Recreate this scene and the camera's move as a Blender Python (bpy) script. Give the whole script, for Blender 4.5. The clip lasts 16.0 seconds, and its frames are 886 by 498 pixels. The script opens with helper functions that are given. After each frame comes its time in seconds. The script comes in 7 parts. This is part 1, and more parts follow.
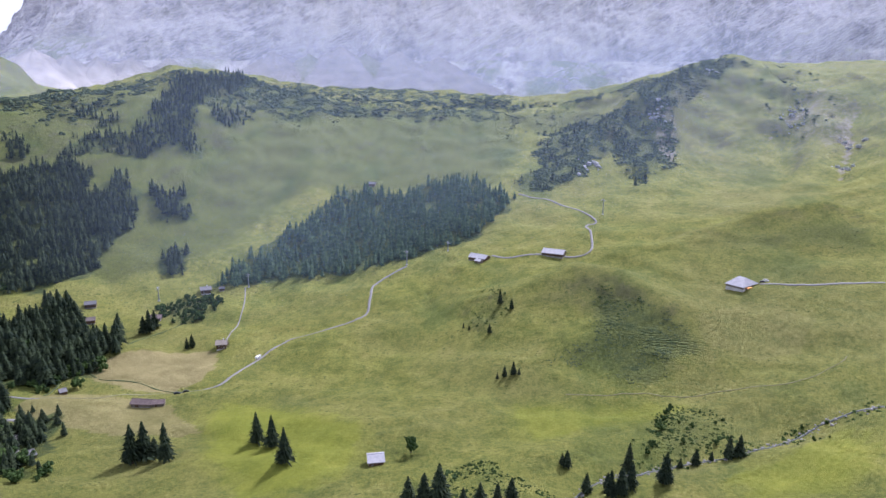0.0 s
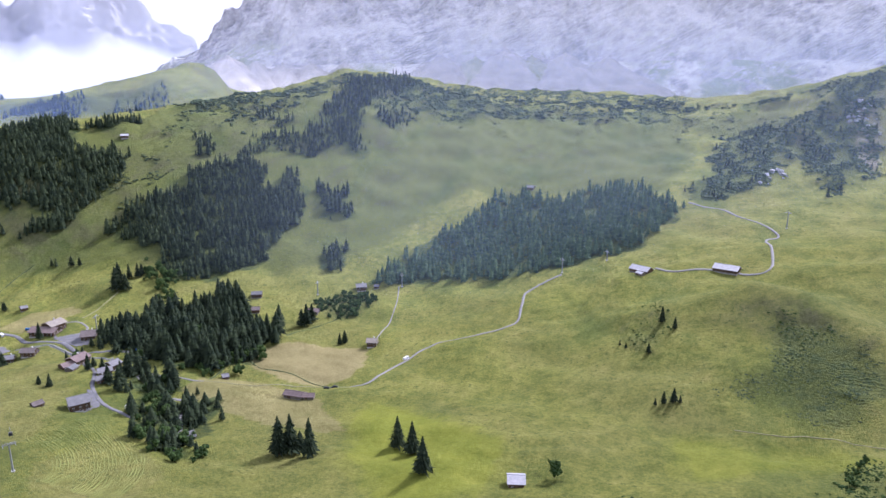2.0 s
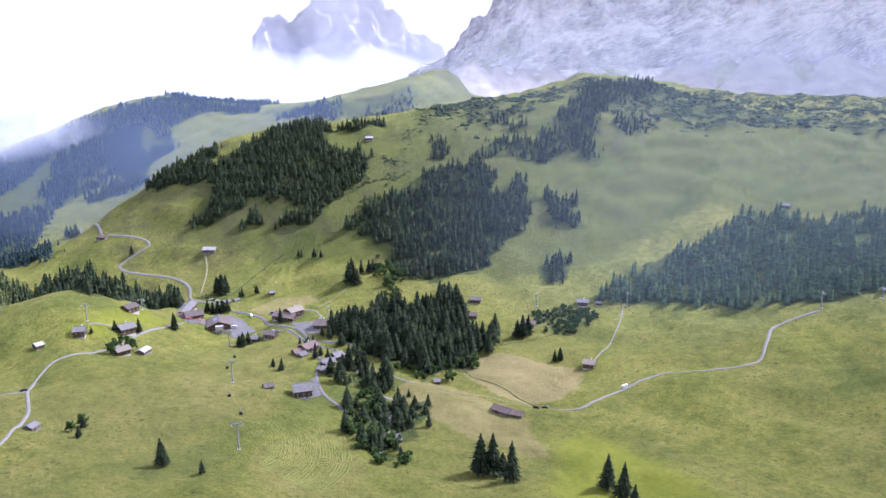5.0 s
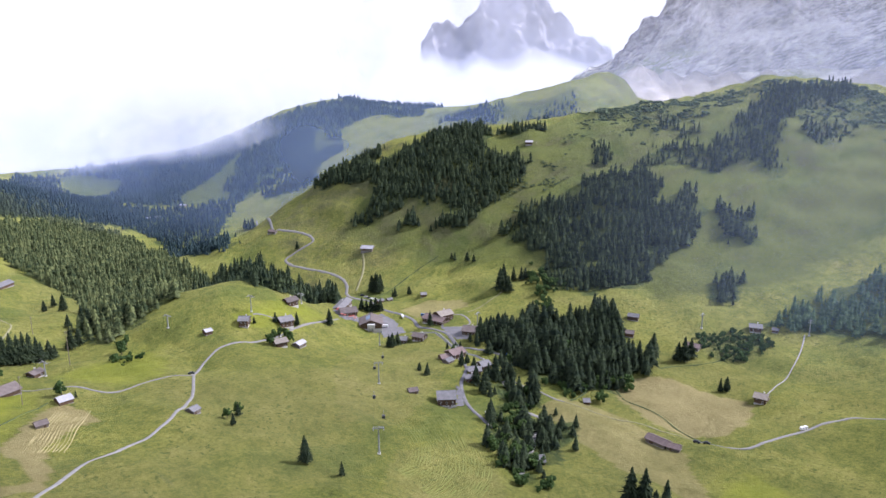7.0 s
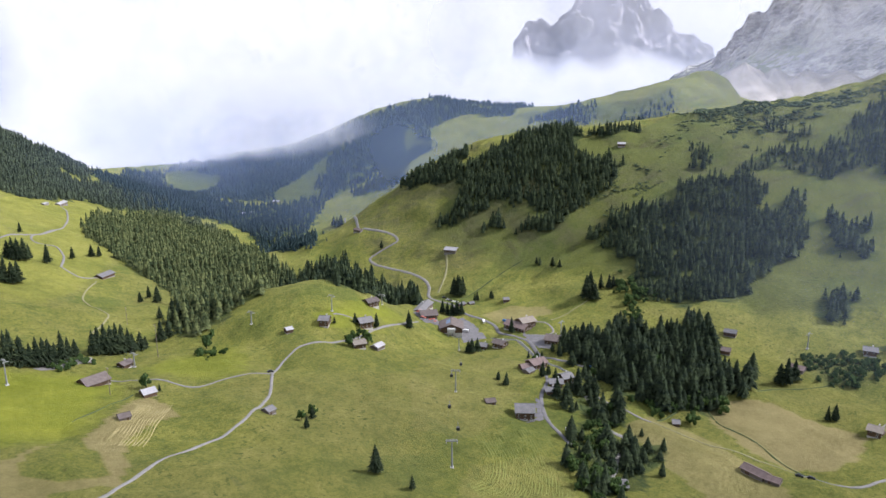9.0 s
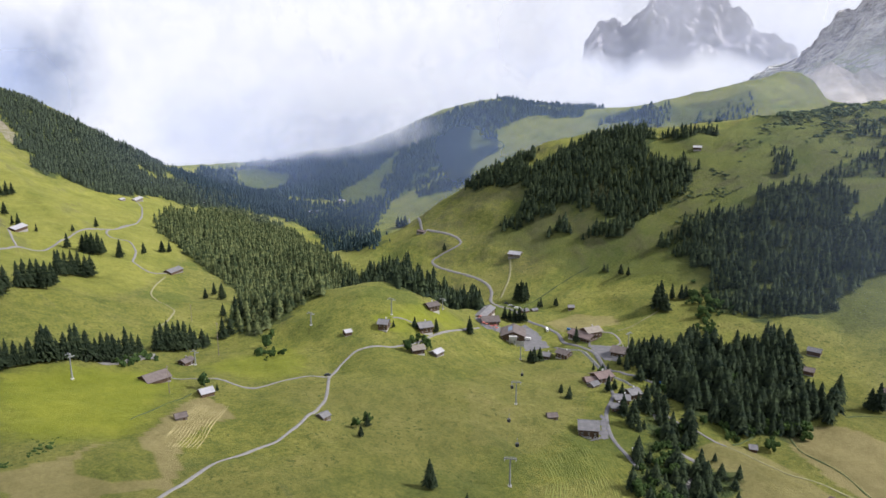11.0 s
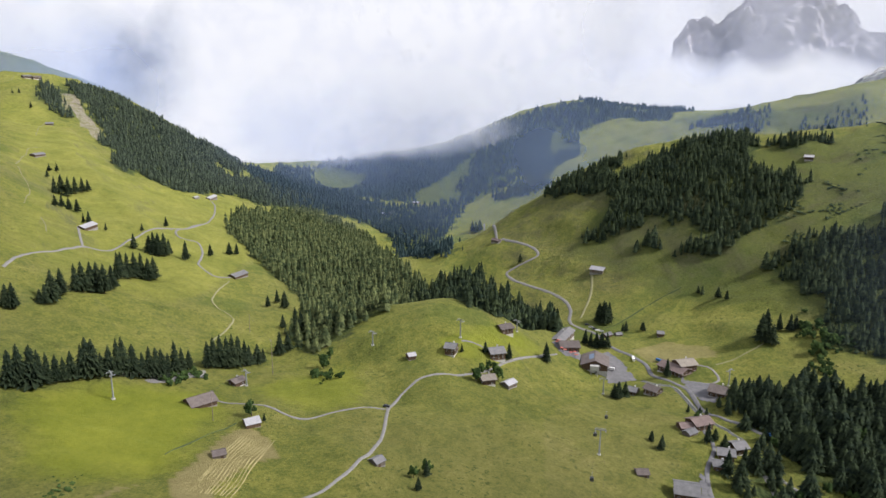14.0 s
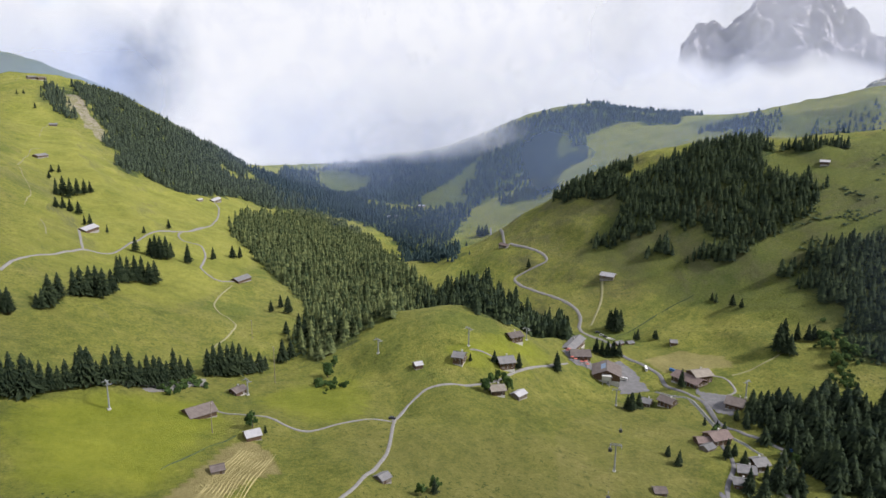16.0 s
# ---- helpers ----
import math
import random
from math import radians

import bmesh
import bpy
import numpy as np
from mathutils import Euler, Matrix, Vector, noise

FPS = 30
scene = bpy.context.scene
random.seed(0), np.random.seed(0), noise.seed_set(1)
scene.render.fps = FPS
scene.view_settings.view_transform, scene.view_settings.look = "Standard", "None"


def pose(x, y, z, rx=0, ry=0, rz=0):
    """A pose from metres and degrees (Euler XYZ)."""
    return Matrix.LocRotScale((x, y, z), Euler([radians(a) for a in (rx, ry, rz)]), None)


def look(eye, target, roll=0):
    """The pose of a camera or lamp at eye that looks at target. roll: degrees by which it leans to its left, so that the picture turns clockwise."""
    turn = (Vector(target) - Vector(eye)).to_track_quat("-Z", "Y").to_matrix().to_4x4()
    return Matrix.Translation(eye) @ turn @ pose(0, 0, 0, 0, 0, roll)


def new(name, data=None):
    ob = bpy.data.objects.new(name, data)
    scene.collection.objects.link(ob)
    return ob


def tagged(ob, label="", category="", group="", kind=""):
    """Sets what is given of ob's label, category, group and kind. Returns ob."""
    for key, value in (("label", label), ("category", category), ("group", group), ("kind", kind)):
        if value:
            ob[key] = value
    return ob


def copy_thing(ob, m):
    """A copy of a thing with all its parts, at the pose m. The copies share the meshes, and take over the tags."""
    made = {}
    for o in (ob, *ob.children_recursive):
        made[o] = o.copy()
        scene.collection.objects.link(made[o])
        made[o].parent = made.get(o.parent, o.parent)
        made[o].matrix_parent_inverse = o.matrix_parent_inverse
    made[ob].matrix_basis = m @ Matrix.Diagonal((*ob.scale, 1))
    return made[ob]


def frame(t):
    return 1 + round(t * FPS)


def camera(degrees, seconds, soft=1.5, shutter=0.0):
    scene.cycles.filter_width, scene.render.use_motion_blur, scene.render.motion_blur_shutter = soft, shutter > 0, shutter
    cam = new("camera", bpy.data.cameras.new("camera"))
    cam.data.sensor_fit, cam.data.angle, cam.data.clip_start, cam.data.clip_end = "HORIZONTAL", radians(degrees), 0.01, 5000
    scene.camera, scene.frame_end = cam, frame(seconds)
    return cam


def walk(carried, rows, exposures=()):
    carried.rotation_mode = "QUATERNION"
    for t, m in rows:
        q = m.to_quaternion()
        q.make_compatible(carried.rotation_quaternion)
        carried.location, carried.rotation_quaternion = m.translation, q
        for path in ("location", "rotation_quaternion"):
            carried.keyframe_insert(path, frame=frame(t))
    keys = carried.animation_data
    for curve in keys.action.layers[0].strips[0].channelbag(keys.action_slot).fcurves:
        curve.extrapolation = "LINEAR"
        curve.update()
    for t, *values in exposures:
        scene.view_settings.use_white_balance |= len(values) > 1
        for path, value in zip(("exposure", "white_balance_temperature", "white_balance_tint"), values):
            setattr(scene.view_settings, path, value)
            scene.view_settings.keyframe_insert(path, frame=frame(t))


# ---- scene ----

cam = camera(65.27, 16.0)


def aim(x, y, z, yaw, pitch, roll):
    """A camera at x, y, z, turned yaw degrees to its left from +y, raised by pitch and leaning by roll."""
    return pose(x, y, z, 0, 0, yaw) @ pose(0, 0, 0, 90 + pitch, 0, 0) @ pose(0, 0, 0, 0, 0, roll)


PATH = [
    (0.0, -0.00, -0.00, 215.00, 0.008, -13.882, 0.454),
    (0.5, 1.54, 4.97, 214.71, 3.392, -13.864, 0.311),
    (1.0, 1.67, 10.73, 214.05, 6.711, -13.828, 0.212),
    (1.5, 1.45, 17.33, 212.24, 9.982, -13.735, 0.118),
    (2.0, 1.24, 22.05, 212.32, 13.434, -13.701, -0.027),
    (2.5, 1.15, 26.63, 212.52, 16.587, -13.677, -0.104),
    (3.0, 0.55, 31.47, 211.95, 19.743, -13.578, -0.235),
    (3.5, -0.28, 35.99, 211.74, 22.770, -13.490, -0.283),
    (4.0, -1.42, 40.55, 211.61, 25.945, -13.401, -0.340),
    (6.5, -13.41, 61.89, 210.38, 42.634, -12.921, -0.321),
    (7.0, -15.94, 65.55, 210.03, 45.795, -12.809, -0.374),
    (7.5, -17.88, 69.56, 210.06, 48.755, -12.744, -0.336),
    (8.0, -20.40, 72.97, 210.25, 50.219, -12.780, -0.348),
    (8.5, -22.86, 75.82, 209.94, 51.663, -12.765, -0.363),
    (9.0, -25.74, 78.86, 210.34, 53.175, -12.815, -0.334),
    (11.5, -42.33, 91.95, 209.21, 60.006, -12.650, -0.165),
    (12.0, -45.92, 94.26, 208.73, 61.373, -12.577, -0.157),
    (12.2, -47.09, 95.00, 208.79, 61.876, -12.562, -0.124),
    (12.3, -50.12, 96.75, 208.95, 62.128, -12.555, -0.108),
    (12.4, -53.14, 98.50, 209.11, 62.379, -12.548, -0.091),
    (12.5, -56.17, 100.25, 209.27, 62.631, -12.541, -0.075),
    (12.6, -59.20, 102.00, 209.43, 63.061, -12.606, -0.024),
    (12.7, -62.23, 103.76, 209.58, 63.492, -12.672, 0.027),
    (12.8, -65.26, 105.51, 209.74, 63.922, -12.738, 0.078),
    (12.9, -68.28, 107.26, 209.90, 64.353, -12.803, 0.129),
    (13.0, -71.31, 109.01, 210.06, 64.783, -12.869, 0.180),
    (13.1, -74.34, 110.76, 210.22, 64.800, -12.854, 0.199),
    (13.2, -77.37, 112.51, 210.38, 64.816, -12.839, 0.219),
    (13.3, -80.39, 114.26, 210.54, 64.832, -12.825, 0.239),
    (13.5, -81.87, 114.74, 210.38, 64.865, -12.796, 0.278),
    (14.0, -85.37, 115.79, 209.98, 64.950, -12.730, 0.320),
    (14.5, -89.21, 116.87, 209.80, 65.053, -12.624, 0.393),
    (15.0, -92.74, 117.84, 209.06, 65.147, -12.612, 0.441),
    (15.5, -96.64, 118.90, 208.71, 65.252, -12.531, 0.496),
    (16.0, -100.14, 119.84, 208.33, 65.345, -12.470, 0.568),
]
walk(cam, [(row[0], aim(*row[1:])) for row in PATH], [(0.0, 0.94, 5450.0, 27.0), (4.2, 1.22, 5400.0, 28.0), (7.0, 0.95, 5650.0, 23.0), (9.0, 0.74, 5900.0, 17.0), (16.0, 0.54, 6200.0, 13.5)])


# ---- sky and sun ----
SUN_AZIMUTH, SUN_HEIGHT = 32.0, 42.0  # degrees clockwise from +y, and above the horizon

world = bpy.data.worlds.new("sky")
scene.world = world
world.use_nodes = True
wt = world.node_tree
wt.nodes.clear()


def wnode(kind, **given):
    n = wt.nodes.new(kind)
    for key, value in given.items():
        n.inputs[key.replace("_", " ")].default_value = value
    return n


w_out = wnode("ShaderNodeOutputWorld")
w_sky = wnode("ShaderNodeTexSky")
w_sky.sky_type, w_sky.sun_disc = "NISHITA", False
w_sky.sun_elevation, w_sky.sun_rotation = radians(SUN_HEIGHT), radians(SUN_AZIMUTH)
w_sky.altitude, w_sky.dust_density = 1800.0, 2.5
w_place = wnode("ShaderNodeTexCoord")
w_map = wnode("ShaderNodeMapping")
w_map.inputs["Scale"].default_value = (2.2, 2.2, 5.0)
w_noise = wnode("ShaderNodeTexNoise", Scale=1.6, Detail=8.0, Roughness=0.55)
w_ramp = wnode("ShaderNodeValToRGB")
w_ramp.color_ramp.elements[0].position, w_ramp.color_ramp.elements[0].color = 0.34, (0, 0, 0, 1)
w_ramp.color_ramp.elements[1].position, w_ramp.color_ramp.elements[1].color = 0.47, (1, 1, 1, 1)
w_noise2 = wnode("ShaderNodeTexNoise", Scale=3.4, Detail=7.0, Roughness=0.6)
w_ramp2 = wnode("ShaderNodeValToRGB")
w_ramp2.color_ramp.elements[0].position, w_ramp2.color_ramp.elements[0].color = 0.36, (0.78, 0.83, 0.94, 1)
w_ramp2.color_ramp.elements[1].position, w_ramp2.color_ramp.elements[1].color = 0.5, (1.0, 1.0, 1.0, 1)
w_blue = wnode("ShaderNodeBackground", Strength=0.12)
w_cloud = wnode("ShaderNodeBackground", Strength=0.58)
w_mix = wnode("ShaderNodeMixShader")
for a, b in (
    (w_place.outputs["Generated"], w_map.inputs["Vector"]),
    (w_map.outputs["Vector"], w_noise.inputs["Vector"]),
    (w_map.outputs["Vector"], w_noise2.inputs["Vector"]),
    (w_noise.outputs["Fac"], w_ramp.inputs["Fac"]),
    (w_noise2.outputs["Fac"], w_ramp2.inputs["Fac"]),
    (w_ramp2.outputs["Color"], w_cloud.inputs["Color"]),
    (w_sky.outputs["Color"], w_blue.inputs["Color"]),
    (w_ramp.outputs["Color"], w_mix.inputs["Fac"]),
    (w_blue.outputs["Background"], w_mix.inputs[1]),
    (w_cloud.outputs["Background"], w_mix.inputs[2]),
    (w_mix.outputs["Shader"], w_out.inputs["Surface"]),
):
    wt.links.new(a, b)

sun = new("sun", bpy.data.lights.new("sun", "SUN"))
sun.data.energy, sun.data.angle, sun.data.color = 4.0, radians(9.0), (1.0, 0.945, 0.85)
_sx = math.sin(radians(SUN_AZIMUTH)) * math.cos(radians(SUN_HEIGHT))
_sy = math.cos(radians(SUN_AZIMUTH)) * math.cos(radians(SUN_HEIGHT))
sun.matrix_world = look((_sx * 900, _sy * 900, math.sin(radians(SUN_HEIGHT)) * 900), (0, 0, 0))


# ---- materials ----
def links(mat, *pairs):
    for a, b in pairs:
        mat.node_tree.links.new(a, b)


def node(mat, kind, **given):
    n = mat.node_tree.nodes.new(kind)
    for key, value in given.items():
        n.inputs[key.replace("_", " ")].default_value = value
    return n


def blank(name, rough=0.8, metal=0.0):
    mat = bpy.data.materials.new(name)
    mat.use_nodes = True
    b = mat.node_tree.nodes["Principled BSDF"]
    b.inputs["Roughness"].default_value, b.inputs["Metallic"].default_value = rough, metal
    b.inputs["Specular IOR Level"].default_value = 0.25
    return mat, b


def ramp(mat, stops):
    r = node(mat, "ShaderNodeValToRGB")
    while len(r.color_ramp.elements) < len(stops):
        r.color_ramp.elements.new(0.5)
    for e, (at, col) in zip(r.color_ramp.elements, stops):
        e.position, e.color = at, (*col, 1)
    return r


def mixed(mat, a, b, fac, how="MIX"):
    m = node(mat, "ShaderNodeMix")
    m.data_type, m.blend_type = "RGBA", how
    for value, slot in ((fac, 0), (a, 6), (b, 7)):
        if isinstance(value, (int, float)):
            m.inputs[slot].default_value = value
        elif isinstance(value, tuple):
            m.inputs[slot].default_value = (*value, 1)
        else:
            links(mat, (value, m.inputs[slot]))
    return m.outputs[2]


def noised(mat, scale, detail=5.0, rough=0.55, vector=None, squash=None):
    n = node(mat, "ShaderNodeTexNoise", Scale=scale, Detail=detail, Roughness=rough)
    if vector is None:
        vector = node(mat, "ShaderNodeTexCoord").outputs["Object"]
    if squash:
        m = node(mat, "ShaderNodeMapping")
        m.inputs["Scale"].default_value = squash
        links(mat, (vector, m.inputs["Vector"]))
        vector = m.outputs["Vector"]
    links(mat, (vector, n.inputs["Vector"]))
    return n.outputs["Fac"]


def bumped(mat, b, height, strength=0.4, distance=0.2):
    bump = node(mat, "ShaderNodeBump", Strength=strength, Distance=distance)
    links(mat, (height, bump.inputs["Height"]), (bump.outputs["Normal"], b.inputs["Normal"]))


def simple(name, dark, light, scale=1.5, rough=0.8, metal=0.0, bump=0.15, distance=0.03, each=0.0, squash=None):
    """A weathered surface between two colours, with grain at two sizes; each: how far single pieces differ."""
    mat, b = blank(name, rough, metal)
    big = noised(mat, scale * 0.35, 4.0, 0.55, squash=squash)
    fine = noised(mat, scale * 3.0, 5.0, 0.65, squash=squash)
    mixfac = mixed(mat, big, fine, 0.5)
    r = ramp(mat, [(0.36, dark), (0.64, light)])
    links(mat, (mixfac, r.inputs["Fac"]))
    col = r.outputs["Color"]
    if each:
        info = node(mat, "ShaderNodeObjectInfo")
        v = ramp(mat, [(0.0, (1 - each,) * 3), (1.0, (1 + each * 0.6,) * 3)])
        links(mat, (info.outputs["Random"], v.inputs["Fac"]))
        col = mixed(mat, col, v.outputs["Color"], 1.0, "MULTIPLY")
    links(mat, (col, b.inputs["Base Color"]))
    if bump:
        bumped(mat, b, fine, bump, distance)
    return mat


def grass_material():
    """Alpine meadow: lush, dry and trodden grass, mown fields, shrubby ground and bare earth; the mesh says where."""
    mat, b = blank("alpine_grass", 0.9)
    b.inputs["Specular IOR Level"].default_value = 0.08
    geo = node(mat, "ShaderNodeNewGeometry")
    pos = geo.outputs["Position"]
    huge = noised(mat, 0.0065, 5.0, 0.62, pos)
    wide = noised(mat, 0.024, 6.0, 0.66, pos)
    mid = noised(mat, 0.12, 7.0, 0.7, pos)
    fine = noised(mat, 0.5, 9.0, 0.88, pos)

    def span(source, lo, hi, start=0.0, stop=1.0):
        n = node(mat, "ShaderNodeMapRange")
        n.inputs[1].default_value, n.inputs[2].default_value, n.inputs[3].default_value, n.inputs[4].default_value = lo, hi, start, stop
        links(mat, (source, n.inputs[0]))
        return n.outputs[0]

    def calc(how, x, y):
        n = node(mat, "ShaderNodeMath")
        n.operation, n.use_clamp = how, True
        for value, slot in ((x, 0), (y, 1)):
            if isinstance(value, (int, float)):
                n.inputs[slot].default_value = value
            else:
                links(mat, (value, n.inputs[slot]))
        return n.outputs[0]

    def coloured(source, *stops):
        r = ramp(mat, list(stops))
        links(mat, (source, r.inputs["Fac"]))
        return r.outputs["Color"]

    grain = mixed(mat, mid, fine, 0.68)
    lush = coloured(mixed(mat, wide, grain, 0.74), (0.38, (0.057, 0.077, 0.020)), (0.46, (0.133, 0.154, 0.034)), (0.53, (0.224, 0.231, 0.050)), (0.62, (0.348, 0.320, 0.098)))
    straw = coloured(grain, (0.35, (0.130, 0.136, 0.042)), (0.65, (0.235, 0.215, 0.085)))
    col = mixed(mat, lush, straw, span(mixed(mat, huge, wide, 0.3), 0.45, 0.62, 0.0, 0.5))
    # damp, rank grass in the other hollows
    rank = coloured(grain, (0.36, (0.048, 0.082, 0.022)), (0.64, (0.098, 0.140, 0.034)))
    col = mixed(mat, col, rank, span(noised(mat, 0.011, 6.0, 0.64, pos, (1.3, 0.8, 1.0)), 0.53, 0.66, 0.0, 0.55))
    # tussocks and small weeds, thick in some places and thin in others
    tuft = calc("MULTIPLY", span(noised(mat, 0.32, 4.0, 0.7, pos), 0.55, 0.64), span(wide, 0.44, 0.60, 0.05, 0.75))
    col = mixed(mat, col, (0.050, 0.078, 0.020), tuft)
    zone = node(mat, "ShaderNodeAttribute")
    zone.attribute_name = "zone"
    split = node(mat, "ShaderNodeSeparateColor")
    links(mat, (zone.outputs["Color"], split.inputs["Color"]))
    ragged = calc("ADD", mixed(mat, wide, mid, 0.6), 0.0)

    def share(channel, soft):
        """Where a zone begins, its edge eaten into by noise."""
        return span(calc("ADD", split.outputs[channel], calc("MULTIPLY", ragged, soft)), 0.28 + soft * 0.5, 0.62 + soft * 0.5)

    vivid = coloured(mixed(mat, wide, grain, 0.6), (0.36, (0.145, 0.180, 0.020)), (0.64, (0.318, 0.336, 0.046)))
    col = mixed(mat, col, vivid, calc("MULTIPLY", span(calc("ADD", zone.outputs["Alpha"], calc("MULTIPLY", ragged, 0.3)), 0.40, 0.72), zone.outputs["Alpha"]))
    hay = coloured(mixed(mat, wide, grain, 0.6), (0.36, (0.190, 0.166, 0.064)), (0.62, (0.350, 0.300, 0.140)))
    col = mixed(mat, col, hay, calc("MULTIPLY", share("Red", 0.12), split.outputs["Red"]))
    # cattle tracks run along the slope, broken up here and there
    wave = node(mat, "ShaderNodeTexWave", Scale=0.30, Distortion=14.0, Detail=5.0, Detail_Scale=0.22, Detail_Roughness=0.7)
    wave.bands_direction = "Z"
    links(mat, (pos, wave.inputs["Vector"]))
    broken = calc("MULTIPLY", wave.outputs["Fac"], span(wide, 0.40, 0.56))
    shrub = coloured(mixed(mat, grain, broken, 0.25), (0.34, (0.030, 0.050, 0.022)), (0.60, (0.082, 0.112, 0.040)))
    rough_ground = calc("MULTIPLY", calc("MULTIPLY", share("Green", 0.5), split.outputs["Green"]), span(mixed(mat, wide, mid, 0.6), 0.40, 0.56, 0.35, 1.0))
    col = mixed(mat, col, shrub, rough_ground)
    earth = coloured(grain, (0.36, (0.17, 0.145, 0.115)), (0.64, (0.36, 0.32, 0.275)))
    col = mixed(mat, col, earth, calc("MULTIPLY", calc("MULTIPLY", share("Blue", 0.6), split.outputs["Blue"]), span(mixed(mat, wide, mid, 0.6), 0.40, 0.56, 0.2, 1.0)))
    # steep ground is thinner and browner, with bare scars
    nor = node(mat, "ShaderNodeSeparateXYZ")
    links(mat, (geo.outputs["True Normal"], nor.inputs[0]))
    steep = span(nor.outputs["Z"], 0.90, 0.78)
    heath = coloured(grain, (0.36, (0.072, 0.084, 0.034)), (0.64, (0.165, 0.160, 0.082)))
    col = mixed(mat, col, heath, calc("MULTIPLY", steep, span(wide, 0.42, 0.56, 0.1, 0.8)))
    links(mat, (col, b.inputs["Base Color"]))
    height = mixed(mat, mixed(mat, mixed(mat, wide, mid, 0.5), fine, 0.5), calc("MULTIPLY", broken, calc("ADD", split.outputs["Green"], 0.12)), 0.15)
    bumped(mat, b, height, 1.0, 6.0)
    return mat


def foliage(name, dark, light, rough=0.75):
    """Needles or leaves; clumps differ."""
    mat, b = blank(name, rough)
    b.inputs["Specular IOR Level"].default_value = 0.04
    geo = node(mat, "ShaderNodeNewGeometry")
    info = node(mat, "ShaderNodeObjectInfo")
    fine = noised(mat, 0.9, 4.0, 0.7, geo.outputs["Position"])
    big = noised(mat, 0.03, 3.0, 0.5, geo.outputs["Position"])
    r = ramp(mat, [(0.3, dark), (0.72, light)])
    links(mat, (mixed(mat, mixed(mat, fine, big, 0.35), geo.outputs["Random Per Island"], 0.35), r.inputs["Fac"]))
    v = ramp(mat, [(0.0, (0.78, 0.80, 0.80)), (1.0, (1.18, 1.15, 1.05))])
    links(mat, (info.outputs["Random"], v.inputs["Fac"]))
    links(mat, (mixed(mat, r.outputs["Color"], v.outputs["Color"], 1.0, "MULTIPLY"), b.inputs["Base Color"]))
    bumped(mat, b, fine, 0.8, 0.5)
    return mat


def rock_material(name, dark, light, scree, grass, low, high):
    """Folded limestone; scree and grass gather on its gentler ledges below the heights low and high."""
    mat, b = blank(name, 0.92)
    geo = node(mat, "ShaderNodeNewGeometry")
    pos = geo.outputs["Position"]
    broad = noised(mat, 0.0035, 5.0, 0.6, pos)
    mid = noised(mat, 0.010, 9.0, 0.68, pos, (1.0, 1.0, 0.6))
    fine = noised(mat, 0.06, 8.0, 0.72, pos)
    tilt = node(mat, "ShaderNodeMapping")
    tilt.inputs["Rotation"].default_value = (0.35, 0.5, 0.2)
    links(mat, (pos, tilt.inputs["Vector"]))
    wave = node(mat, "ShaderNodeTexWave", Scale=0.035, Distortion=16.0, Detail=8.0, Detail_Scale=0.8, Detail_Roughness=0.75)
    wave.bands_direction = "Z"
    links(mat, (tilt.outputs["Vector"], wave.inputs["Vector"]))
    r = ramp(mat, [(0.39, dark), (0.48, tuple((d + l) / 2 for d, l in zip(dark, light))), (0.57, light)])
    strata = noised(mat, 1.0, 6.0, 0.65, tilt.outputs["Vector"], (0.014, 0.022, 0.050))
    body = mixed(mat, mixed(mat, mixed(mat, mid, fine, 0.36), strata, 0.40), wave.outputs["Fac"], 0.09)
    links(mat, (mixed(mat, body, broad, 0.25), r.inputs["Fac"]))
    sep = node(mat, "ShaderNodeSeparateXYZ")
    links(mat, (pos, sep.inputs[0]))
    nor = node(mat, "ShaderNodeSeparateXYZ")
    links(mat, (geo.outputs["True Normal"], nor.inputs[0]))

    def band(source, lo, hi, a, c):
        n = node(mat, "ShaderNodeMapRange")
        n.inputs[1].default_value, n.inputs[2].default_value, n.inputs[3].default_value, n.inputs[4].default_value = lo, hi, a, c
        links(mat, (source, n.inputs[0]))
        return n.outputs[0]

    def times(x, y):
        n = node(mat, "ShaderNodeMath")
        n.operation, n.use_clamp = "MULTIPLY", True
        links(mat, (x, n.inputs[0]), (y, n.inputs[1]))
        return n.outputs[0]

    # pale couloirs run down the face, and whole bands of it are lighter
    chute = noised(mat, 1.0, 5.0, 0.6, pos, (0.03, 0.03, 0.007))
    pale = tuple(0.6 * a + 0.4 * c for a, c in zip(light, scree))
    col = mixed(mat, r.outputs["Color"], pale, times(band(chute, 0.52, 0.64, 0.0, 0.45), band(fine, 0.36, 0.56, 0.2, 1.0)))
    col = mixed(mat, col, pale, band(broad, 0.50, 0.70, 0.0, 0.25))
    flat = band(nor.outputs["Z"], 0.36, 0.56, 0.0, 1.0)
    col = mixed(mat, col, scree, times(times(flat, band(mid, 0.38, 0.48, 0.0, 1.0)), band(sep.outputs["Z"], low - 20.0, high + 20.0, 1.0, 0.3)))
    green = times(times(flat, band(sep.outputs["Z"], low, high, 1.0, 0.0)), band(broad, 0.46, 0.56, 0.0, 0.8))
    col = mixed(mat, col, grass, green)
    links(mat, (col, b.inputs["Base Color"]))
    bumped(mat, b, mixed(mat, body, fine, 0.4), 0.9, 14.0)
    return mat


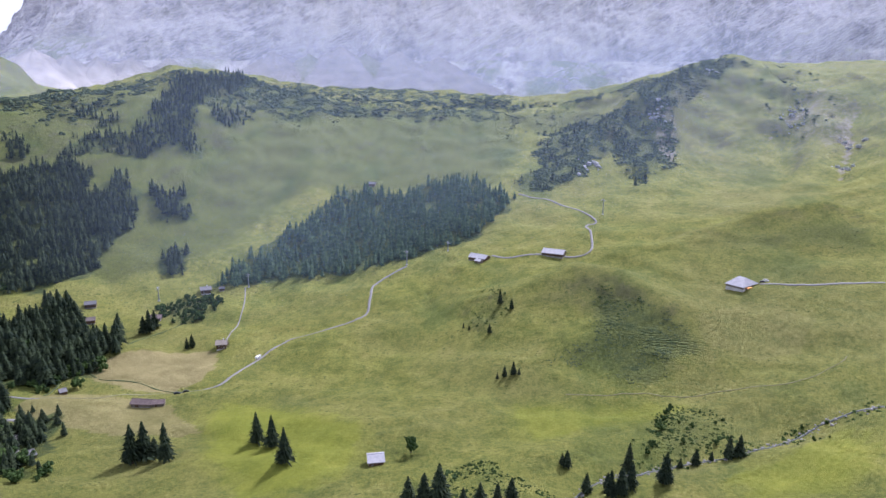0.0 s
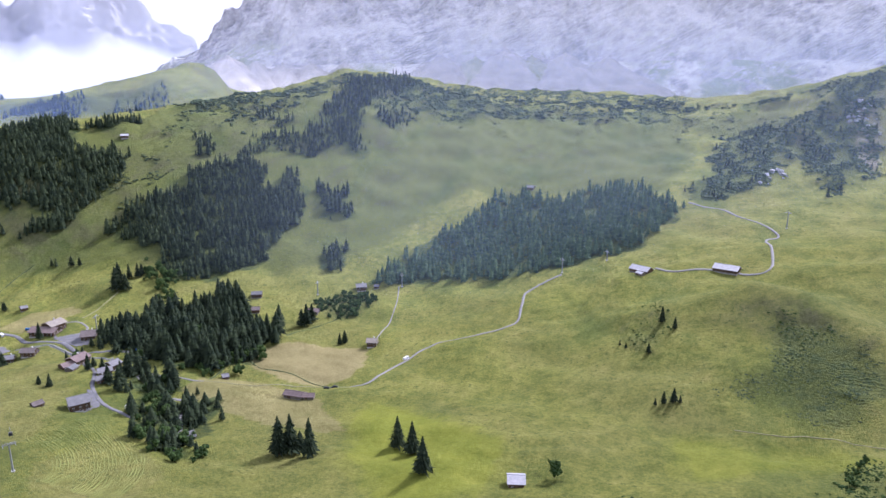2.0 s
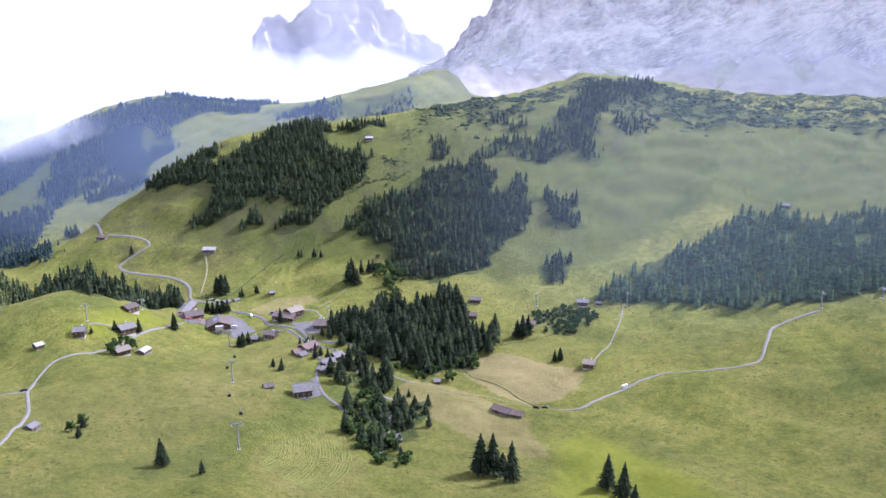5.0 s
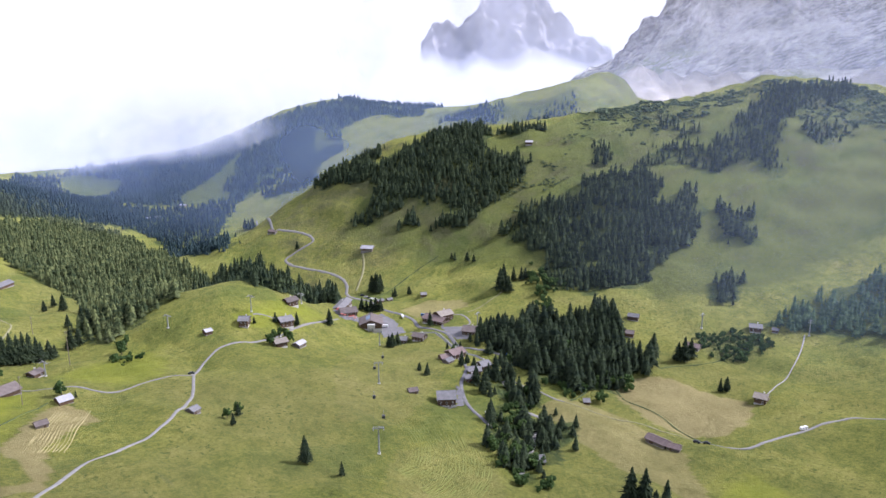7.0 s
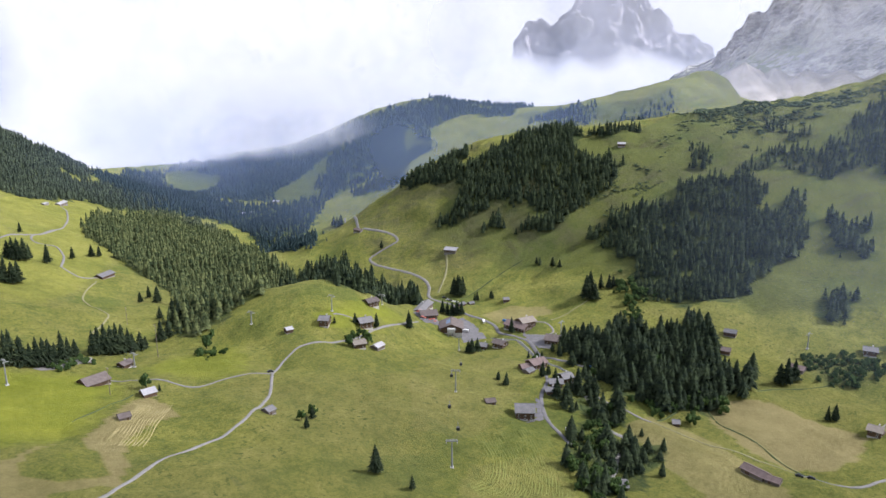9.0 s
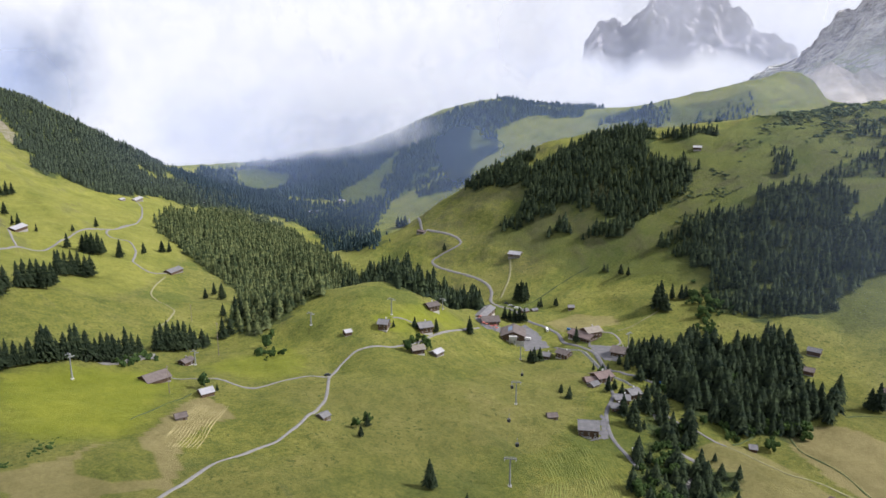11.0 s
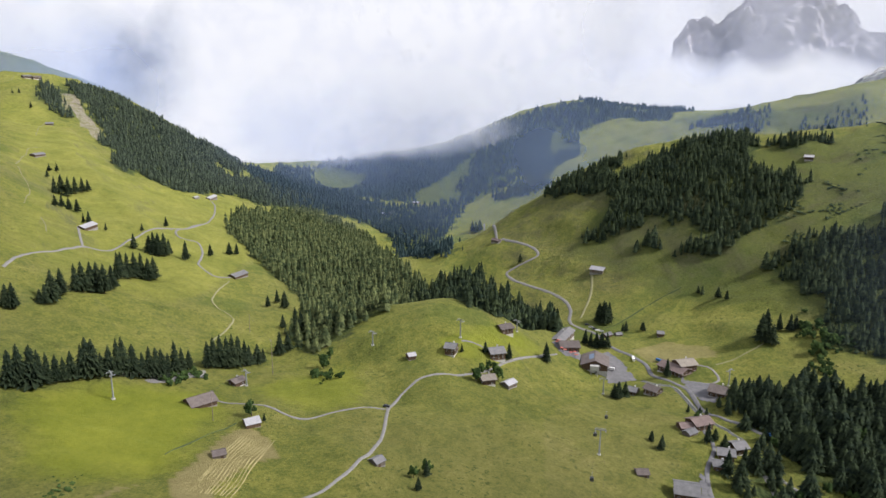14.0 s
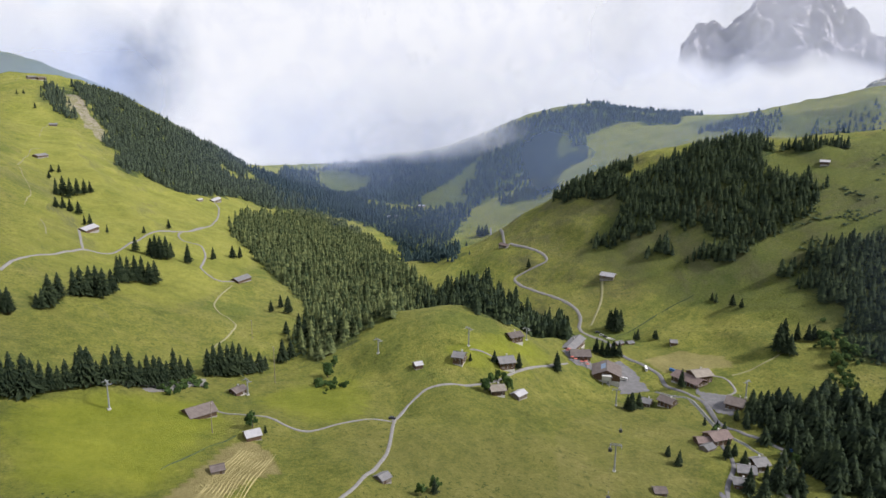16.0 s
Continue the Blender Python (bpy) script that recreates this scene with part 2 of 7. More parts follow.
GRASS = grass_material()
NEEDLES = foliage("spruce_needles", (0.012, 0.021, 0.016), (0.046, 0.063, 0.032))
# Paler copy of the spruce needles; haze is mixed into its colour.
NEEDLES_WEST = foliage("haze_paled_spruce_needles", (0.030, 0.044, 0.034), (0.090, 0.112, 0.072))
# Haze over the distant woods is put into this bluish needle colour.
NEEDLES_FAR = foliage("haze_blued_spruce_needles", (0.016, 0.030, 0.038), (0.040, 0.064, 0.070))
LARCH = foliage("young_larch_needles", (0.032, 0.060, 0.038), (0.092, 0.138, 0.074))
DWARF_PINE = foliage("dwarf_pine", (0.034, 0.056, 0.034), (0.108, 0.140, 0.074))
# Lighter olive copy of the spruce needles, with sunlight put into the colour.
NEEDLES_SUNLIT = foliage("sunlit_spruce_needles", (0.018, 0.032, 0.018), (0.118, 0.138, 0.060))
LEAVES = foliage("shrub_leaves", (0.022, 0.044, 0.016), (0.064, 0.100, 0.030))
BARK = simple("spruce_bark", (0.06, 0.045, 0.035), (0.13, 0.10, 0.08), 2.0)
LIMESTONE = rock_material("limestone", (0.17, 0.165, 0.19), (0.74, 0.71, 0.715), (0.78, 0.74, 0.70), (0.22, 0.27, 0.14), 280.0, 420.0)
ROCK = rock_material("grey_rock", (0.14, 0.14, 0.165), (0.42, 0.42, 0.45), (0.46, 0.45, 0.45), (0.16, 0.19, 0.09), 250.0, 420.0)
PEAK_ROCK = rock_material("lilac_grey_peak_rock", (0.10, 0.105, 0.15), (0.58, 0.56, 0.60), (0.70, 0.66, 0.66), (0.20, 0.24, 0.20), 250.0, 420.0)
GRAVEL = simple("pale_road_gravel", (0.14, 0.136, 0.128), (0.22, 0.212, 0.20), 1.2)
ASPHALT = simple("grey_asphalt", (0.10, 0.098, 0.103), (0.165, 0.162, 0.168), 0.8)
PATH_EARTH = simple("trodden_earth", (0.16, 0.158, 0.075), (0.25, 0.235, 0.125), 1.0)


def shingle(name, dark, light, rough=0.8, metal=0.0, lines=2.2):
    """A roof cover in courses along its slope."""
    mat, b = blank(name, rough, metal)
    place = node(mat, "ShaderNodeTexCoord").outputs["Object"]
    big = noised(mat, 0.35, 4.0, 0.6, place)
    fine = noised(mat, 2.6, 5.0, 0.7, place)
    r = ramp(mat, [(0.34, dark), (0.66, light)])
    links(mat, (mixed(mat, big, fine, 0.45), r.inputs["Fac"]))
    wave = node(mat, "ShaderNodeTexWave", Scale=lines, Distortion=0.4, Detail=1.0)
    wave.bands_direction = "Y"
    links(mat, (place, wave.inputs["Vector"]))
    info = node(mat, "ShaderNodeObjectInfo")
    v = ramp(mat, [(0.0, (0.84, 0.84, 0.84)), (1.0, (1.12, 1.10, 1.08))])
    links(mat, (info.outputs["Random"], v.inputs["Fac"]))
    links(mat, (mixed(mat, r.outputs["Color"], v.outputs["Color"], 1.0, "MULTIPLY"), b.inputs["Base Color"]))
    bumped(mat, b, mixed(mat, wave.outputs["Fac"], fine, 0.4), 0.5, 0.06)
    return mat


def boards(name, dark, light):
    """Upright timber boards, browned by the sun."""
    mat, b = blank(name, 0.78)
    place = node(mat, "ShaderNodeTexCoord").outputs["Object"]
    grain = noised(mat, 1.6, 5.0, 0.65, place, (4.0, 4.0, 0.35))
    stain = noised(mat, 0.5, 4.0, 0.6, place)
    r = ramp(mat, [(0.34, dark), (0.66, light)])
    links(mat, (mixed(mat, grain, stain, 0.45), r.inputs["Fac"]))
    info = node(mat, "ShaderNodeObjectInfo")
    v = ramp(mat, [(0.0, (0.75, 0.75, 0.75)), (1.0, (1.2, 1.15, 1.1))])
    links(mat, (info.outputs["Random"], v.inputs["Fac"]))
    links(mat, (mixed(mat, r.outputs["Color"], v.outputs["Color"], 1.0, "MULTIPLY"), b.inputs["Base Color"]))
    bumped(mat, b, grain, 0.4, 0.03)
    return mat


ROOFS = {
    "brown": shingle("brown_shingles", (0.085, 0.070, 0.066), (0.150, 0.128, 0.122)),
    "red": shingle("red_brown_tiles", (0.105, 0.078, 0.074), (0.18, 0.140, 0.132)),
    "grey": shingle("grey_slates", (0.105, 0.105, 0.112), (0.19, 0.188, 0.195)),
    "tan": shingle("tan_weathered_shingles", (0.15, 0.132, 0.112), (0.25, 0.225, 0.195)),
    "white": shingle("pale_sheet_metal", (0.25, 0.25, 0.275), (0.39, 0.39, 0.41), 0.65, 0.1, 1.1),
}
ROOF_WORDS = {"brown": "brown shingled roof", "red": "reddish tiled roof", "grey": "grey slate roof", "tan": "weathered tan roof", "white": "pale metal roof"}
TIMBER = boards("sun_browned_timber", (0.055, 0.035, 0.024), (0.135, 0.088, 0.058))
TIMBER_GREY = boards("weathered_grey_timber", (0.10, 0.085, 0.07), (0.20, 0.175, 0.15))
PLASTER = simple("white_plaster", (0.36, 0.35, 0.335), (0.52, 0.505, 0.48), 1.0)
STONE = simple("field_stone", (0.16, 0.15, 0.145), (0.32, 0.31, 0.295), 1.6, bump=0.5, distance=0.1, each=0.25)
STREAM_STONE = simple("wet_stream_stones", (0.085, 0.08, 0.07), (0.22, 0.205, 0.18), 1.0, bump=0.5, distance=0.1)
CONCRETE = simple("concrete", (0.36, 0.35, 0.34), (0.52, 0.51, 0.49), 1.0)
STEEL = simple("galvanised_steel", (0.20, 0.21, 0.22), (0.32, 0.33, 0.34), 1.5, 0.65, 0.3)
POLE_WOOD = simple("pole_timber", (0.16, 0.13, 0.10), (0.28, 0.24, 0.20), 2.0)
GLASS, _g = blank("window_glass", 0.08)
_g.inputs["Base Color"].default_value = (0.03, 0.035, 0.04, 1)
_g.inputs["Specular IOR Level"].default_value = 0.25
SOLAR, _g = blank("blue_solar_glass", 0.15)
_g.inputs["Base Color"].default_value = (0.16, 0.22, 0.32, 1)
RUBBER = simple("tyre_rubber", (0.015, 0.015, 0.015), (0.03, 0.03, 0.03), 4.0)
PAINT_WHITE = simple("white_car_paint", (0.68, 0.68, 0.68), (0.78, 0.78, 0.78), 0.6, 0.3, bump=0)
PAINT_DARK = simple("dark_car_paint", (0.02, 0.022, 0.028), (0.045, 0.047, 0.055), 0.6, 0.3, bump=0)
PAINT_BLUE = simple("blue_car_paint", (0.03, 0.12, 0.32), (0.05, 0.17, 0.42), 0.6, 0.3, bump=0)
PAINT_SILVER = simple("silver_car_paint", (0.38, 0.39, 0.40), (0.5, 0.5, 0.52), 0.6, 0.35, 0.4, bump=0)
RED_CLOTH = simple("faded_red_cloth", (0.30, 0.085, 0.07), (0.42, 0.14, 0.11), 1.0)
ORANGE = simple("orange_tarpaulin", (0.62, 0.27, 0.05), (0.78, 0.38, 0.09), 1.0)
WATER, _g = blank("stream_water", 0.55)
_g.inputs["Base Color"].default_value = (0.07, 0.085, 0.075, 1)
_g.inputs["Specular IOR Level"].default_value = 0.25
HAYSWATH = simple("cut_hay", (0.125, 0.146, 0.028), (0.172, 0.186, 0.042), 0.6)
RAKED_HAY = simple("raked_hay", (0.215, 0.185, 0.076), (0.345, 0.295, 0.138), 0.8)
WIRE = simple("dark_steel_wire", (0.05, 0.05, 0.05), (0.09, 0.09, 0.09), 2.0, 0.9)


def mist_material(name, colour, seed, size, cover):
    """Tinted sheet imitating mist, letting part of the light through; its thickness comes from the mesh, its rags from
    noise.
    """
    mat = bpy.data.materials.new(name)
    mat.use_nodes = True
    mat.node_tree.nodes.clear()
    out = node(mat, "ShaderNodeOutputMaterial")
    clear = node(mat, "ShaderNodeBsdfTransparent")
    front, through_it = node(mat, "ShaderNodeBsdfDiffuse"), node(mat, "ShaderNodeBsdfTranslucent")
    for s in (front, through_it):
        s.inputs["Color"].default_value = (*colour, 1)
    body, mixer = node(mat, "ShaderNodeMixShader"), node(mat, "ShaderNodeMixShader")
    body.inputs[0].default_value = 0.5
    pos = node(mat, "ShaderNodeNewGeometry").outputs["Position"]
    shift = node(mat, "ShaderNodeMapping")
    shift.inputs["Location"].default_value = (seed, seed * 0.7, -seed)
    links(mat, (pos, shift.inputs["Vector"]))
    ragged = noised(mat, 1.0 / size, 7.0, 0.6, shift.outputs["Vector"])
    dense = node(mat, "ShaderNodeMapRange")
    dense.inputs[1].default_value, dense.inputs[2].default_value = cover
    dense.inputs[3].default_value, dense.inputs[4].default_value = 0.0, 1.0
    thick = node(mat, "ShaderNodeAttribute")
    thick.attribute_name = "thick"
    times = node(mat, "ShaderNodeMath")
    times.operation, times.use_clamp = "MULTIPLY", True
    links(mat, (ragged, dense.inputs[0]), (dense.outputs[0], times.inputs[0]), (thick.outputs["Fac"], times.inputs[1]),
          (front.outputs[0], body.inputs[1]), (through_it.outputs[0], body.inputs[2]),
          (times.outputs[0], mixer.inputs[0]), (clear.outputs[0], mixer.inputs[1]), (body.outputs[0], mixer.inputs[2]), (mixer.outputs[0], out.inputs["Surface"]))
    return mat


def cloud_material(name, seed, size, cover, shade=(0.90, 0.91, 0.95), lit=(0.985, 0.985, 0.98)):
    """Bright cloud of the far sky, its sunlight imitated by emission, with ragged gaps."""
    mat = mist_material(name, (0.9, 0.9, 0.9), seed, size, cover)
    glow = node(mat, "ShaderNodeEmission", Strength=0.66)
    pos = node(mat, "ShaderNodeNewGeometry").outputs["Position"]
    tone = ramp(mat, [(0.36, shade), (0.56, lit)])
    links(mat, (noised(mat, 1.6 / size, 6.0, 0.6, pos), tone.inputs["Fac"]), (tone.outputs["Color"], glow.inputs["Color"]))
    for n in mat.node_tree.nodes:
        if n.type == "OUTPUT_MATERIAL":
            mixer = n.inputs["Surface"].links[0].from_node
    links(mat, (glow.outputs[0], mixer.inputs[2]))
    return mat


# Aerial haze is imitated by the tints of these see-through sheets.
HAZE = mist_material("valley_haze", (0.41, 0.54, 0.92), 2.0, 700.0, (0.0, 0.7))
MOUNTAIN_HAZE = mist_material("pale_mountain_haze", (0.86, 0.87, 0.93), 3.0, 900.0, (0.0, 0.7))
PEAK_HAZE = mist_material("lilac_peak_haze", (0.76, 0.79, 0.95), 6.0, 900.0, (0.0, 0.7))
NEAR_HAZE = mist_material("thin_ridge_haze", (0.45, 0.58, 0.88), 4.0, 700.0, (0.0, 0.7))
CLOUD = cloud_material("cloud_white", 5.0, 260.0, (0.15, 0.37))
# Cloud in shade: its shading is set by the emitted grey tones.
CLOUD_GREY = cloud_material("cloud_shaded_grey", 8.0, 200.0, (0.12, 0.5), (0.40, 0.44, 0.54), (0.66, 0.70, 0.79))
WISP = cloud_material("cloud_wisp", 11.0, 130.0, (0.26, 0.56), (0.80, 0.82, 0.88), (0.96, 0.96, 0.97))
SCREE_PALE = simple("pale_limestone_scree", (0.30, 0.275, 0.26), (0.52, 0.485, 0.45), 0.05, 0.95, bump=0.7, distance=3.0, squash=(1.0, 1.0, 0.35))
SCREE_GREEN = simple("half_grown_scree", (0.20, 0.22, 0.12), (0.46, 0.44, 0.37), 0.03, 0.95, bump=0.6, distance=3.0)
DITCH_GRASS = simple("rank_ditch_grass", (0.030, 0.048, 0.016), (0.075, 0.098, 0.030), 1.0)


# ---- the lie of the land ----
# broad mounds and hollows: centre, height and reach in metres
VALLEY_A = [
    (-620, -200, 89.3, 260), (-360, -200, 8.9, 260), (-176, 544, -41, 170), (-740, 540, -20.7, 115), (-740, 80, -4.2, 115),
    (-510, 540, -19.7, 115), (-510, 80, -23.8, 115), (-338, 425, 3.4, 115), (-280, 80, 0.8, 115), (-280, 540, 1, 115),
    (-222, 195, -1.8, 115), (-165, 310, -16.9, 115), (-165, 80, 9.4, 115),
]
VALLEY_B = [
    (-720, 200, -5.1, 65), (-688, 265, -0.7, 65), (-688, 395, -24.9, 65), (-622, 265, -0.4, 65), (-622, 395, -4.9, 65),
    (-590, 330, 43.6, 65), (-590, 200, -5.4, 65), (-558, 265, -22.6, 65), (-558, 395, 17.5, 65), (-525, 200, 5.2, 65),
    (-525, 330, 16.2, 65), (-492, 395, -25.2, 65), (-492, 265, 0.5, 65),
]
WEST_SLOPE = [
    (-2570, 60, 24.3, 260), (-2570, 580, 26, 260), (-2440, -200, 42.3, 260), (-2310, 60, 50.3, 260), (-2180, 320, 5.2, 260),
    (-2180, -200, 67.5, 260), (-2050, 580, -65.4, 260), (-2050, 60, 68.1, 260), (-1790, 60, 31.3, 260), (-1530, 60, -1.7, 260),
    (-1530, 580, -45.1, 260), (-1270, 580, -55.3, 260), (-1140, -200, 107.7, 260), (-880, 320, -57.9, 260), (-1332, 136, -5, 170),
    (-1128, 272, 16.1, 170), (-1200, 540, -12.2, 115), (-1200, 80, -8.4, 115), (-1085, 80, -14.8, 115), (-912, 195, 4.2, 115),
    (-855, 80, -2.9, 115),
]
MIDDLE_RIDGE_A = [
    (-2700, 840, 41.6, 260), (-2570, 1620, 31.5, 260), (-2440, 840, 30.9, 260), (-2310, 1100, 27.1, 260), (-2310, 1620, 47.5, 260),
    (-2180, 1360, 51.8, 260), (-2180, 840, -46.5, 260), (-2050, 1620, 52.9, 260), (-1660, 1360, 5.3, 260), (-1010, 1620, 94.9, 260),
    (-1400, 816, -23.6, 170), (-1128, 1088, 26.5, 170), (-788, 1224, -26.7, 170), (-652, 952, 91.7, 170), (-516, 1224, 64.8, 170),
    (-380, 1224, 57.4, 170),
]
MIDDLE_RIDGE_B = [
    (-380, 1496, 48.1, 170), (-380, 952, 29.1, 170), (-1200, 770, -23.3, 115), (-1142, 655, -26.6, 115), (-912, 655, 37, 115),
    (-855, 770, 41.4, 115), (-798, 655, 29.2, 115), (-740, 770, 27.7, 115), (-625, 770, 8.8, 115), (-568, 655, 1.2, 115),
    (-510, 770, 3, 115), (-338, 885, 1.2, 115), (-338, 655, 2.3, 115), (-280, 770, -2.2, 115), (-222, 655, -9.3, 115),
]
EAST_ALP_A = [
    (30, 1620, -19.2, 260), (290, 580, -27.5, 260), (680, 1360, -50.2, 260), (810, 1100, 11.5, 260), (810, 1620, 134.1, 260),
    (810, 580, 13.2, 260), (-40, 0, 23.6, 170), (-40, 1360, 77.3, 170), (-40, 1088, 14.5, 170), (164, 952, -14, 170),
    (300, 1224, -6, 170), (436, 952, -36, 170), (436, 136, 32.7, 170), (436, 1224, 93.6, 170),
]
EAST_ALP_B = [
    (572, 1496, -52.7, 170), (572, 952, -26.6, 170), (-50, 310, 2.7, 115), (65, 540, 5, 115), (65, 310, -0.6, 115),
    (122, 425, -8.6, 115), (122, 655, 4.3, 115), (122, 885, 8.9, 115), (180, 310, -10.9, 115), (180, 80, 8.4, 115),
    (180, 540, 2.6, 115), (295, 770, -0.8, 115), (352, 885, -5, 115),
]
FAR_HILLS = [
    (-3000, 500, -45.6, 400), (-2000, 900, -44.9, 400), (-1200, 1700, 50.9, 400), (-800, 1700, 65.9, 400), (800, 900, 77.8, 400),
]
BROAD = [
    (-3600, -400, 125.9, 600), (-3600, 2000, 72.9, 600), (-3300, 200, 39.4, 600), (-3300, 2600, 98.9, 600), (-2700, 1400, 61.8, 600),
    (-1800, -400, 109.4, 600), (-1800, 2000, 70.2, 600), (-1500, 2600, 76.3, 600), (300, 1400, 38.4, 600), (900, 1400, 152.2, 600),
]
LANDFORMS = VALLEY_A + VALLEY_B + WEST_SLOPE + MIDDLE_RIDGE_A + MIDDLE_RIDGE_B + EAST_ALP_A + EAST_ALP_B + FAR_HILLS + BROAD


def hum(x, y, size, seed):
    """A smooth, uneven swell of about -1 to 1 with waves of the given size."""
    total = 0.0
    for k in range(6):
        a = seed * 1.7 + k * 2.399
        f = (0.75 + 0.13 * k) / size * 2 * math.pi
        total = total + np.sin((x * math.cos(a) + y * math.sin(a)) * f + seed * 3.1 + k * 1.9 + 0.8 * np.sin((y * math.cos(a) - x * math.sin(a)) * f * 0.6 + k))
    return total / 3.2


def away_from(x, y, line):
    """The distance to a line of points."""
    near = np.full(np.shape(x), 1e9)
    for (ax, ay), (bx, by) in zip(line, line[1:]):
        dx, dy = bx - ax, by - ay
        t = np.clip(((x - ax) * dx + (y - ay) * dy) / (dx * dx + dy * dy + 1e-9), 0, 1)
        near = np.minimum(near, np.hypot(x - ax - t * dx, y - ay - t * dy))
    return near


# crests and gullies: points of x, y and height, then the reach of their flanks
CREST_SPUR = [(483, 1197, 12), (403, 1134, 14), (349, 1083, 34), (322, 1017, 42), (286, 923, 30), (247, 799, 8)]
CREST_SHRUBS = [(353, 1097, 8), (284, 1055, 24), (217, 973, 28), (159, 862, 8)]
CREST_KNOB = [(-458, 1188, 9), (-382, 1086, 20), (-348, 1002, 20), (-328, 926, 5)]
CREST_KNOLL = [(30, 521, 3), (64, 550, 15), (108, 560, 24), (142, 541, 24), (166, 499, 17), (178, 457, 4)]
CREST_FOLD = [(394, 609, 8), (354, 638, 28), (292, 641, 22), (216, 616, 10), (153, 613, 2)]
CREST_TERRACE = [(-179, 400, 1), (-151, 399, 3.5), (-114, 389, 4), (-77, 401, 3), (-48, 425, 1)]
CREST_BOWL = [(583, 1059, 5), (493, 918, 14), (396, 745, 4)]
GULLY_BOWL_A = [(561, 1084, -8), (477, 964, -20), (387, 786, -7)]
GULLY_BOWL_B = [(618, 1047, -8), (521, 895, -18), (402, 710, -5)]
GULLY_MIDDLE = [(-26, 1219, -6), (-71, 1020, -13), (-105, 880, -9), (-138, 734, -5)]
CREST_MIDDLE = [(-226, 1252, 6), (-190, 1039, 13), (-177, 876, 8)]
CREST_WEST_A = [(-1716, 2, 6), (-1251, 57, 12), (-1058, 114, 10), (-906, 156, 4)]
GULLY_WEST = [(-1646, -50, -6), (-1155, 16, -12), (-963, 63, -10), (-786, 102, -4)]
CREST_WEST_B = [(-1261, -39, 3), (-969, 6, 6), (-804, 40, 4)]
GULLY_HAMLET = [(-581, 621, -3), (-589, 582, -8), (-581, 528, -4)]
GULLY_UPPER = [(-539, 682, -5), (-562, 624, -9), (-555, 565, -4)]
SADDLE_EAST = [(548, 1194, -6), (599, 1184, -20), (783, 1289, -26)]
CREST_KNOB_SHOULDER = [(-470, 1221, 5), (-500, 1111, 4), (-553, 1058, 4)]
HOLLOW_KNOLL = [(193, 454, -3), (150, 404, -9), (95, 398, -9), (43, 407, -7), (-1, 448, -3)]
HOLLOW_BEHIND_KNOLL = [(59, 599, -4), (115, 601, -9), (156, 583, -9), (187, 538, -5)]
CREST_HUT = [(-75, 375, 1), (-43, 391, 4), (-1, 390, 4), (29, 413, 2)]
HOLLOW_MEADOW = [(-13, 622, -3), (-20, 546, -8), (-44, 484, -7), (-89, 451, -3)]
CREST_MEADOW = [(-49, 615, 2), (-68, 545, 5), (-98, 503, 3)]
CREST_SHOULDER = [(-1115, 1299, 4), (-1042, 1407, 14), (-968, 1472, 26), (-904, 1516, 34)]
SADDLE_FAR = [(-2480, 1050, -12), (-2375, 1195, -44), (-2313, 1322, -38), (-2240, 1420, -27), (-2195, 1525, -30), (-2100, 1605, -12), (-2050, 1640, -16), (-1995, 1660, -42), (-1950, 1750, -58), (-1860, 1790, -52), (-1750, 1810, -34), (-1680, 1890, -16)]
SADDLE_SCREE = [(-985, 1800, -60), (-945, 1680, -70), (-905, 1565, -68), (-840, 1545, -80), (-780, 1600, -80), (-690, 1650, -80), (-560, 1650, -60)]
HOLLOW_SCREE = [(-1020, 1900, -50), (-930, 1740, -60), (-850, 1610, -55), (-760, 1530, -40)]
HOLLOW_SCREE_EAST = [(-900, 1900, -60), (-780, 1720, -50), (-650, 1600, -40), (-520, 1600, -40)]
CREST_LAST = [(-1115, 1640, 6), (-1065, 1675, 26), (-1058, 1720, 34), (-1070, 1790, 34)]
SADDLE_ALP = [(715, 1670, -6), (780, 1635, -36), (850, 1600, -52), (930, 1550, -54), (1150, 1450, -50)]
SADDLE_SPUR = [(300, 1300, -14), (350, 1280, -24), (390, 1259, -21), (422, 1238, -15), (452, 1215, -4)]
SADDLE_KNOB = [(-560, 1085, -14), (-504, 1155, -16), (-480, 1185, -5)]
SADDLE_SHOULDER = [(-1330, 1490, -6), (-1270, 1530, -18), (-1215, 1545, -38), (-1160, 1560, -34), (-1085, 1580, -8)]
HOLLOW_BEHIND_FOLD = [(407, 650, -6), (365, 683, -12), (294, 685, -9), (213, 642, -4)]
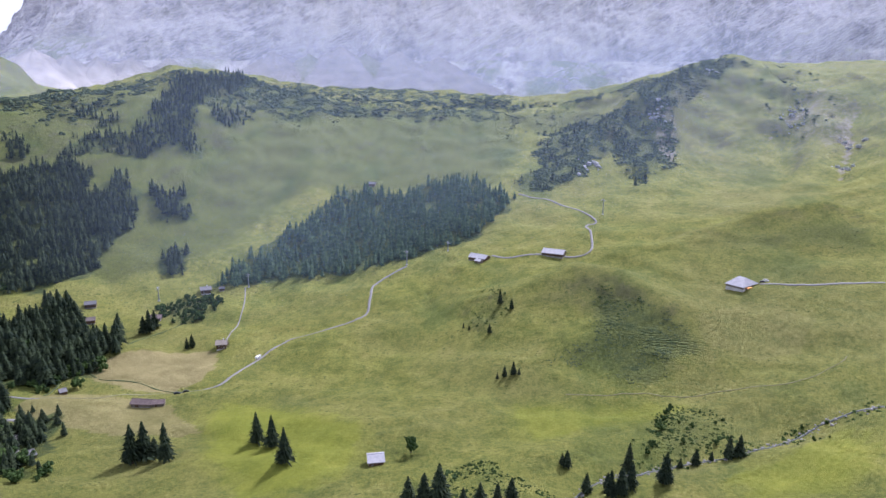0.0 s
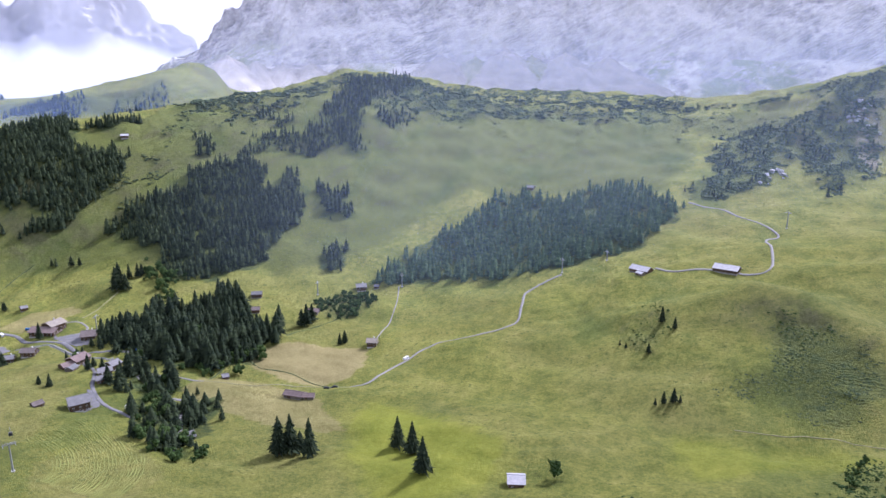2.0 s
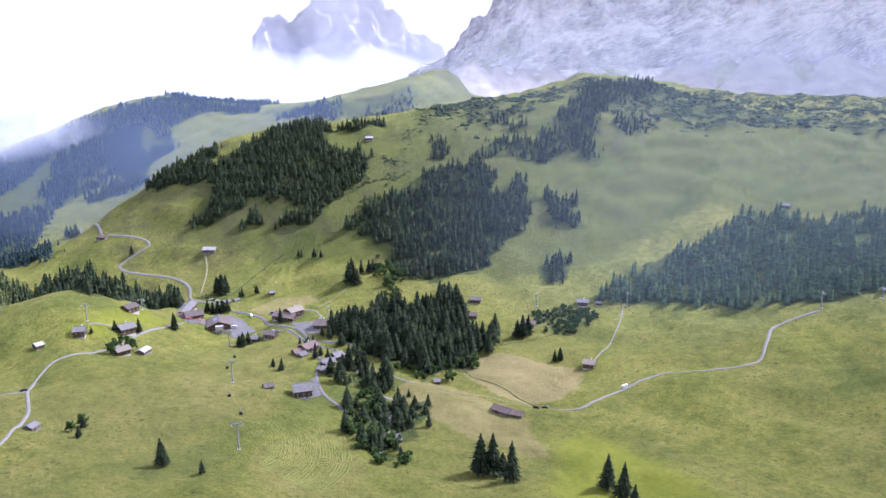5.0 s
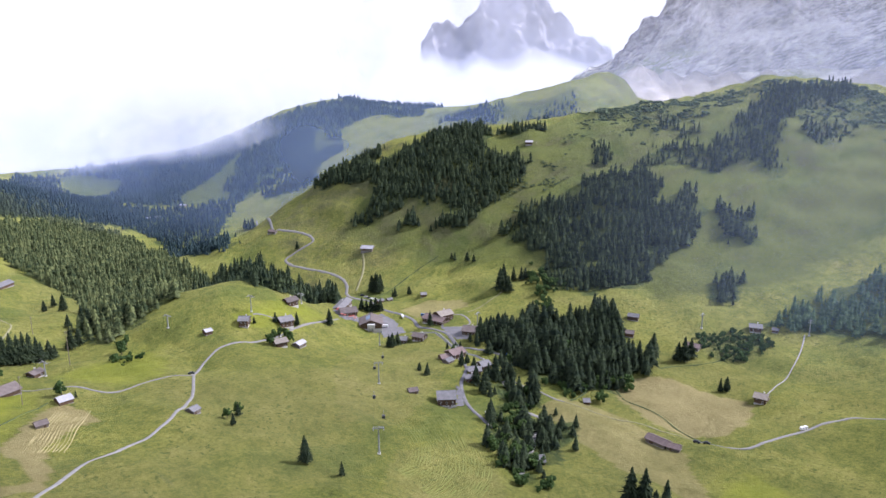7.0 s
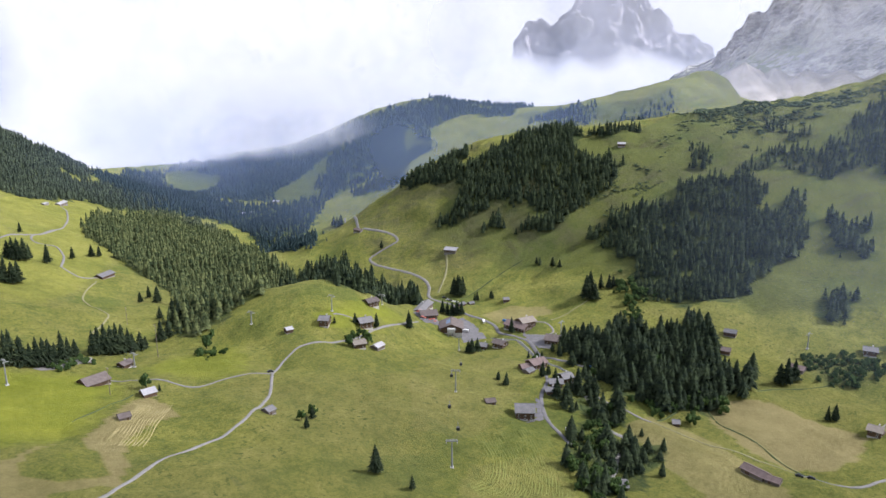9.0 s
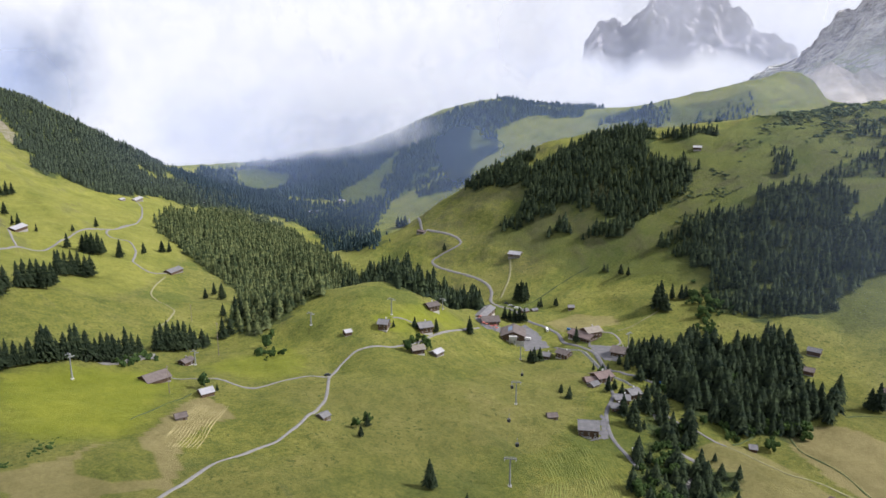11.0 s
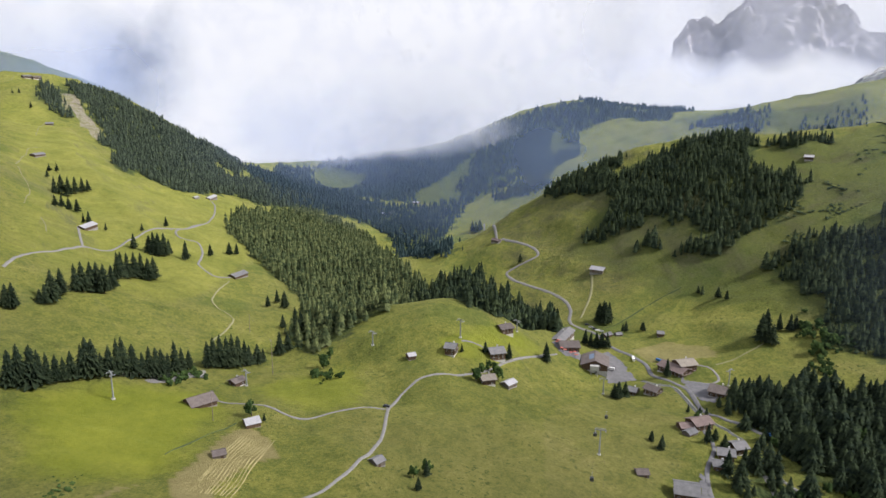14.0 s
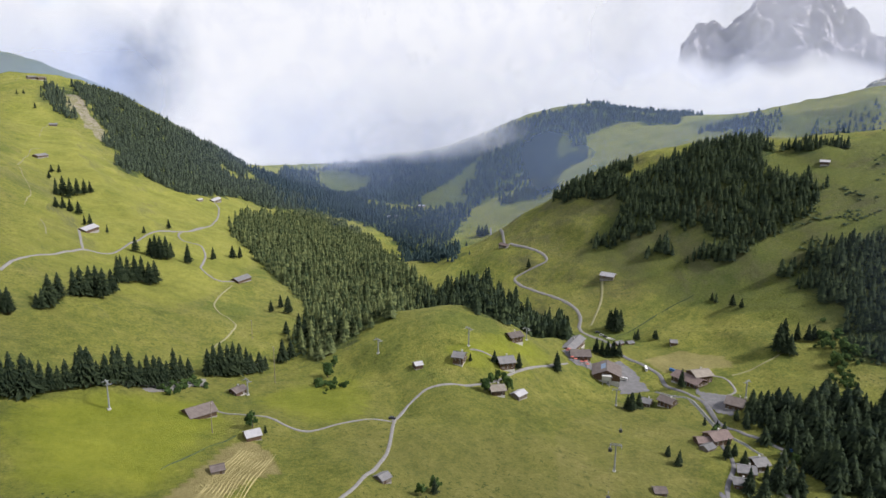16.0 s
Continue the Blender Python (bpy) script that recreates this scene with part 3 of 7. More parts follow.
FOLDS = [(CREST_SPUR, 38), (CREST_SHRUBS, 35), (CREST_KNOB, 44), (CREST_KNOLL, 36), (CREST_FOLD, 30), (CREST_TERRACE, 15), (CREST_BOWL, 26), (GULLY_BOWL_A, 26), (GULLY_BOWL_B, 26), (GULLY_MIDDLE, 28), (CREST_MIDDLE, 40), (CREST_WEST_A, 40), (GULLY_WEST, 34), (CREST_WEST_B, 40), (GULLY_HAMLET, 14), (GULLY_UPPER, 16), (SADDLE_EAST, 60), (CREST_KNOB_SHOULDER, 45), (HOLLOW_KNOLL, 34), (HOLLOW_BEHIND_KNOLL, 24), (CREST_HUT, 16), (HOLLOW_MEADOW, 34), (CREST_MEADOW, 30), (CREST_SHOULDER, 110), (HOLLOW_BEHIND_FOLD, 24), (SADDLE_FAR, 130), (SADDLE_SHOULDER, 90), (SADDLE_SCREE, 60), (HOLLOW_SCREE, 75), (HOLLOW_SCREE_EAST, 95), (CREST_LAST, 40), (SADDLE_ALP, 150), (SADDLE_SPUR, 50), (SADDLE_KNOB, 45)]


def fold_of(x, y, line, reach):
    """A crest (or, below nothing, a gully) with even flanks along a line."""
    best = np.zeros(np.shape(x))
    for (ax, ay, ah), (bx, by, bh) in zip(line, line[1:]):
        dx, dy = bx - ax, by - ay
        t = np.clip(((x - ax) * dx + (y - ay) * dy) / (dx * dx + dy * dy), 0, 1)
        d = np.hypot(x - ax - t * dx, y - ay - t * dy)
        v = (ah + (bh - ah) * t) * np.exp(-(np.sqrt(d * d + (reach * 0.25) ** 2) - reach * 0.25) / reach)
        best = np.where(np.abs(v) > np.abs(best), v, best)
    return best


# where water has cut in: line, depth and width
STREAM_EAST = [(60, 289), (75, 306), (96, 318), (125, 329), (149, 330), (169, 335), (189, 344), (212, 354), (229, 358), (252, 362)]
STREAM_HAMLET = [(-477, 471), (-459, 471), (-451, 477), (-429, 471), (-393, 456), (-370, 450), (-362, 450)]
STREAM_WOOD = [(-325, 427), (-289, 405), (-273, 405), (-258, 378), (-240, 347), (-230, 331)]
MEADOW_DITCH = [(-278, 444), (-276, 488), (-251, 476), (-230, 475), (-194, 468), (-177, 468)]
GULLIES = [(STREAM_EAST, 3.0, 10.0), (STREAM_HAMLET, 1.5, 6.0), (STREAM_WOOD, 2.5, 9.0), (MEADOW_DITCH, 1.6, 4.0)]


def bare_height(x, y):
    z = np.full(np.shape(x), 20.0)
    for cx, cy, h, reach in LANDFORMS:
        z += h * np.exp(-((x - cx) ** 2 + (y - cy) ** 2) / (2.0 * reach * reach))
    fall = np.clip((-1700 - x) / 1700, 0, 1)
    z -= 270 * fall * fall * (3 - 2 * fall)
    steep = np.clip((z - 60) / 120, 0, 1)
    bend_x, bend_y = x + 14 * hum(x, y, 95, 12), y + 14 * hum(x, y, 95, 13)
    z += 1.9 * hum(x, y, 72, 1) + 0.6 * hum(bend_x, bend_y, 31, 14) + 0.22 * hum(bend_x, bend_y, 14, 2)
    z += steep * (3.0 * hum(x, y, 92, 3) - 3.0 * np.abs(hum(bend_x, bend_y, 70, 4)) + 0.9 * hum(bend_x, bend_y, 24, 9))
    for line, reach in FOLDS:
        z += fold_of(x, y, line, reach)
    for line, deep, wide in GULLIES:
        z -= deep * np.exp(-((away_from(x, y, line) / wide) ** 2))
    return z


def steps(*legs):
    out = []
    for a, b, d in legs:
        out += list(np.linspace(a, b, max(1, int(round((b - a) / d))), endpoint=False))
    return np.array(out + [legs[-1][1]])


GX = steps((-4400, -2500, 60), (-2500, -1300, 14), (-1300, -750, 7), (-750, 300, 3.5), (300, 700, 9), (700, 2600, 80))
GY = steps((-1600, 40, 50), (40, 720, 3.5), (720, 1400, 7), (1400, 2400, 20), (2400, 4000, 80))
MX, MY = np.meshgrid(GX, GY)
MZ = bare_height(MX, MY)


def lie(x, y):
    """The height of the ground at x, y, single values or arrays."""
    x, y = np.asarray(x, float), np.asarray(y, float)
    i = np.clip(np.searchsorted(GX, x) - 1, 0, len(GX) - 2)
    j = np.clip(np.searchsorted(GY, y) - 1, 0, len(GY) - 2)
    u, v = (x - GX[i]) / (GX[i + 1] - GX[i]), (y - GY[j]) / (GY[j + 1] - GY[j])
    return (MZ[j, i] * (1 - u) + MZ[j, i + 1] * u) * (1 - v) + (MZ[j + 1, i] * (1 - u) + MZ[j + 1, i + 1] * u) * v


def inside(x, y, ring):
    """Which of the points lie in the ring."""
    hit = np.zeros(np.shape(x), bool)
    for (ax, ay), (bx, by) in zip(ring, ring[1:] + ring[:1]):
        if ay == by:
            continue
        cut = (ay > y) != (by > y)
        hit ^= cut & (x < (bx - ax) * (y - ay) / (by - ay) + ax)
    return hit


def soft_inside(x, y, ring, wobble=4.0, size=30.0):
    return inside(x + wobble * hum(x, y, size, 5), y + wobble * hum(x, y, size, 6), ring).astype(float)


def feathered(x, y, ring, reach, wobble, size):
    """The same with an edge that fades out."""
    steps_out = [(a * reach * math.cos(k * 1.05), a * reach * math.sin(k * 1.05)) for k, a in enumerate((1.0, 0.5, 1.0, 0.5, 1.0, 0.5))]
    return sum(soft_inside(x + dx, y + dy, ring, wobble, size) for dx, dy in steps_out) / len(steps_out)


def mesh_of(name, verts, faces, mat, smooth=True):
    me = bpy.data.meshes.new(name)
    verts = np.asarray(verts, np.float32)
    me.vertices.add(len(verts))
    me.vertices.foreach_set("co", verts.ravel())
    faces = [np.asarray(f, np.int32) for f in (faces if isinstance(faces, (list, tuple)) else [faces])]
    loops = np.concatenate([f.ravel() for f in faces])
    sizes = np.concatenate([np.full(len(f), f.shape[1]) for f in faces])
    me.loops.add(len(loops))
    me.loops.foreach_set("vertex_index", loops)
    me.polygons.add(len(sizes))
    me.polygons.foreach_set("loop_start", np.concatenate([[0], np.cumsum(sizes)[:-1]]).astype(np.int32))
    me.polygons.foreach_set("use_smooth", np.full(len(sizes), smooth))
    me.update(calc_edges=True)
    me.validate()
    me.materials.append(mat)
    return me


def sheet_faces(rows, cols):
    a = (np.arange(rows - 1)[:, None] * cols + np.arange(cols - 1)[None, :]).ravel()
    return np.stack([a, a + 1, a + cols + 1, a + cols], 1)


# fields: rings in plan, each with the share that it covers
HAY_MEADOW = [(-275, 487), (-272, 508), (-250, 526), (-204, 540), (-187, 536), (-180, 515), (-180, 481), (-201, 466), (-222, 460), (-252, 472)]
HAY_SLOPE = [(-281, 445), (-261, 453), (-221, 449), (-185, 436), (-149, 393), (-163, 390), (-198, 390), (-225, 393), (-246, 399), (-285, 416)]
MOWN_SLOPE = [(-388, 124), (-400, 134), (-430, 150), (-441, 161), (-436, 173), (-421, 174), (-400, 174), (-390, 158), (-379, 145), (-369, 140), (-344, 135), (-321, 127), (-322, 122), (-340, 125), (-356, 125), (-369, 123)]
MOWN_SPUR = [(-387, 116), (-369, 102), (-362, 96), (-353, 94), (-346, 95), (-337, 106), (-336, 121), (-324, 123), (-322, 93), (-326, 74), (-344, 66), (-356, 55), (-361, 73), (-362, 84), (-370, 95), (-377, 105)]
CUT_MEADOW = [(-282, 318), (-276, 344), (-244, 330), (-215, 307), (-216, 281), (-235, 267), (-252, 252), (-285, 287)]
YELLOW_FIELD = [(-524, 497), (-525, 537), (-495, 557), (-470, 547), (-485, 524), (-499, 496)]
# Dry western slope; its sunlit brightness is put into the grass colour as well.
WEST_SUNLIT_DRY = [(-698, 28), (-1682, -90), (-1900, -49), (-1665, 15), (-1235, 124), (-1396, 281), (-1290, 379), (-886, 244), (-687, 155), (-720, 47)]
BROWN_MEADOW = [(185, 481), (237, 506), (271, 471), (240, 432), (205, 428), (184, 453)]
DRY_SPUR = [(-422, 341), (-472, 434), (-396, 437), (-345, 388), (-315, 330), (-309, 308), (-327, 281)]
HAY = [(WEST_SUNLIT_DRY, 0.42), (BROWN_MEADOW, 0.4), (HAY_MEADOW, 1.0), (HAY_SLOPE, 0.65), (MOWN_SLOPE, 0.95), (MOWN_SPUR, 0.8), (CUT_MEADOW, 0.42), (DRY_SPUR, 0.42), (YELLOW_FIELD, 0.7)]
SHRUB_SLOPE = [(319, 1134), (356, 1089), (417, 1168), (466, 1189), (387, 1103), (342, 1037), (310, 980), (312, 943), (281, 853), (265, 863), (233, 809), (233, 851), (226, 885), (220, 936), (191, 885), (179, 857), (147, 828), (112, 820), (87, 836), (98, 877), (129, 900), (123, 969), (176, 1071), (229, 1079), (262, 1042), (287, 1055)]
SHRUB_RIDGE = [(-385, 1099), (-357, 1227), (101, 1130), (-46, 1151), (-177, 1109), (-276, 1071), (-316, 970)]
SHRUB_KNOLL = [(43, 583), (51, 562), (55, 530), (46, 520), (34, 502), (17, 519)]
SHRUB_STREAM = [(-271, 612), (-245, 641), (-217, 645), (-210, 626), (-224, 590), (-257, 594)]
# Shrubs and tracks on the knoll; the shade of this side is darkened in too.
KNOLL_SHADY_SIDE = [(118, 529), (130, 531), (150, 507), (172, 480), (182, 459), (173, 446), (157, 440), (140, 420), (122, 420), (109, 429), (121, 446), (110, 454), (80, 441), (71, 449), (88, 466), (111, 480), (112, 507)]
# Tussocky underside of the fold; its shade is also painted by this dark zone.
SHADED_ROUGH_BANK = [(244, 612), (280, 615), (341, 617), (389, 597), (352, 532), (334, 572), (301, 582), (253, 583)]
STREAM_BANK_A = [(113, 360), (140, 394), (165, 370), (168, 347), (142, 334), (122, 330), (107, 338)]
STREAM_BANK_B = [(170, 343), (198, 358), (226, 362), (254, 365), (248, 354), (218, 348), (187, 335)]
LOW_SLOPE = [(0, 309), (15, 328), (28, 313), (49, 300), (53, 287), (0, 289)]
FAR_WOOD_A = [(-2363, 703), (-2481, 830), (-2379, 980), (-2187, 1107), (-2114, 1215), (-2088, 1273), (-2026, 1404), (-1997, 1515), (-2062, 1645), (-1806, 1532), (-1747, 1547), (-1610, 1550), (-1562, 1476), (-1747, 1445), (-1716, 1285), (-1488, 1141), (-1497, 1083), (-1440, 1021), (-1550, 1005), (-1505, 903), (-1498, 847), (-1602, 751), (-1729, 659), (-2099, 642)]
FAR_STRIP = [(-1688, 786), (-1712, 808), (-1783, 917), (-1963, 1096), (-1913, 1083), (-1815, 1005), (-1729, 971), (-1672, 926), (-1640, 884), (-1591, 869), (-1548, 851), (-1539, 832), (-1570, 788), (-1607, 753)]
FAR_STRIP_EAST = [(-1500, 856), (-1546, 879), (-1567, 929), (-1612, 1051), (-1575, 1012), (-1545, 940), (-1504, 895), (-1464, 880)]
FAR_TOP_MEADOW = [(-1547, 1100), (-1671, 1170), (-1784, 1247), (-1860, 1326), (-1783, 1294), (-1658, 1226), (-1538, 1177), (-1611, 1177), (-1567, 1125)]
FAR_LEFT_FIELD = [(-2350, 690), (-2351, 767), (-2196, 834), (-2100, 782), (-2001, 673), (-2230, 662)]
FAR_MEADOWS = [FAR_STRIP, FAR_STRIP_EAST, FAR_TOP_MEADOW, FAR_LEFT_FIELD]
FAR_WOOD_B = [(-2090, 1560), (-2110, 1650), (-2020, 1690), (-1900, 1760), (-1790, 1770), (-1650, 1640), (-1700, 1560), (-1850, 1590), (-1960, 1580)]
SPUR_HEATH = [(273, 1169), (364, 1170), (455, 1175), (496, 1159), (398, 1082), (320, 987), (292, 1033)]
HEATH_WEST = [(-610, 970), (-546, 1045), (-432, 1122), (-406, 979), (-462, 852), (-516, 804)]
HEATH_MIDDLE = [(-331, 1202), (285, 1142), (212, 995), (101, 1096), (-24, 1138), (-160, 1066), (-260, 1055)]
WOOD_A = [(-849, 619), (-815, 660), (-790, 690), (-765, 735), (-752, 780), (-746, 818), (-741, 843), (-704, 815), (-684, 820), (-681, 807), (-678, 787), (-654, 766), (-631, 770), (-604, 783), (-590, 776), (-572, 759), (-574, 721), (-582, 707), (-580, 691), (-599, 673), (-630, 670), (-638, 668), (-646, 681), (-652, 671), (-656, 659), (-665, 656), (-674, 667), (-696, 648), (-691, 637), (-708, 616), (-732, 600), (-743, 596), (-733, 622), (-733, 641), (-755, 645), (-768, 655), (-800, 638), (-815, 649), (-839, 632)]
WOOD_A5 = [(-871, 631), (-890, 650), (-860, 665), (-830, 700), (-805, 709), (-777, 670), (-750, 646), (-768, 654), (-797, 637), (-815, 649), (-831, 631)]
WOOD_V3 = [(-1683, 467), (-1736, 589), (-1615, 691), (-1583, 743), (-1515, 834), (-1469, 811), (-1461, 752), (-1416, 692), (-1370, 598), (-1556, 537)]
WOOD_V4 = [(-1726, 375), (-2415, 593), (-2360, 693), (-2099, 642), (-1609, 450), (-1628, 394)]
WOOD_A3 = [(-621, 640), (-622, 650), (-612, 660), (-599, 673), (-587, 680), (-584, 668), (-604, 651)]
WOOD_A4 = [(-670, 618), (-674, 630), (-656, 645), (-653, 640), (-658, 626)]
WOOD_CREST = [(-672, 819), (-657, 828), (-651, 839), (-630, 868), (-623, 858), (-639, 825), (-644, 817), (-667, 814)]
GLADE_A = [(-814, 692), (-790, 697), (-774, 718), (-761, 714), (-767, 687), (-789, 679)]
WOOD_A2 = [(-1453, 886), (-1467, 943), (-1423, 1003), (-1372, 968)]
WOOD_B = [(-544, 681), (-538, 698), (-530, 724), (-503, 747), (-498, 772), (-489, 810), (-445, 834), (-428, 829), (-408, 785), (-390, 789), (-395, 819), (-382, 836), (-355, 793), (-341, 747), (-351, 702), (-349, 680), (-354, 641), (-386, 625), (-416, 612), (-452, 639), (-461, 660), (-495, 664), (-530, 666)]
WOOD_B2 = [(-348, 811), (-313, 821), (-289, 778), (-318, 768)]
WOOD_B3 = [(-297, 700), (-284, 718), (-274, 725), (-264, 689), (-283, 679)]
WOOD_U = [(-471, 850), (-466, 871), (-448, 901), (-410, 914), (-408, 969), (-416, 1053), (-399, 1104), (-347, 1228), (-324, 1170), (-343, 1071), (-352, 1002), (-338, 943), (-318, 925), (-324, 903), (-360, 913), (-383, 878), (-422, 870), (-458, 845)]
WOOD_U2 = [(-329, 995), (-325, 1010), (-306, 1059), (-288, 996), (-310, 982)]
WOOD_C = [(-402, 486), (-408, 530), (-372, 567), (-357, 599), (-324, 584), (-300, 554), (-274, 548), (-262, 526), (-269, 482), (-284, 453), (-313, 451), (-346, 458), (-386, 474)]
WOOD_D = [(-282, 363), (-309, 411), (-273, 365), (-271, 393), (-264, 408), (-245, 407), (-244, 406), (-238, 378), (-221, 347), (-231, 327), (-262, 341)]
WOOD_D2 = [(-359, 455), (-322, 432), (-299, 429), (-287, 419), (-287, 402), (-300, 391), (-329, 419)]
WOOD_F = [(-225, 682), (-188, 749), (-138, 831), (-117, 877), (-44, 847), (2, 889), (43, 884), (71, 804), (85, 816), (66, 764), (27, 709), (-17, 691), (-60, 673), (-105, 674), (-141, 682), (-197, 667), (-228, 662)]
WOOD_W = [(-1068, 246), (-1189, 275), (-1477, 444), (-1444, 504), (-1369, 551), (-1021, 467), (-879, 443), (-818, 440), (-596, 301), (-589, 280), (-583, 260), (-570, 241), (-580, 231), (-639, 234), (-655, 257), (-790, 279), (-836, 268), (-909, 260), (-978, 252)]
WOOD_H = [(-803, 415), (-821, 437), (-825, 476), (-803, 505), (-781, 496), (-685, 503), (-645, 503), (-580, 463), (-618, 460), (-559, 389), (-565, 356)]
WOOD_V = [(-1454, 617), (-1537, 758), (-1468, 811), (-1349, 713), (-895, 510), (-981, 485), (-1315, 583)]
WOOD_V2 = [(-1697, 407), (-2173, 644), (-1697, 634), (-1501, 634), (-1476, 625), (-1488, 517), (-1491, 401)]
WOOD_R = [(-1952, 23), (-1949, 53), (-1985, 112), (-1939, 167), (-1896, 223), (-1864, 281), (-1900, 340), (-1860, 375), (-1746, 378), (-1608, 344), (-1682, 308), (-1617, 294), (-1585, 329), (-1628, 394), (-1629, 455), (-1610, 501), (-1497, 448), (-1436, 389), (-1381, 347), (-1421, 314), (-1336, 255), (-1261, 204), (-1285, 164), (-1333, 138), (-1290, 128), (-1317, 104), (-1455, 114), (-1499, 86), (-1575, 97), (-1684, 77), (-1759, 62), (-1853, 34)]
WOOD_R2 = [(-1859, -31), (-1900, -12), (-1841, 5), (-1722, 22), (-1637, 40), (-1636, 27), (-1675, 4), (-1749, -19)]
RIDGE_WOOD = [(-1439, 885), (-1460, 911), (-1448, 966), (-1384, 985), (-1363, 969), (-1396, 942), (-1423, 903)]
FAR_SHOULDER = [(-1555, 1478), (-1449, 1567), (-1122, 1373), (-1031, 1384), (-1006, 1475), (-627, 921), (-1020, 1255), (-1272, 1298)]
ROUGH_EAST = [(-605, 701), (-613, 762), (-571, 792), (-564, 833), (-492, 739), (-534, 711), (-581, 691)]
FOREST_FLOOR = [WOOD_V3, WOOD_V4, WOOD_A, WOOD_A3, WOOD_A4, WOOD_A5, WOOD_CREST, WOOD_A2, WOOD_B, WOOD_B2, WOOD_B3, WOOD_U, WOOD_U2, WOOD_C, WOOD_D, WOOD_D2, WOOD_F, WOOD_W, WOOD_H, WOOD_V, WOOD_V2, WOOD_R, WOOD_R2, RIDGE_WOOD]
# rough, grazed pasture on the flank of the ridge, cloud shadow darkened into it
SHADED_RIDGE_PASTURE = [(-780, 660), (-670, 825), (-640, 930), (-560, 1000), (-372, 1070), (-160, 1180), (100, 1200), (120, 1010), (60, 830), (-50, 860), (-170, 860), (-230, 740), (-270, 690), (-330, 640), (-440, 640), (-560, 600), (-740, 570)]
SHRUBBY = [(ring, 1.0) for ring in FOREST_FLOOR] + [(SHADED_RIDGE_PASTURE, 0.62), (FAR_SHOULDER, 0.7), (ROUGH_EAST, 0.6), (HEATH_WEST, 0.6), (HEATH_MIDDLE, 0.6), (SPUR_HEATH, 0.8), (SHRUB_SLOPE, 0.85), (SHRUB_RIDGE, 0.9), (SHRUB_KNOLL, 0.7), (SHRUB_STREAM, 0.7), (KNOLL_SHADY_SIDE, 0.95), (SHADED_ROUGH_BANK, 0.6), (STREAM_BANK_A, 0.55), (STREAM_BANK_B, 0.45), (LOW_SLOPE, 0.4), (FAR_WOOD_A, 0.9), (FAR_WOOD_B, 0.9)]
SCREE_A = [(589, 1002), (565, 977), (537, 915), (487, 840), (438, 767), (484, 840), (524, 911), (523, 932), (564, 984)]
SCREE_B = [(550, 1038), (534, 1021), (479, 993), (446, 959), (455, 979), (501, 1016)]
SCREE_WEST = [(-1866, 4), (-1902, 21), (-1813, 45), (-1708, 62), (-1643, 81), (-1567, 92), (-1513, 83), (-1627, 53), (-1718, 37), (-1792, 18)]
ROCKY_SPUR = [(301, 1053), (322, 1011), (315, 945), (283, 854), (278, 905), (289, 988)]
SCREE_BOWL = [(517, 1057), (583, 1074), (595, 1000), (500, 901), (485, 978)]
BARE = [(ROCKY_SPUR, 0.8), (SCREE_BOWL, 0.5), (SCREE_A, 0.95), (SCREE_B, 0.85), (SCREE_WEST, 1.0)]
ROCK_SPOTS = [(303, 978), (300, 1000), (188, 885), (182, 873), (527, 910), (483, 838), (488, 1004), (413, 1129), (511, 1023)]
GREEN_OVAL = [(-353, 95), (-360, 97), (-366, 105), (-372, 119), (-361, 124), (-349, 124), (-337, 122), (-339, 106), (-348, 97)]
# Manured grass on the hill; the sunlight there is painted by the same vivid green.
SUNLIT_FERTILE_HILL = [(-532, 349), (-550, 400), (-525, 421), (-508, 402), (-498, 354), (-490, 323), (-507, 306), (-527, 324)]
FERTILE_WEST = [(-496, 51), (-513, 114), (-515, 142), (-469, 165), (-437, 141), (-383, 125), (-391, 65)]
FERTILE_FOOT = [(-527, 198), (-544, 261), (-451, 244), (-451, 204), (-475, 184), (-504, 176)]
FERTILE_FARM = [(-164, 436), (-128, 447), (-50, 391), (-45, 350), (-60, 297), (-98, 303), (-147, 368)]
FERTILE_KNOLL = [(37, 421), (80, 414), (163, 402), (158, 376), (106, 370), (53, 348), (33, 372)]
FERTILE_STREAM = [(126, 285), (159, 318), (204, 340), (243, 346), (198, 274)]
LUSH = [(GREEN_OVAL, 0.7), (WEST_SUNLIT_DRY, 0.55), (SUNLIT_FERTILE_HILL, 0.9), (FERTILE_WEST, 1.0), (FERTILE_FOOT, 0.8), (FERTILE_FARM, 0.8), (FERTILE_KNOLL, 0.6), (FERTILE_STREAM, 0.8)]



def build_ground():
    me = mesh_of("ground", np.stack([MX, MY, MZ], -1).reshape(-1, 3), sheet_faces(*MX.shape), GRASS)
    red, green, blue = np.zeros(MX.shape), np.zeros(MX.shape), np.zeros(MX.shape)
    for ring, amount in HAY:
        red = np.maximum(red, amount * soft_inside(MX, MY, ring, 1.0, 25))
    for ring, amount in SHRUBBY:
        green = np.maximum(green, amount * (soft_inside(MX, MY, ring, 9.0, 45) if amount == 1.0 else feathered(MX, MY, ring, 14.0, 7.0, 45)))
    for ring, amount in BARE:
        blue = np.maximum(blue, amount * soft_inside(MX, MY, ring, 2.5, 18))
    lush = np.zeros(MX.shape)
    for ring, amount in LUSH:
        lush = np.maximum(lush, amount * feathered(MX, MY, ring, 18.0, 6.0, 40))
    layer = me.color_attributes.new("zone", "FLOAT_COLOR", "POINT")
    layer.data.foreach_set("color", np.stack([red, green, blue, lush], -1).astype(np.float32).ravel())
    tagged(new("ground", me), "green alpine meadow falling to a valley between hills", "ground", kind="structure")


build_ground()


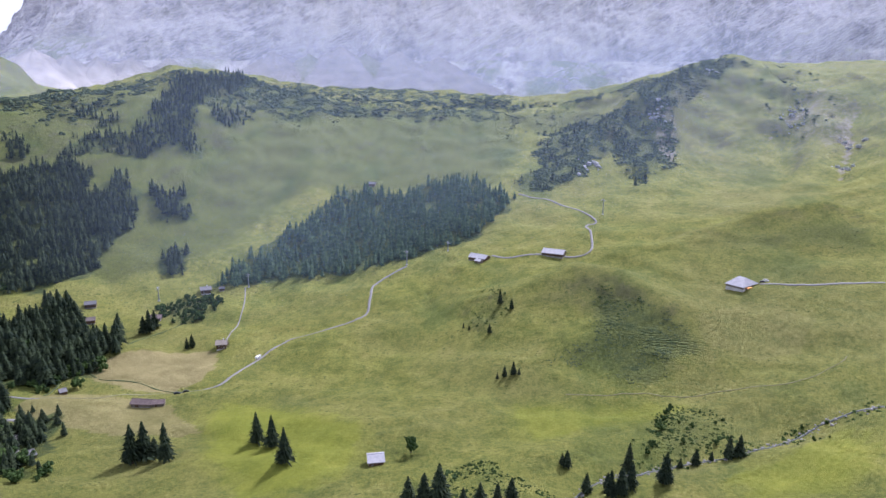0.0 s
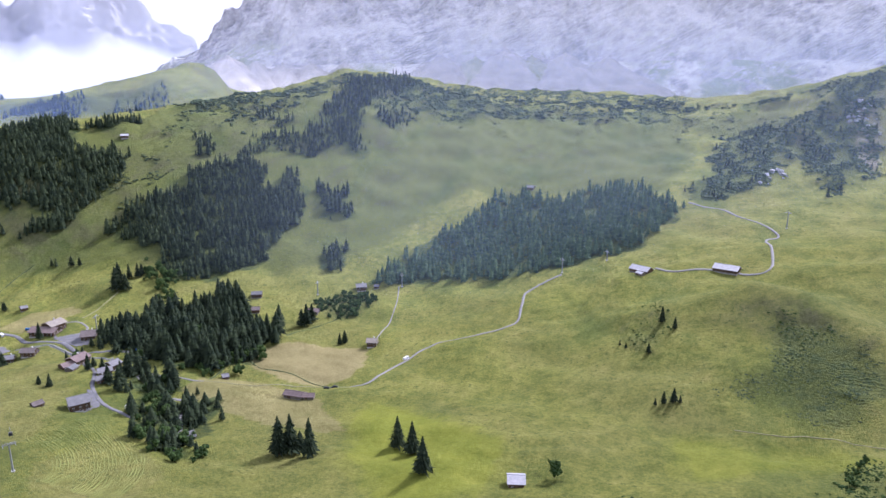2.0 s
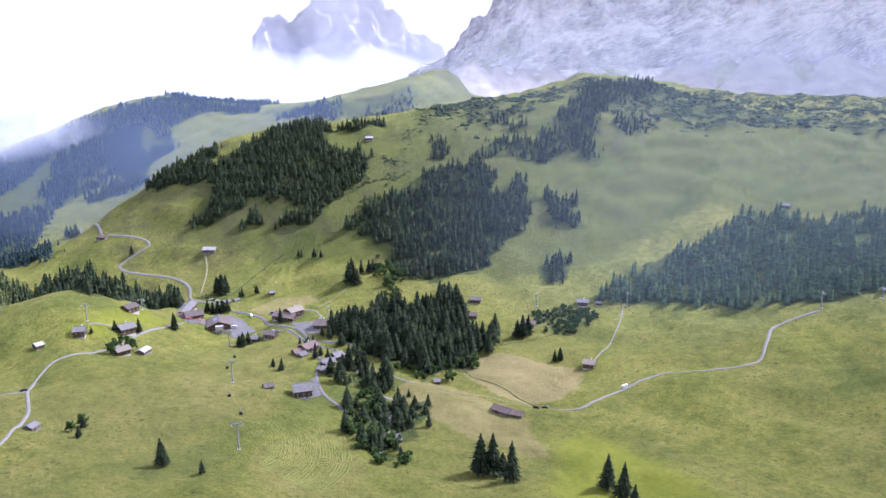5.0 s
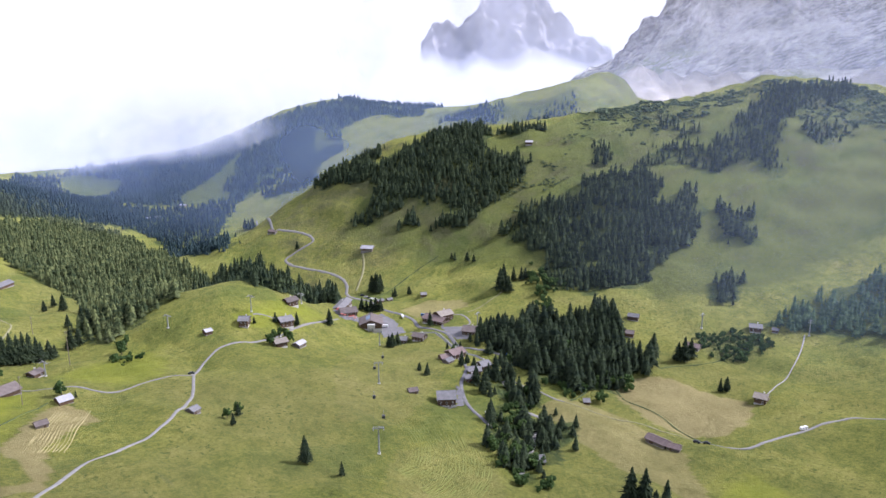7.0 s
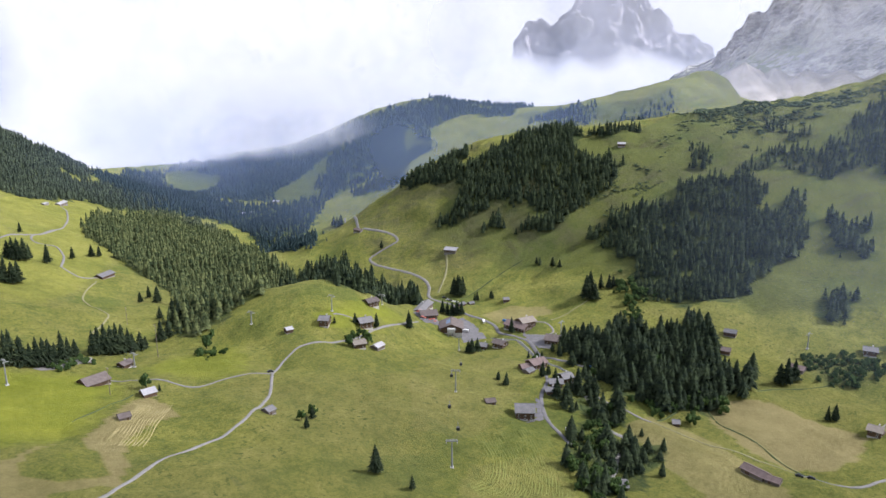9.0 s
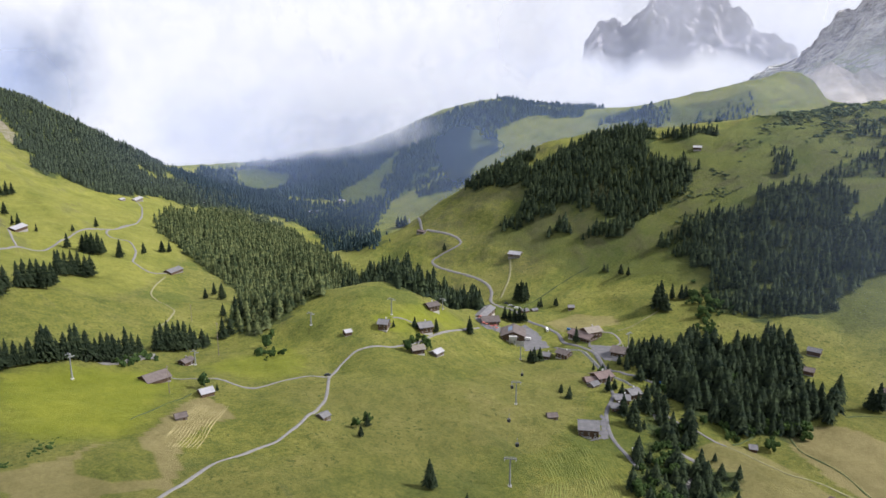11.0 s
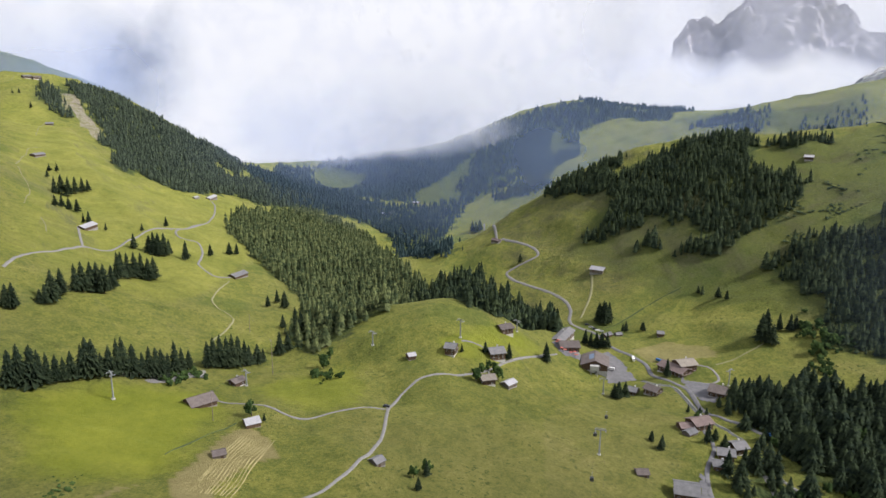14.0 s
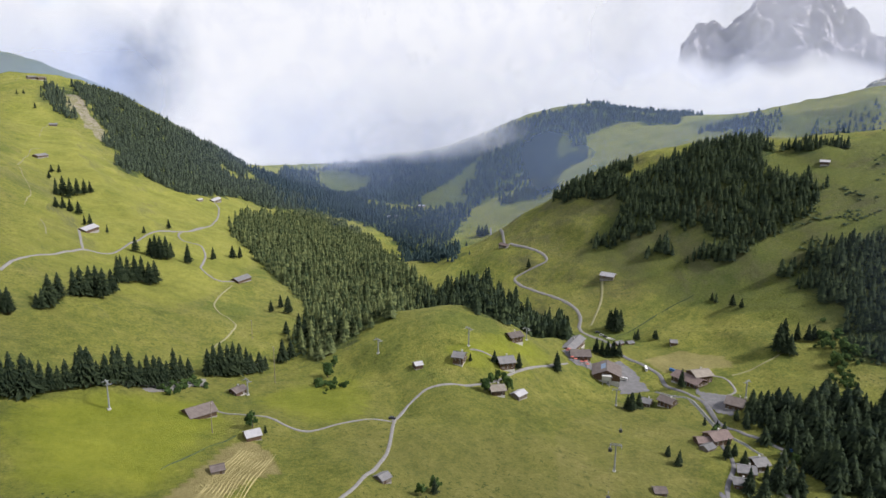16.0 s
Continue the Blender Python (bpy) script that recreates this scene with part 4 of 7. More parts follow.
def smooth_line(points, every=4.0):
    """A rounded line through the points, as an array of x, y."""
    p = np.array([points[0]] + list(points) + [points[-1]], float)
    out = []
    for k in range(1, len(p) - 2):
        a, b, c, d = p[k - 1], p[k], p[k + 1], p[k + 2]
        n = max(2, int(np.hypot(*(c - b)) / every))
        for t in np.linspace(0, 1, n, endpoint=False):
            out.append(0.5 * (2 * b + (c - a) * t + (2 * a - 5 * b + 4 * c - d) * t * t + (3 * b - a - 3 * c + d) * t**3))
    return np.array(out + [p[-2]])


def ribbon(name, points, width, mat, label, category, lift=0.22, wander=0.08):
    line = smooth_line(points)
    along = np.gradient(line, axis=0)
    along /= np.linalg.norm(along, axis=1)[:, None] + 1e-9
    side = np.stack([-along[:, 1], along[:, 0]], 1)
    uneven = 1 + wander * hum(line[:, 0], line[:, 1], 17, 8)
    rows = []
    for f, drop in ((-0.56, -0.35), (-0.5, 0.0), (-0.17, 0.05), (0.17, 0.05), (0.5, 0.0), (0.56, -0.35)):
        q = line + side * (f * width * uneven)[:, None]
        rows.append(np.column_stack([q, lie(q[:, 0], q[:, 1]) + lift + drop]))
    v = np.stack(rows, 1)
    me = mesh_of(name, v.reshape(-1, 3), sheet_faces(len(line), len(rows)), mat)
    return tagged(new(name, me), label, category, kind="structure")


def yard(name, ring, mat, label, lift=0.26):
    """A paved or gravelled place that follows the ground."""
    r = np.array(ring, float)
    xs, ys = np.arange(r[:, 0].min(), r[:, 0].max() + 2, 1.5), np.arange(r[:, 1].min(), r[:, 1].max() + 2, 1.5)
    px, py = np.meshgrid(xs, ys)
    quads = sheet_faces(*px.shape)
    mx, my = px.ravel()[quads].mean(1), py.ravel()[quads].mean(1)
    keep = quads[soft_inside(mx, my, ring, 0.8, 9) > 0]
    used, back = np.unique(keep, return_inverse=True)
    v = np.stack([px.ravel(), py.ravel(), lie(px, py).ravel() + lift], 1)[used]
    return tagged(new(name, mesh_of(name, v, back.reshape(keep.shape), mat)), label, "yard", kind="structure")


ROAD = "pale gravel farm road winding through the meadow"
ribbon("road", [(-311, 117), (-333, 140), (-349, 162), (-364, 187), (-374, 203), (-394, 221), (-415, 234), (-451, 251)] + [(-368, 197), (-380, 210), (-400, 226), (-428, 240), (-446, 248), (-464, 262), (-476, 280), (-477, 300), (-479, 322), (-483, 337), (-492, 353), (-499, 367), (-512, 404), (-521, 421)][4:], 1.9, GRAVEL, ROAD, "road")
ribbon("road", [(-446, 247), (-450, 234), (-450, 217), (-447, 200), (-453, 189), (-466, 180), (-493, 155)], 1.7, GRAVEL, ROAD, "road")
ribbon("road", [(-493, 354), (-506, 349), (-512, 339), (-513, 331)], 1.6, GRAVEL, ROAD, "road")
ribbon("road", [(-1344, 799), (-894, 572), (-849, 559), (-809, 564), (-784, 565), (-767, 559), (-775, 540), (-779, 525), (-764, 522), (-724, 528), (-675, 532), (-649, 525), (-628, 509), (-607, 501), (-584, 503)], 3.0, GRAVEL, "pale gravel road winding down the valley", "road", lift=0.3)
ribbon("road", [(-607, 501), (-584, 503), (-541, 490), (-521, 491), (-499, 493), (-477, 482), (-457, 483), (-438, 481), (-414, 469), (-397, 465), (-377, 463), (-359, 466)], 3.0, ASPHALT, "grey asphalt road through the hamlet", "road", lift=0.3)
FARM_LANE = [(-358, 462), (-324, 434), (-299, 429), (-275, 434), (-246, 442), (-222, 454), (-191, 464), (-177, 467), (-164, 474), (-157, 495), (-153, 514)]
ribbon("road", FARM_LANE[:4], 1.6, GRAVEL, ROAD, "road")
ribbon("path", FARM_LANE[3:7], 1.3, PATH_EARTH, "faint farm track through the brown meadow", "path", lift=0.2)
ribbon("road", FARM_LANE[6:-2] + [(-188, 458), (-180, 465), (-162, 472), (-153, 509), (-134, 544), (-115, 557), (-71, 575), (-67, 609), (-65, 641), (-36, 664)][3:], 2.3, GRAVEL, ROAD, "road")
ribbon("road", [(48, 657), (65, 641), (107, 633), (136, 626), (147, 672), (147, 698), (161, 716), (141, 755), (115, 795), (90, 821)], 2.1, GRAVEL, ROAD, "road", lift=0.4)
ribbon("road", [(252, 528), (282, 520), (313, 513), (337, 506)], 2.0, GRAVEL, ROAD, "road", lift=0.3)
ribbon("road", [(-391, 441), (-356, 420), (-333, 391), (-309, 373), (-289, 365), (-276, 361)], 2.4, ASPHALT, "narrow asphalt lane", "road")
ribbon("path", [(-682, 575), (-657, 556), (-622, 518)], 2.2, PATH_EARTH, "trodden farm track in the grass", "path", lift=0.3)
ribbon("road", [(-686, 29), (-731, 38), (-769, 55), (-814, 78), (-870, 112), (-918, 129), (-955, 148), (-1070, 216), (-1212, 246), (-1286, 245)], 2.2, GRAVEL, ROAD, "road", lift=0.4)
ribbon("road", [(-1070, 216), (-989, 174), (-952, 175), (-948, 193), (-900, 193), (-851, 183), (-827, 189), (-825, 205), (-837, 221)], 2.2, GRAVEL, ROAD, "road", lift=0.4)
ribbon("road", [(-813, 77), (-898, 70)], 2.2, GRAVEL, ROAD, "road", lift=0.4)
ribbon("path", [(-813, 209), (-738, 183), (-700, 193), (-675, 192), (-618, 169)], 1.4, PATH_EARTH, "trodden path in the grass", "path", lift=0.3)
ribbon("path", [(81, 418), (102, 414), (131, 413), (171, 405), (217, 397), (250, 408), (261, 417)], 0.55, PATH_EARTH, "trodden path in the grass", "path", lift=0.2)
ribbon("path", [(-184, 537), (-185, 573), (-188, 619), (-197, 661)], 0.9, STONE, "low stone wall line between two meadows", "wall", lift=0.2)
for _line in ([(-1875, -111), (-1903, -87), (-1961, -82), (-2004, -76)], [(-1430, -6), (-1524, -10), (-1582, -4)], [(-1097, -2), (-1177, -1), (-1250, 0), (-1291, 11)], [(-907, 23), (-979, 22), (-1029, 13), (-1090, 1)], [(-819, 48), (-848, 45), (-867, 40)], [(-462, 532), (-460, 553), (-459, 580), (-463, 599)]):
    ribbon("path", _line, 0.9, PATH_EARTH, "thin trodden path on the slope", "path", lift=0.3, wander=0.3)

yard("yard", [(-533, 427), (-529, 440), (-518, 443), (-521, 472), (-503, 466), (-490, 472), (-479, 467), (-482, 454), (-486, 446), (-508, 456), (-517, 437), (-521, 429)], ASPHALT, "grey asphalt yard between the lift buildings")
yard("yard", [(-461, 494), (-450, 495), (-439, 505), (-426, 497), (-412, 481), (-422, 477), (-441, 483)], ASPHALT, "grey asphalt parking place in the hamlet")
yard("yard", [(-546, 433), (-557, 448), (-539, 447), (-524, 447), (-516, 441), (-520, 433), (-536, 431)], ASPHALT, "grey paved terrace beside the restaurant")
yard("yard", [(-531, 471), (-532, 482), (-516, 480), (-501, 476), (-485, 462), (-491, 453), (-506, 463)], ASPHALT, "grey asphalt yard behind the lift station")
yard("yard", [(-334, 388), (-329, 388), (-310, 370), (-312, 356), (-315, 368)], ASPHALT, "asphalt yard beside the tall barn")
ribbon("road", [(-479, 509), (-472, 519), (-457, 524), (-443, 516), (-440, 504), (-450, 495)], 1.9, GRAVEL, "narrow gravel loop round the lodge", "road")
ribbon("stream_bed", STREAM_EAST, 1.2, STREAM_STONE, "pale gravel stream bed", "stream", lift=0.15, wander=0.4)
ribbon("stream_water", STREAM_EAST, 0.7, WATER, "shallow mountain stream", "stream", lift=0.35, wander=0.3)
ribbon("stream_bed", STREAM_HAMLET, 3.0, GRAVEL, "pale gravel stream bed in the hamlet", "stream", lift=0.15, wander=0.3)
ribbon("stream_water", STREAM_HAMLET, 1.1, WATER, "shallow stream in the hamlet", "stream", lift=0.35, wander=0.2)
ribbon("stream_bed", STREAM_WOOD, 3.0, GRAVEL, "gravel stream bed among the trees", "stream", lift=0.15, wander=0.3)
yard("gravel_bar", [(-527, 118), (-538, 127), (-538, 147), (-544, 156), (-533, 155), (-523, 134), (-520, 121)], GRAVEL, "pale gravel bar beside the trees", 0.2)
ribbon("road", [(-349, 40), (-351, 47), (-351, 54), (-348, 59), (-342, 63), (-334, 66), (-322, 68), (-306, 68)], 1.9, GRAVEL, ROAD, "road")


def swaths(line, count, gap, mat=HAYSWATH, label="pale row of cut hay in the meadow"):
    """Rows of cut hay, side by side."""
    base = smooth_line(line, 3.0)
    along = np.gradient(base, axis=0)
    along /= np.linalg.norm(along, axis=1)[:, None]
    side = np.stack([along[:, 1], -along[:, 0]], 1)
    for k in range(count):
        q = base + side * (4 + k * gap + 0.5 * hum(base[:, 0], base[:, 1], 26, k))[:, None]
        ribbon("hay_swath", [tuple(p) for p in q[:: 4]], 0.42, mat, label, "hay", lift=0.06, wander=0.8)


swaths([(-296, 360), (-274, 350), (-256, 340), (-239, 324), (-227, 307), (-223, 292), (-222, 278)], 26, 1.75)
swaths([(-374, 127), (-392, 137), (-412, 147), (-434, 158)], 12, 1.6, RAKED_HAY, "raked row of dry hay on the mown slope")

SHED_DITCH = [(-447, 161), (-440, 150), (-429, 139), (-412, 123)]
for _line in (MEADOW_DITCH, SHED_DITCH, [(-261, 537), (-257, 553), (-240, 579), (-229, 619), (-224, 634)], [(-589, 615), (-595, 587), (-593, 558), (-588, 521)]):
    ribbon("ditch_bank", _line, 0.9, DITCH_GRASS, "dark rank grass along a narrow ditch", "ditch", lift=0.2, wander=0.6)



# ---- trees ----
def spruce_mesh(rng, tiers, points, height, radius, droop=0.55, ragged=0.25):
    """One crown of needle-bearing whorls: vertices and triangles."""
    verts, tris = [], []
    turn = rng.random() * 6
    lean = (rng.random(2) - 0.5) * 0.03 * height
    for k in range(tiers):
        f = k / tiers
        top = height * (0.10 + 0.90 * (f + 1.35 / tiers)) if k < tiers - 1 else height
        low = height * (0.07 + 0.93 * f)
        wide = radius * (1 - f) ** 0.74 * (0.85 + 0.3 * rng.random()) + 0.12 * radius * (1 - f)
        n0 = len(verts)
        verts.append((lean[0] * f, lean[1] * f, min(top, height)))
        ring = points * 2 if f < 0.8 else max(6, points)
        for m in range(ring):
            a = turn + m * 2 * math.pi / ring + rng.random() * 0.25
            out = wide * (1.0 + (rng.random() - 0.5) * ragged * 2) * (1.0 if m % 2 == 0 else 0.66)
            dip = droop * wide * (0.5 if m % 2 == 0 else 0.05) * (0.7 + 0.6 * rng.random())
            verts.append((lean[0] * f + out * math.cos(a), lean[1] * f + out * math.sin(a), low - dip + 0.25 * wide))
        for m in range(ring):
            tris.append((n0, n0 + 1 + m, n0 + 1 + (m + 1) % ring))
        turn += 0.9
    return np.array(verts), np.array(tris)


def shrub_mesh(rng, clumps=5):
    """A low, uneven bush of leafy clumps, about 1 across and 0.8 high."""
    verts, tris = [], []
    for _ in range(clumps):
        c = np.array([(rng.random() - 0.5) * 0.8, (rng.random() - 0.5) * 0.8, 0.15 + 0.4 * rng.random()])
        r = 0.16 + 0.16 * rng.random()
        n0 = len(verts)
        for lat in range(4):
            for lon in range(6):
                a, e = lon * math.pi / 3 + lat * 0.5, -0.9 + lat * 0.75
                q = r * (0.75 + 0.5 * rng.random())
                verts.append(tuple(c + q * np.array([math.cos(a) * math.cos(e), math.sin(a) * math.cos(e), math.sin(e)])))
        for lat in range(3):
            for lon in range(6):
                p, q2 = n0 + lat * 6 + lon, n0 + lat * 6 + (lon + 1) % 6
                tris += [(p, q2, q2 + 6), (p, q2 + 6, p + 6)]
        for lon in range(1, 5):
            tris.append((n0 + 18, n0 + 18 + lon, n0 + 19 + lon))
    return np.array(verts), np.array(tris)


def scrub_mesh(rng):
    """A low patch of dwarf pine: a few ragged humps, about 1 across."""
    verts, tris = [], []
    for _ in range(4):
        c, r, n0 = (rng.random(2) - 0.5) * 0.9, 0.22 + 0.16 * rng.random(), len(verts)
        verts.append((c[0], c[1], 0.5 + 0.45 * rng.random()))
        for high, out in ((0.38, 0.62), (0.0, 1.0)):
            for k in range(6):
                a, q = k * 1.047 + rng.random() * 0.5, r * out * (0.75 + 0.5 * rng.random())
                verts.append((c[0] + q * math.cos(a), c[1] + q * math.sin(a), high * (0.8 + 0.6 * rng.random())))
        for k in range(6):
            m = (k + 1) % 6
            tris += [(n0, n0 + 1 + k, n0 + 1 + m), (n0 + 1 + k, n0 + 7 + k, n0 + 7 + m), (n0 + 1 + k, n0 + 7 + m, n0 + 1 + m)]
    return np.array(verts), np.array(tris)


def leafy_mesh(rng, height, radius):
    """A broad-leaved crown of many small clumps, grouped on a few limbs."""
    verts, tris, n = [], [], 0
    limbs = [(rng.random() * 6.3, 0.25 + 0.6 * rng.random(), 0.34 + 0.5 * rng.random()) for _ in range(7)]
    for k in range(58):
        a, out, up = limbs[k % len(limbs)]
        c = np.array([math.cos(a) * out * radius, math.sin(a) * out * radius, up * height]) + rng.normal(size=3) * np.array([0.26, 0.26, 0.24]) * radius
        c[2] = max(c[2], 0.14 * height)
        v, t = shrub_mesh(rng, 1)
        v = (v - v.mean(0)) * radius * (0.8 + 0.75 * rng.random()) + c
        verts.append(v)
        tris.append(t + n)
        n += len(v)
    return np.concatenate(verts), np.concatenate(tris)


def scatter(rng, ring, gap, keep=1.0, clear=0.0, size=40.0):
    """Points inside the ring, about gap apart."""
    r = np.array(ring, float)
    (x0, y0), (x1, y1) = r.min(0) - gap, r.max(0) + gap
    xs, ys = np.meshgrid(np.arange(x0, x1, gap), np.arange(y0, y1, gap * 0.87))
    xs = xs + (np.arange(xs.shape[0]) % 2)[:, None] * gap / 2
    x = (xs + (rng.random(xs.shape) - 0.5) * gap * 0.95).ravel()
    y = (ys + (rng.random(xs.shape) - 0.5) * gap * 0.95).ravel()
    ok = soft_inside(x, y, ring, gap * 1.3, 24) > 0
    ok &= rng.random(len(x)) < keep
    if clear:
        ok &= hum(x, y, size, 11) > clear
    return x[ok], y[ok]


def woods(name, rings, gap, height, mat, label, seed, tiers=5, points=5, keep=0.92, clear=0.0, slim=0.25, kind_mesh="spruce", category="forest", glades=()):
    """A wood as one object: many single trees, each a little different."""
    rng = np.random.default_rng(seed)
    if kind_mesh == "spruce":
        kinds = [spruce_mesh(rng, tiers, points, 1.0, slim * (0.85 + 0.3 * rng.random())) for _ in range(7)]
    elif kind_mesh == "leafy":
        kinds = [leafy_mesh(rng, 1.0, 0.42) for _ in range(5)]
    elif kind_mesh == "scrub":
        kinds = [scrub_mesh(rng) for _ in range(6)]
    else:
        kinds = [shrub_mesh(rng) for _ in range(6)]
    verts, tris, n = [], [], 0
    for ring in rings:
        x, y = scatter(rng, ring, gap, keep, clear)
        for glade in glades:
            open_ground = soft_inside(x, y, glade, gap, 60) > 0
            x, y = x[~open_ground], y[~open_ground]
        z = lie(x, y)
        for px, py, pz in zip(x, y, z):
            v, t = kinds[rng.integers(len(kinds))]
            h = height * (0.80 + 0.20 * float(hum(px, py, 46, 17))) * (0.40 + 0.85 * rng.random())
            a = rng.random() * 6.3
            w = h * (0.9 + 0.3 * rng.random()) * (1.5 if kind_mesh == "shrub" else 2.2 if kind_mesh == "scrub" else 1.0)
            q = np.empty_like(v)
            q[:, 0] = px + w * (v[:, 0] * math.cos(a) - v[:, 1] * math.sin(a))
            q[:, 1] = py + w * (v[:, 0] * math.sin(a) + v[:, 1] * math.cos(a))
            q[:, 2] = pz - 0.3 + h * v[:, 2]
            verts.append(q)
            tris.append(t + n)
            n += len(v)
    if not verts:
        return None
    me = mesh_of(name, np.concatenate(verts), np.concatenate(tris), mat, smooth=False)
    return tagged(new(name, me), label, category, kind="stuff")


SPRUCE_WOOD = "dense dark green spruce forest on the slope"
woods("spruce_forest", [WOOD_A, WOOD_A5, WOOD_A2, WOOD_A3, WOOD_A4, WOOD_CREST], 4.7, 15.5, NEEDLES, SPRUCE_WOOD, 21, 6, 5, slim=0.27, glades=[GLADE_A])
woods("spruce_forest", [WOOD_B, WOOD_B2, WOOD_B3], 4.8, 16.0, NEEDLES, SPRUCE_WOOD, 22, 6, 5, clear=-0.75, slim=0.27)
woods("spruce_forest", [WOOD_U, WOOD_U2, [(-486, 920), (-491, 948), (-480, 973), (-472, 944), (-476, 930)], [(-459, 922), (-464, 946), (-447, 959), (-440, 937)], [(-537, 843), (-534, 864), (-509, 854), (-500, 828), (-518, 814)]], 5.6, 14.0, NEEDLES, "dark spruce clumps on the flank of the ridge", 23, 5, 5, keep=0.85, clear=-0.8)
woods("spruce_forest", [[(-668, 617), (-673, 623), (-656, 641), (-643, 636)], [(-620, 637), (-622, 648), (-589, 677), (-580, 674), (-594, 654)], [(-571, 617), (-573, 619), (-567, 627), (-564, 624)], [(-550, 622), (-554, 626), (-538, 628), (-535, 625)]], 5.2, 17.0, NEEDLES, "dark spruce clumps on the slope", 47, 6, 5)
woods("spruce_forest", [WOOD_C], 5.8, 22.0, NEEDLES, "tall dark spruce forest beside the meadow", 24, 15, 8, slim=0.27)
woods("spruce_forest", [WOOD_D, WOOD_D2], 6.2, 15.5, NEEDLES, "spruces along the stream bed", 25, 15, 8, keep=0.6, slim=0.27)
woods("spruce_forest", [WOOD_F], 5.6, 16.5, LARCH, "blue-green young spruce plantation on the slope", 26, 7, 6, keep=0.85, clear=-0.7)
woods("spruce_forest", [WOOD_W], 6.0, 18.5, NEEDLES_SUNLIT, "spruce forest in the side valley", 27, 6, 5, clear=-0.85)
woods("spruce_forest", [WOOD_H], 5.6, 22.0, NEEDLES, "spruce forest behind the grassy hill", 28, 5, 5)
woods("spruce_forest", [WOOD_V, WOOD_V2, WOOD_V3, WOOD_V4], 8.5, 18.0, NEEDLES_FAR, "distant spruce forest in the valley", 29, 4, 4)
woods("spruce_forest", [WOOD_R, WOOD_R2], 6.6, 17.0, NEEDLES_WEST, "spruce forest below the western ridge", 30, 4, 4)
FAR_WOOD = "distant spruce forest on the far hill, blued by painted haze"
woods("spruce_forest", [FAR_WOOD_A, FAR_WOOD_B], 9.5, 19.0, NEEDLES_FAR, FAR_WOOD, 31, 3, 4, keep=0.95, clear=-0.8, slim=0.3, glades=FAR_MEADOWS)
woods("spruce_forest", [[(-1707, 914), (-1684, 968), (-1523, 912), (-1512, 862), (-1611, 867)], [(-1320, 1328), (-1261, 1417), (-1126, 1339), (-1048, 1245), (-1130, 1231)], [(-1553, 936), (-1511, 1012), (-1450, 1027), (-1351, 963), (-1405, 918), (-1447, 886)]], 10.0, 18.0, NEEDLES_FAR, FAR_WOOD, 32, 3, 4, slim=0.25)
woods("spruce_forest", [[(-670, 820), (-671, 852), (-632, 868), (-617, 850), (-649, 819)]], 6.5, 14.0, NEEDLES, "dark spruces on the ridge", 33, 5, 5)
woods("leafy_thicket", [[(-302, 390), (-307, 425), (-283, 405), (-269, 381), (-245, 359), (-209, 320), (-223, 323), (-256, 340)], [(-284, 442), (-275, 476), (-271, 506), (-257, 481), (-273, 457)], [(-351, 509), (-349, 546), (-314, 542), (-282, 526), (-308, 495), (-328, 483)]], 6.5, 8.0, LEAVES, "green alder thicket along the stream", 34, keep=0.7, kind_mesh="leafy", category="thicket")
woods("leafy_thicket", [[(-271, 612), (-245, 641), (-217, 645), (-210, 626), (-224, 590), (-257, 594)]], 4.0, 5.5, LEAVES, "dense dark green alder thicket beside the stream", 53, keep=0.8, kind_mesh="leafy", category="thicket")
woods("leafy_thicket", [[(-435, 608), (-442, 628), (-417, 624), (-384, 560), (-381, 534)], [(-522, 215), (-536, 234), (-510, 234), (-500, 217)], [(-522, 114), (-520, 142), (-527, 152), (-537, 143), (-534, 118)]], 5.0, 5.0, LEAVES, "green bushes beside the stream", 35, keep=0.75, kind_mesh="leafy", category="thicket")
woods("mountain_shrub", [SHRUB_SLOPE, SPUR_HEATH], 4.4, 4.2, DWARF_PINE, "dark dwarf pines and shrubs on the rocky slope", 36, keep=0.7, clear=-0.3, kind_mesh="shrub", category="shrubs")
woods("mountain_shrub", [SHRUB_RIDGE, [(-862, 1371), (-804, 1440), (-559, 1005), (-561, 937), (-575, 910)], [(-535, 916), (-513, 1011), (-463, 1087), (-438, 1034), (-472, 972), (-494, 878)]], 6.5, 5.5, DWARF_PINE, "dark dwarf pines along the ridge", 37, keep=0.75, clear=-0.3, kind_mesh="shrub", category="shrubs")
woods("mountain_shrub", [SHRUB_KNOLL, STREAM_BANK_A, STREAM_BANK_B, [(-386, 71), (-393, 80), (-393, 90), (-384, 89), (-377, 77)]], 3.6, 1.7, LEAVES, "low green shrubs on the bank", 38, keep=0.5, kind_mesh="shrub", category="shrubs")
woods("mountain_shrub", [[(-368, 53), (-369, 72), (-364, 71), (-364, 57)], [(-372, 74), (-380, 87), (-375, 87), (-366, 77)]], 2.4, 2.0, LEAVES, "low green bushes along a ditch in the meadow", 57, keep=0.8, kind_mesh="shrub", category="shrubs")
woods("mountain_shrub", [SHADED_ROUGH_BANK, LOW_SLOPE], 5.0, 1.0, LEAVES, "low tussocks and shrubs", 39, keep=0.45, kind_mesh="shrub", category="shrubs")
woods("spruce_forest", [SHRUB_SLOPE], 9.0, 10.5, NEEDLES, "scattered spruces on the rocky slope", 40, 6, 5, keep=0.55, clear=-0.2)
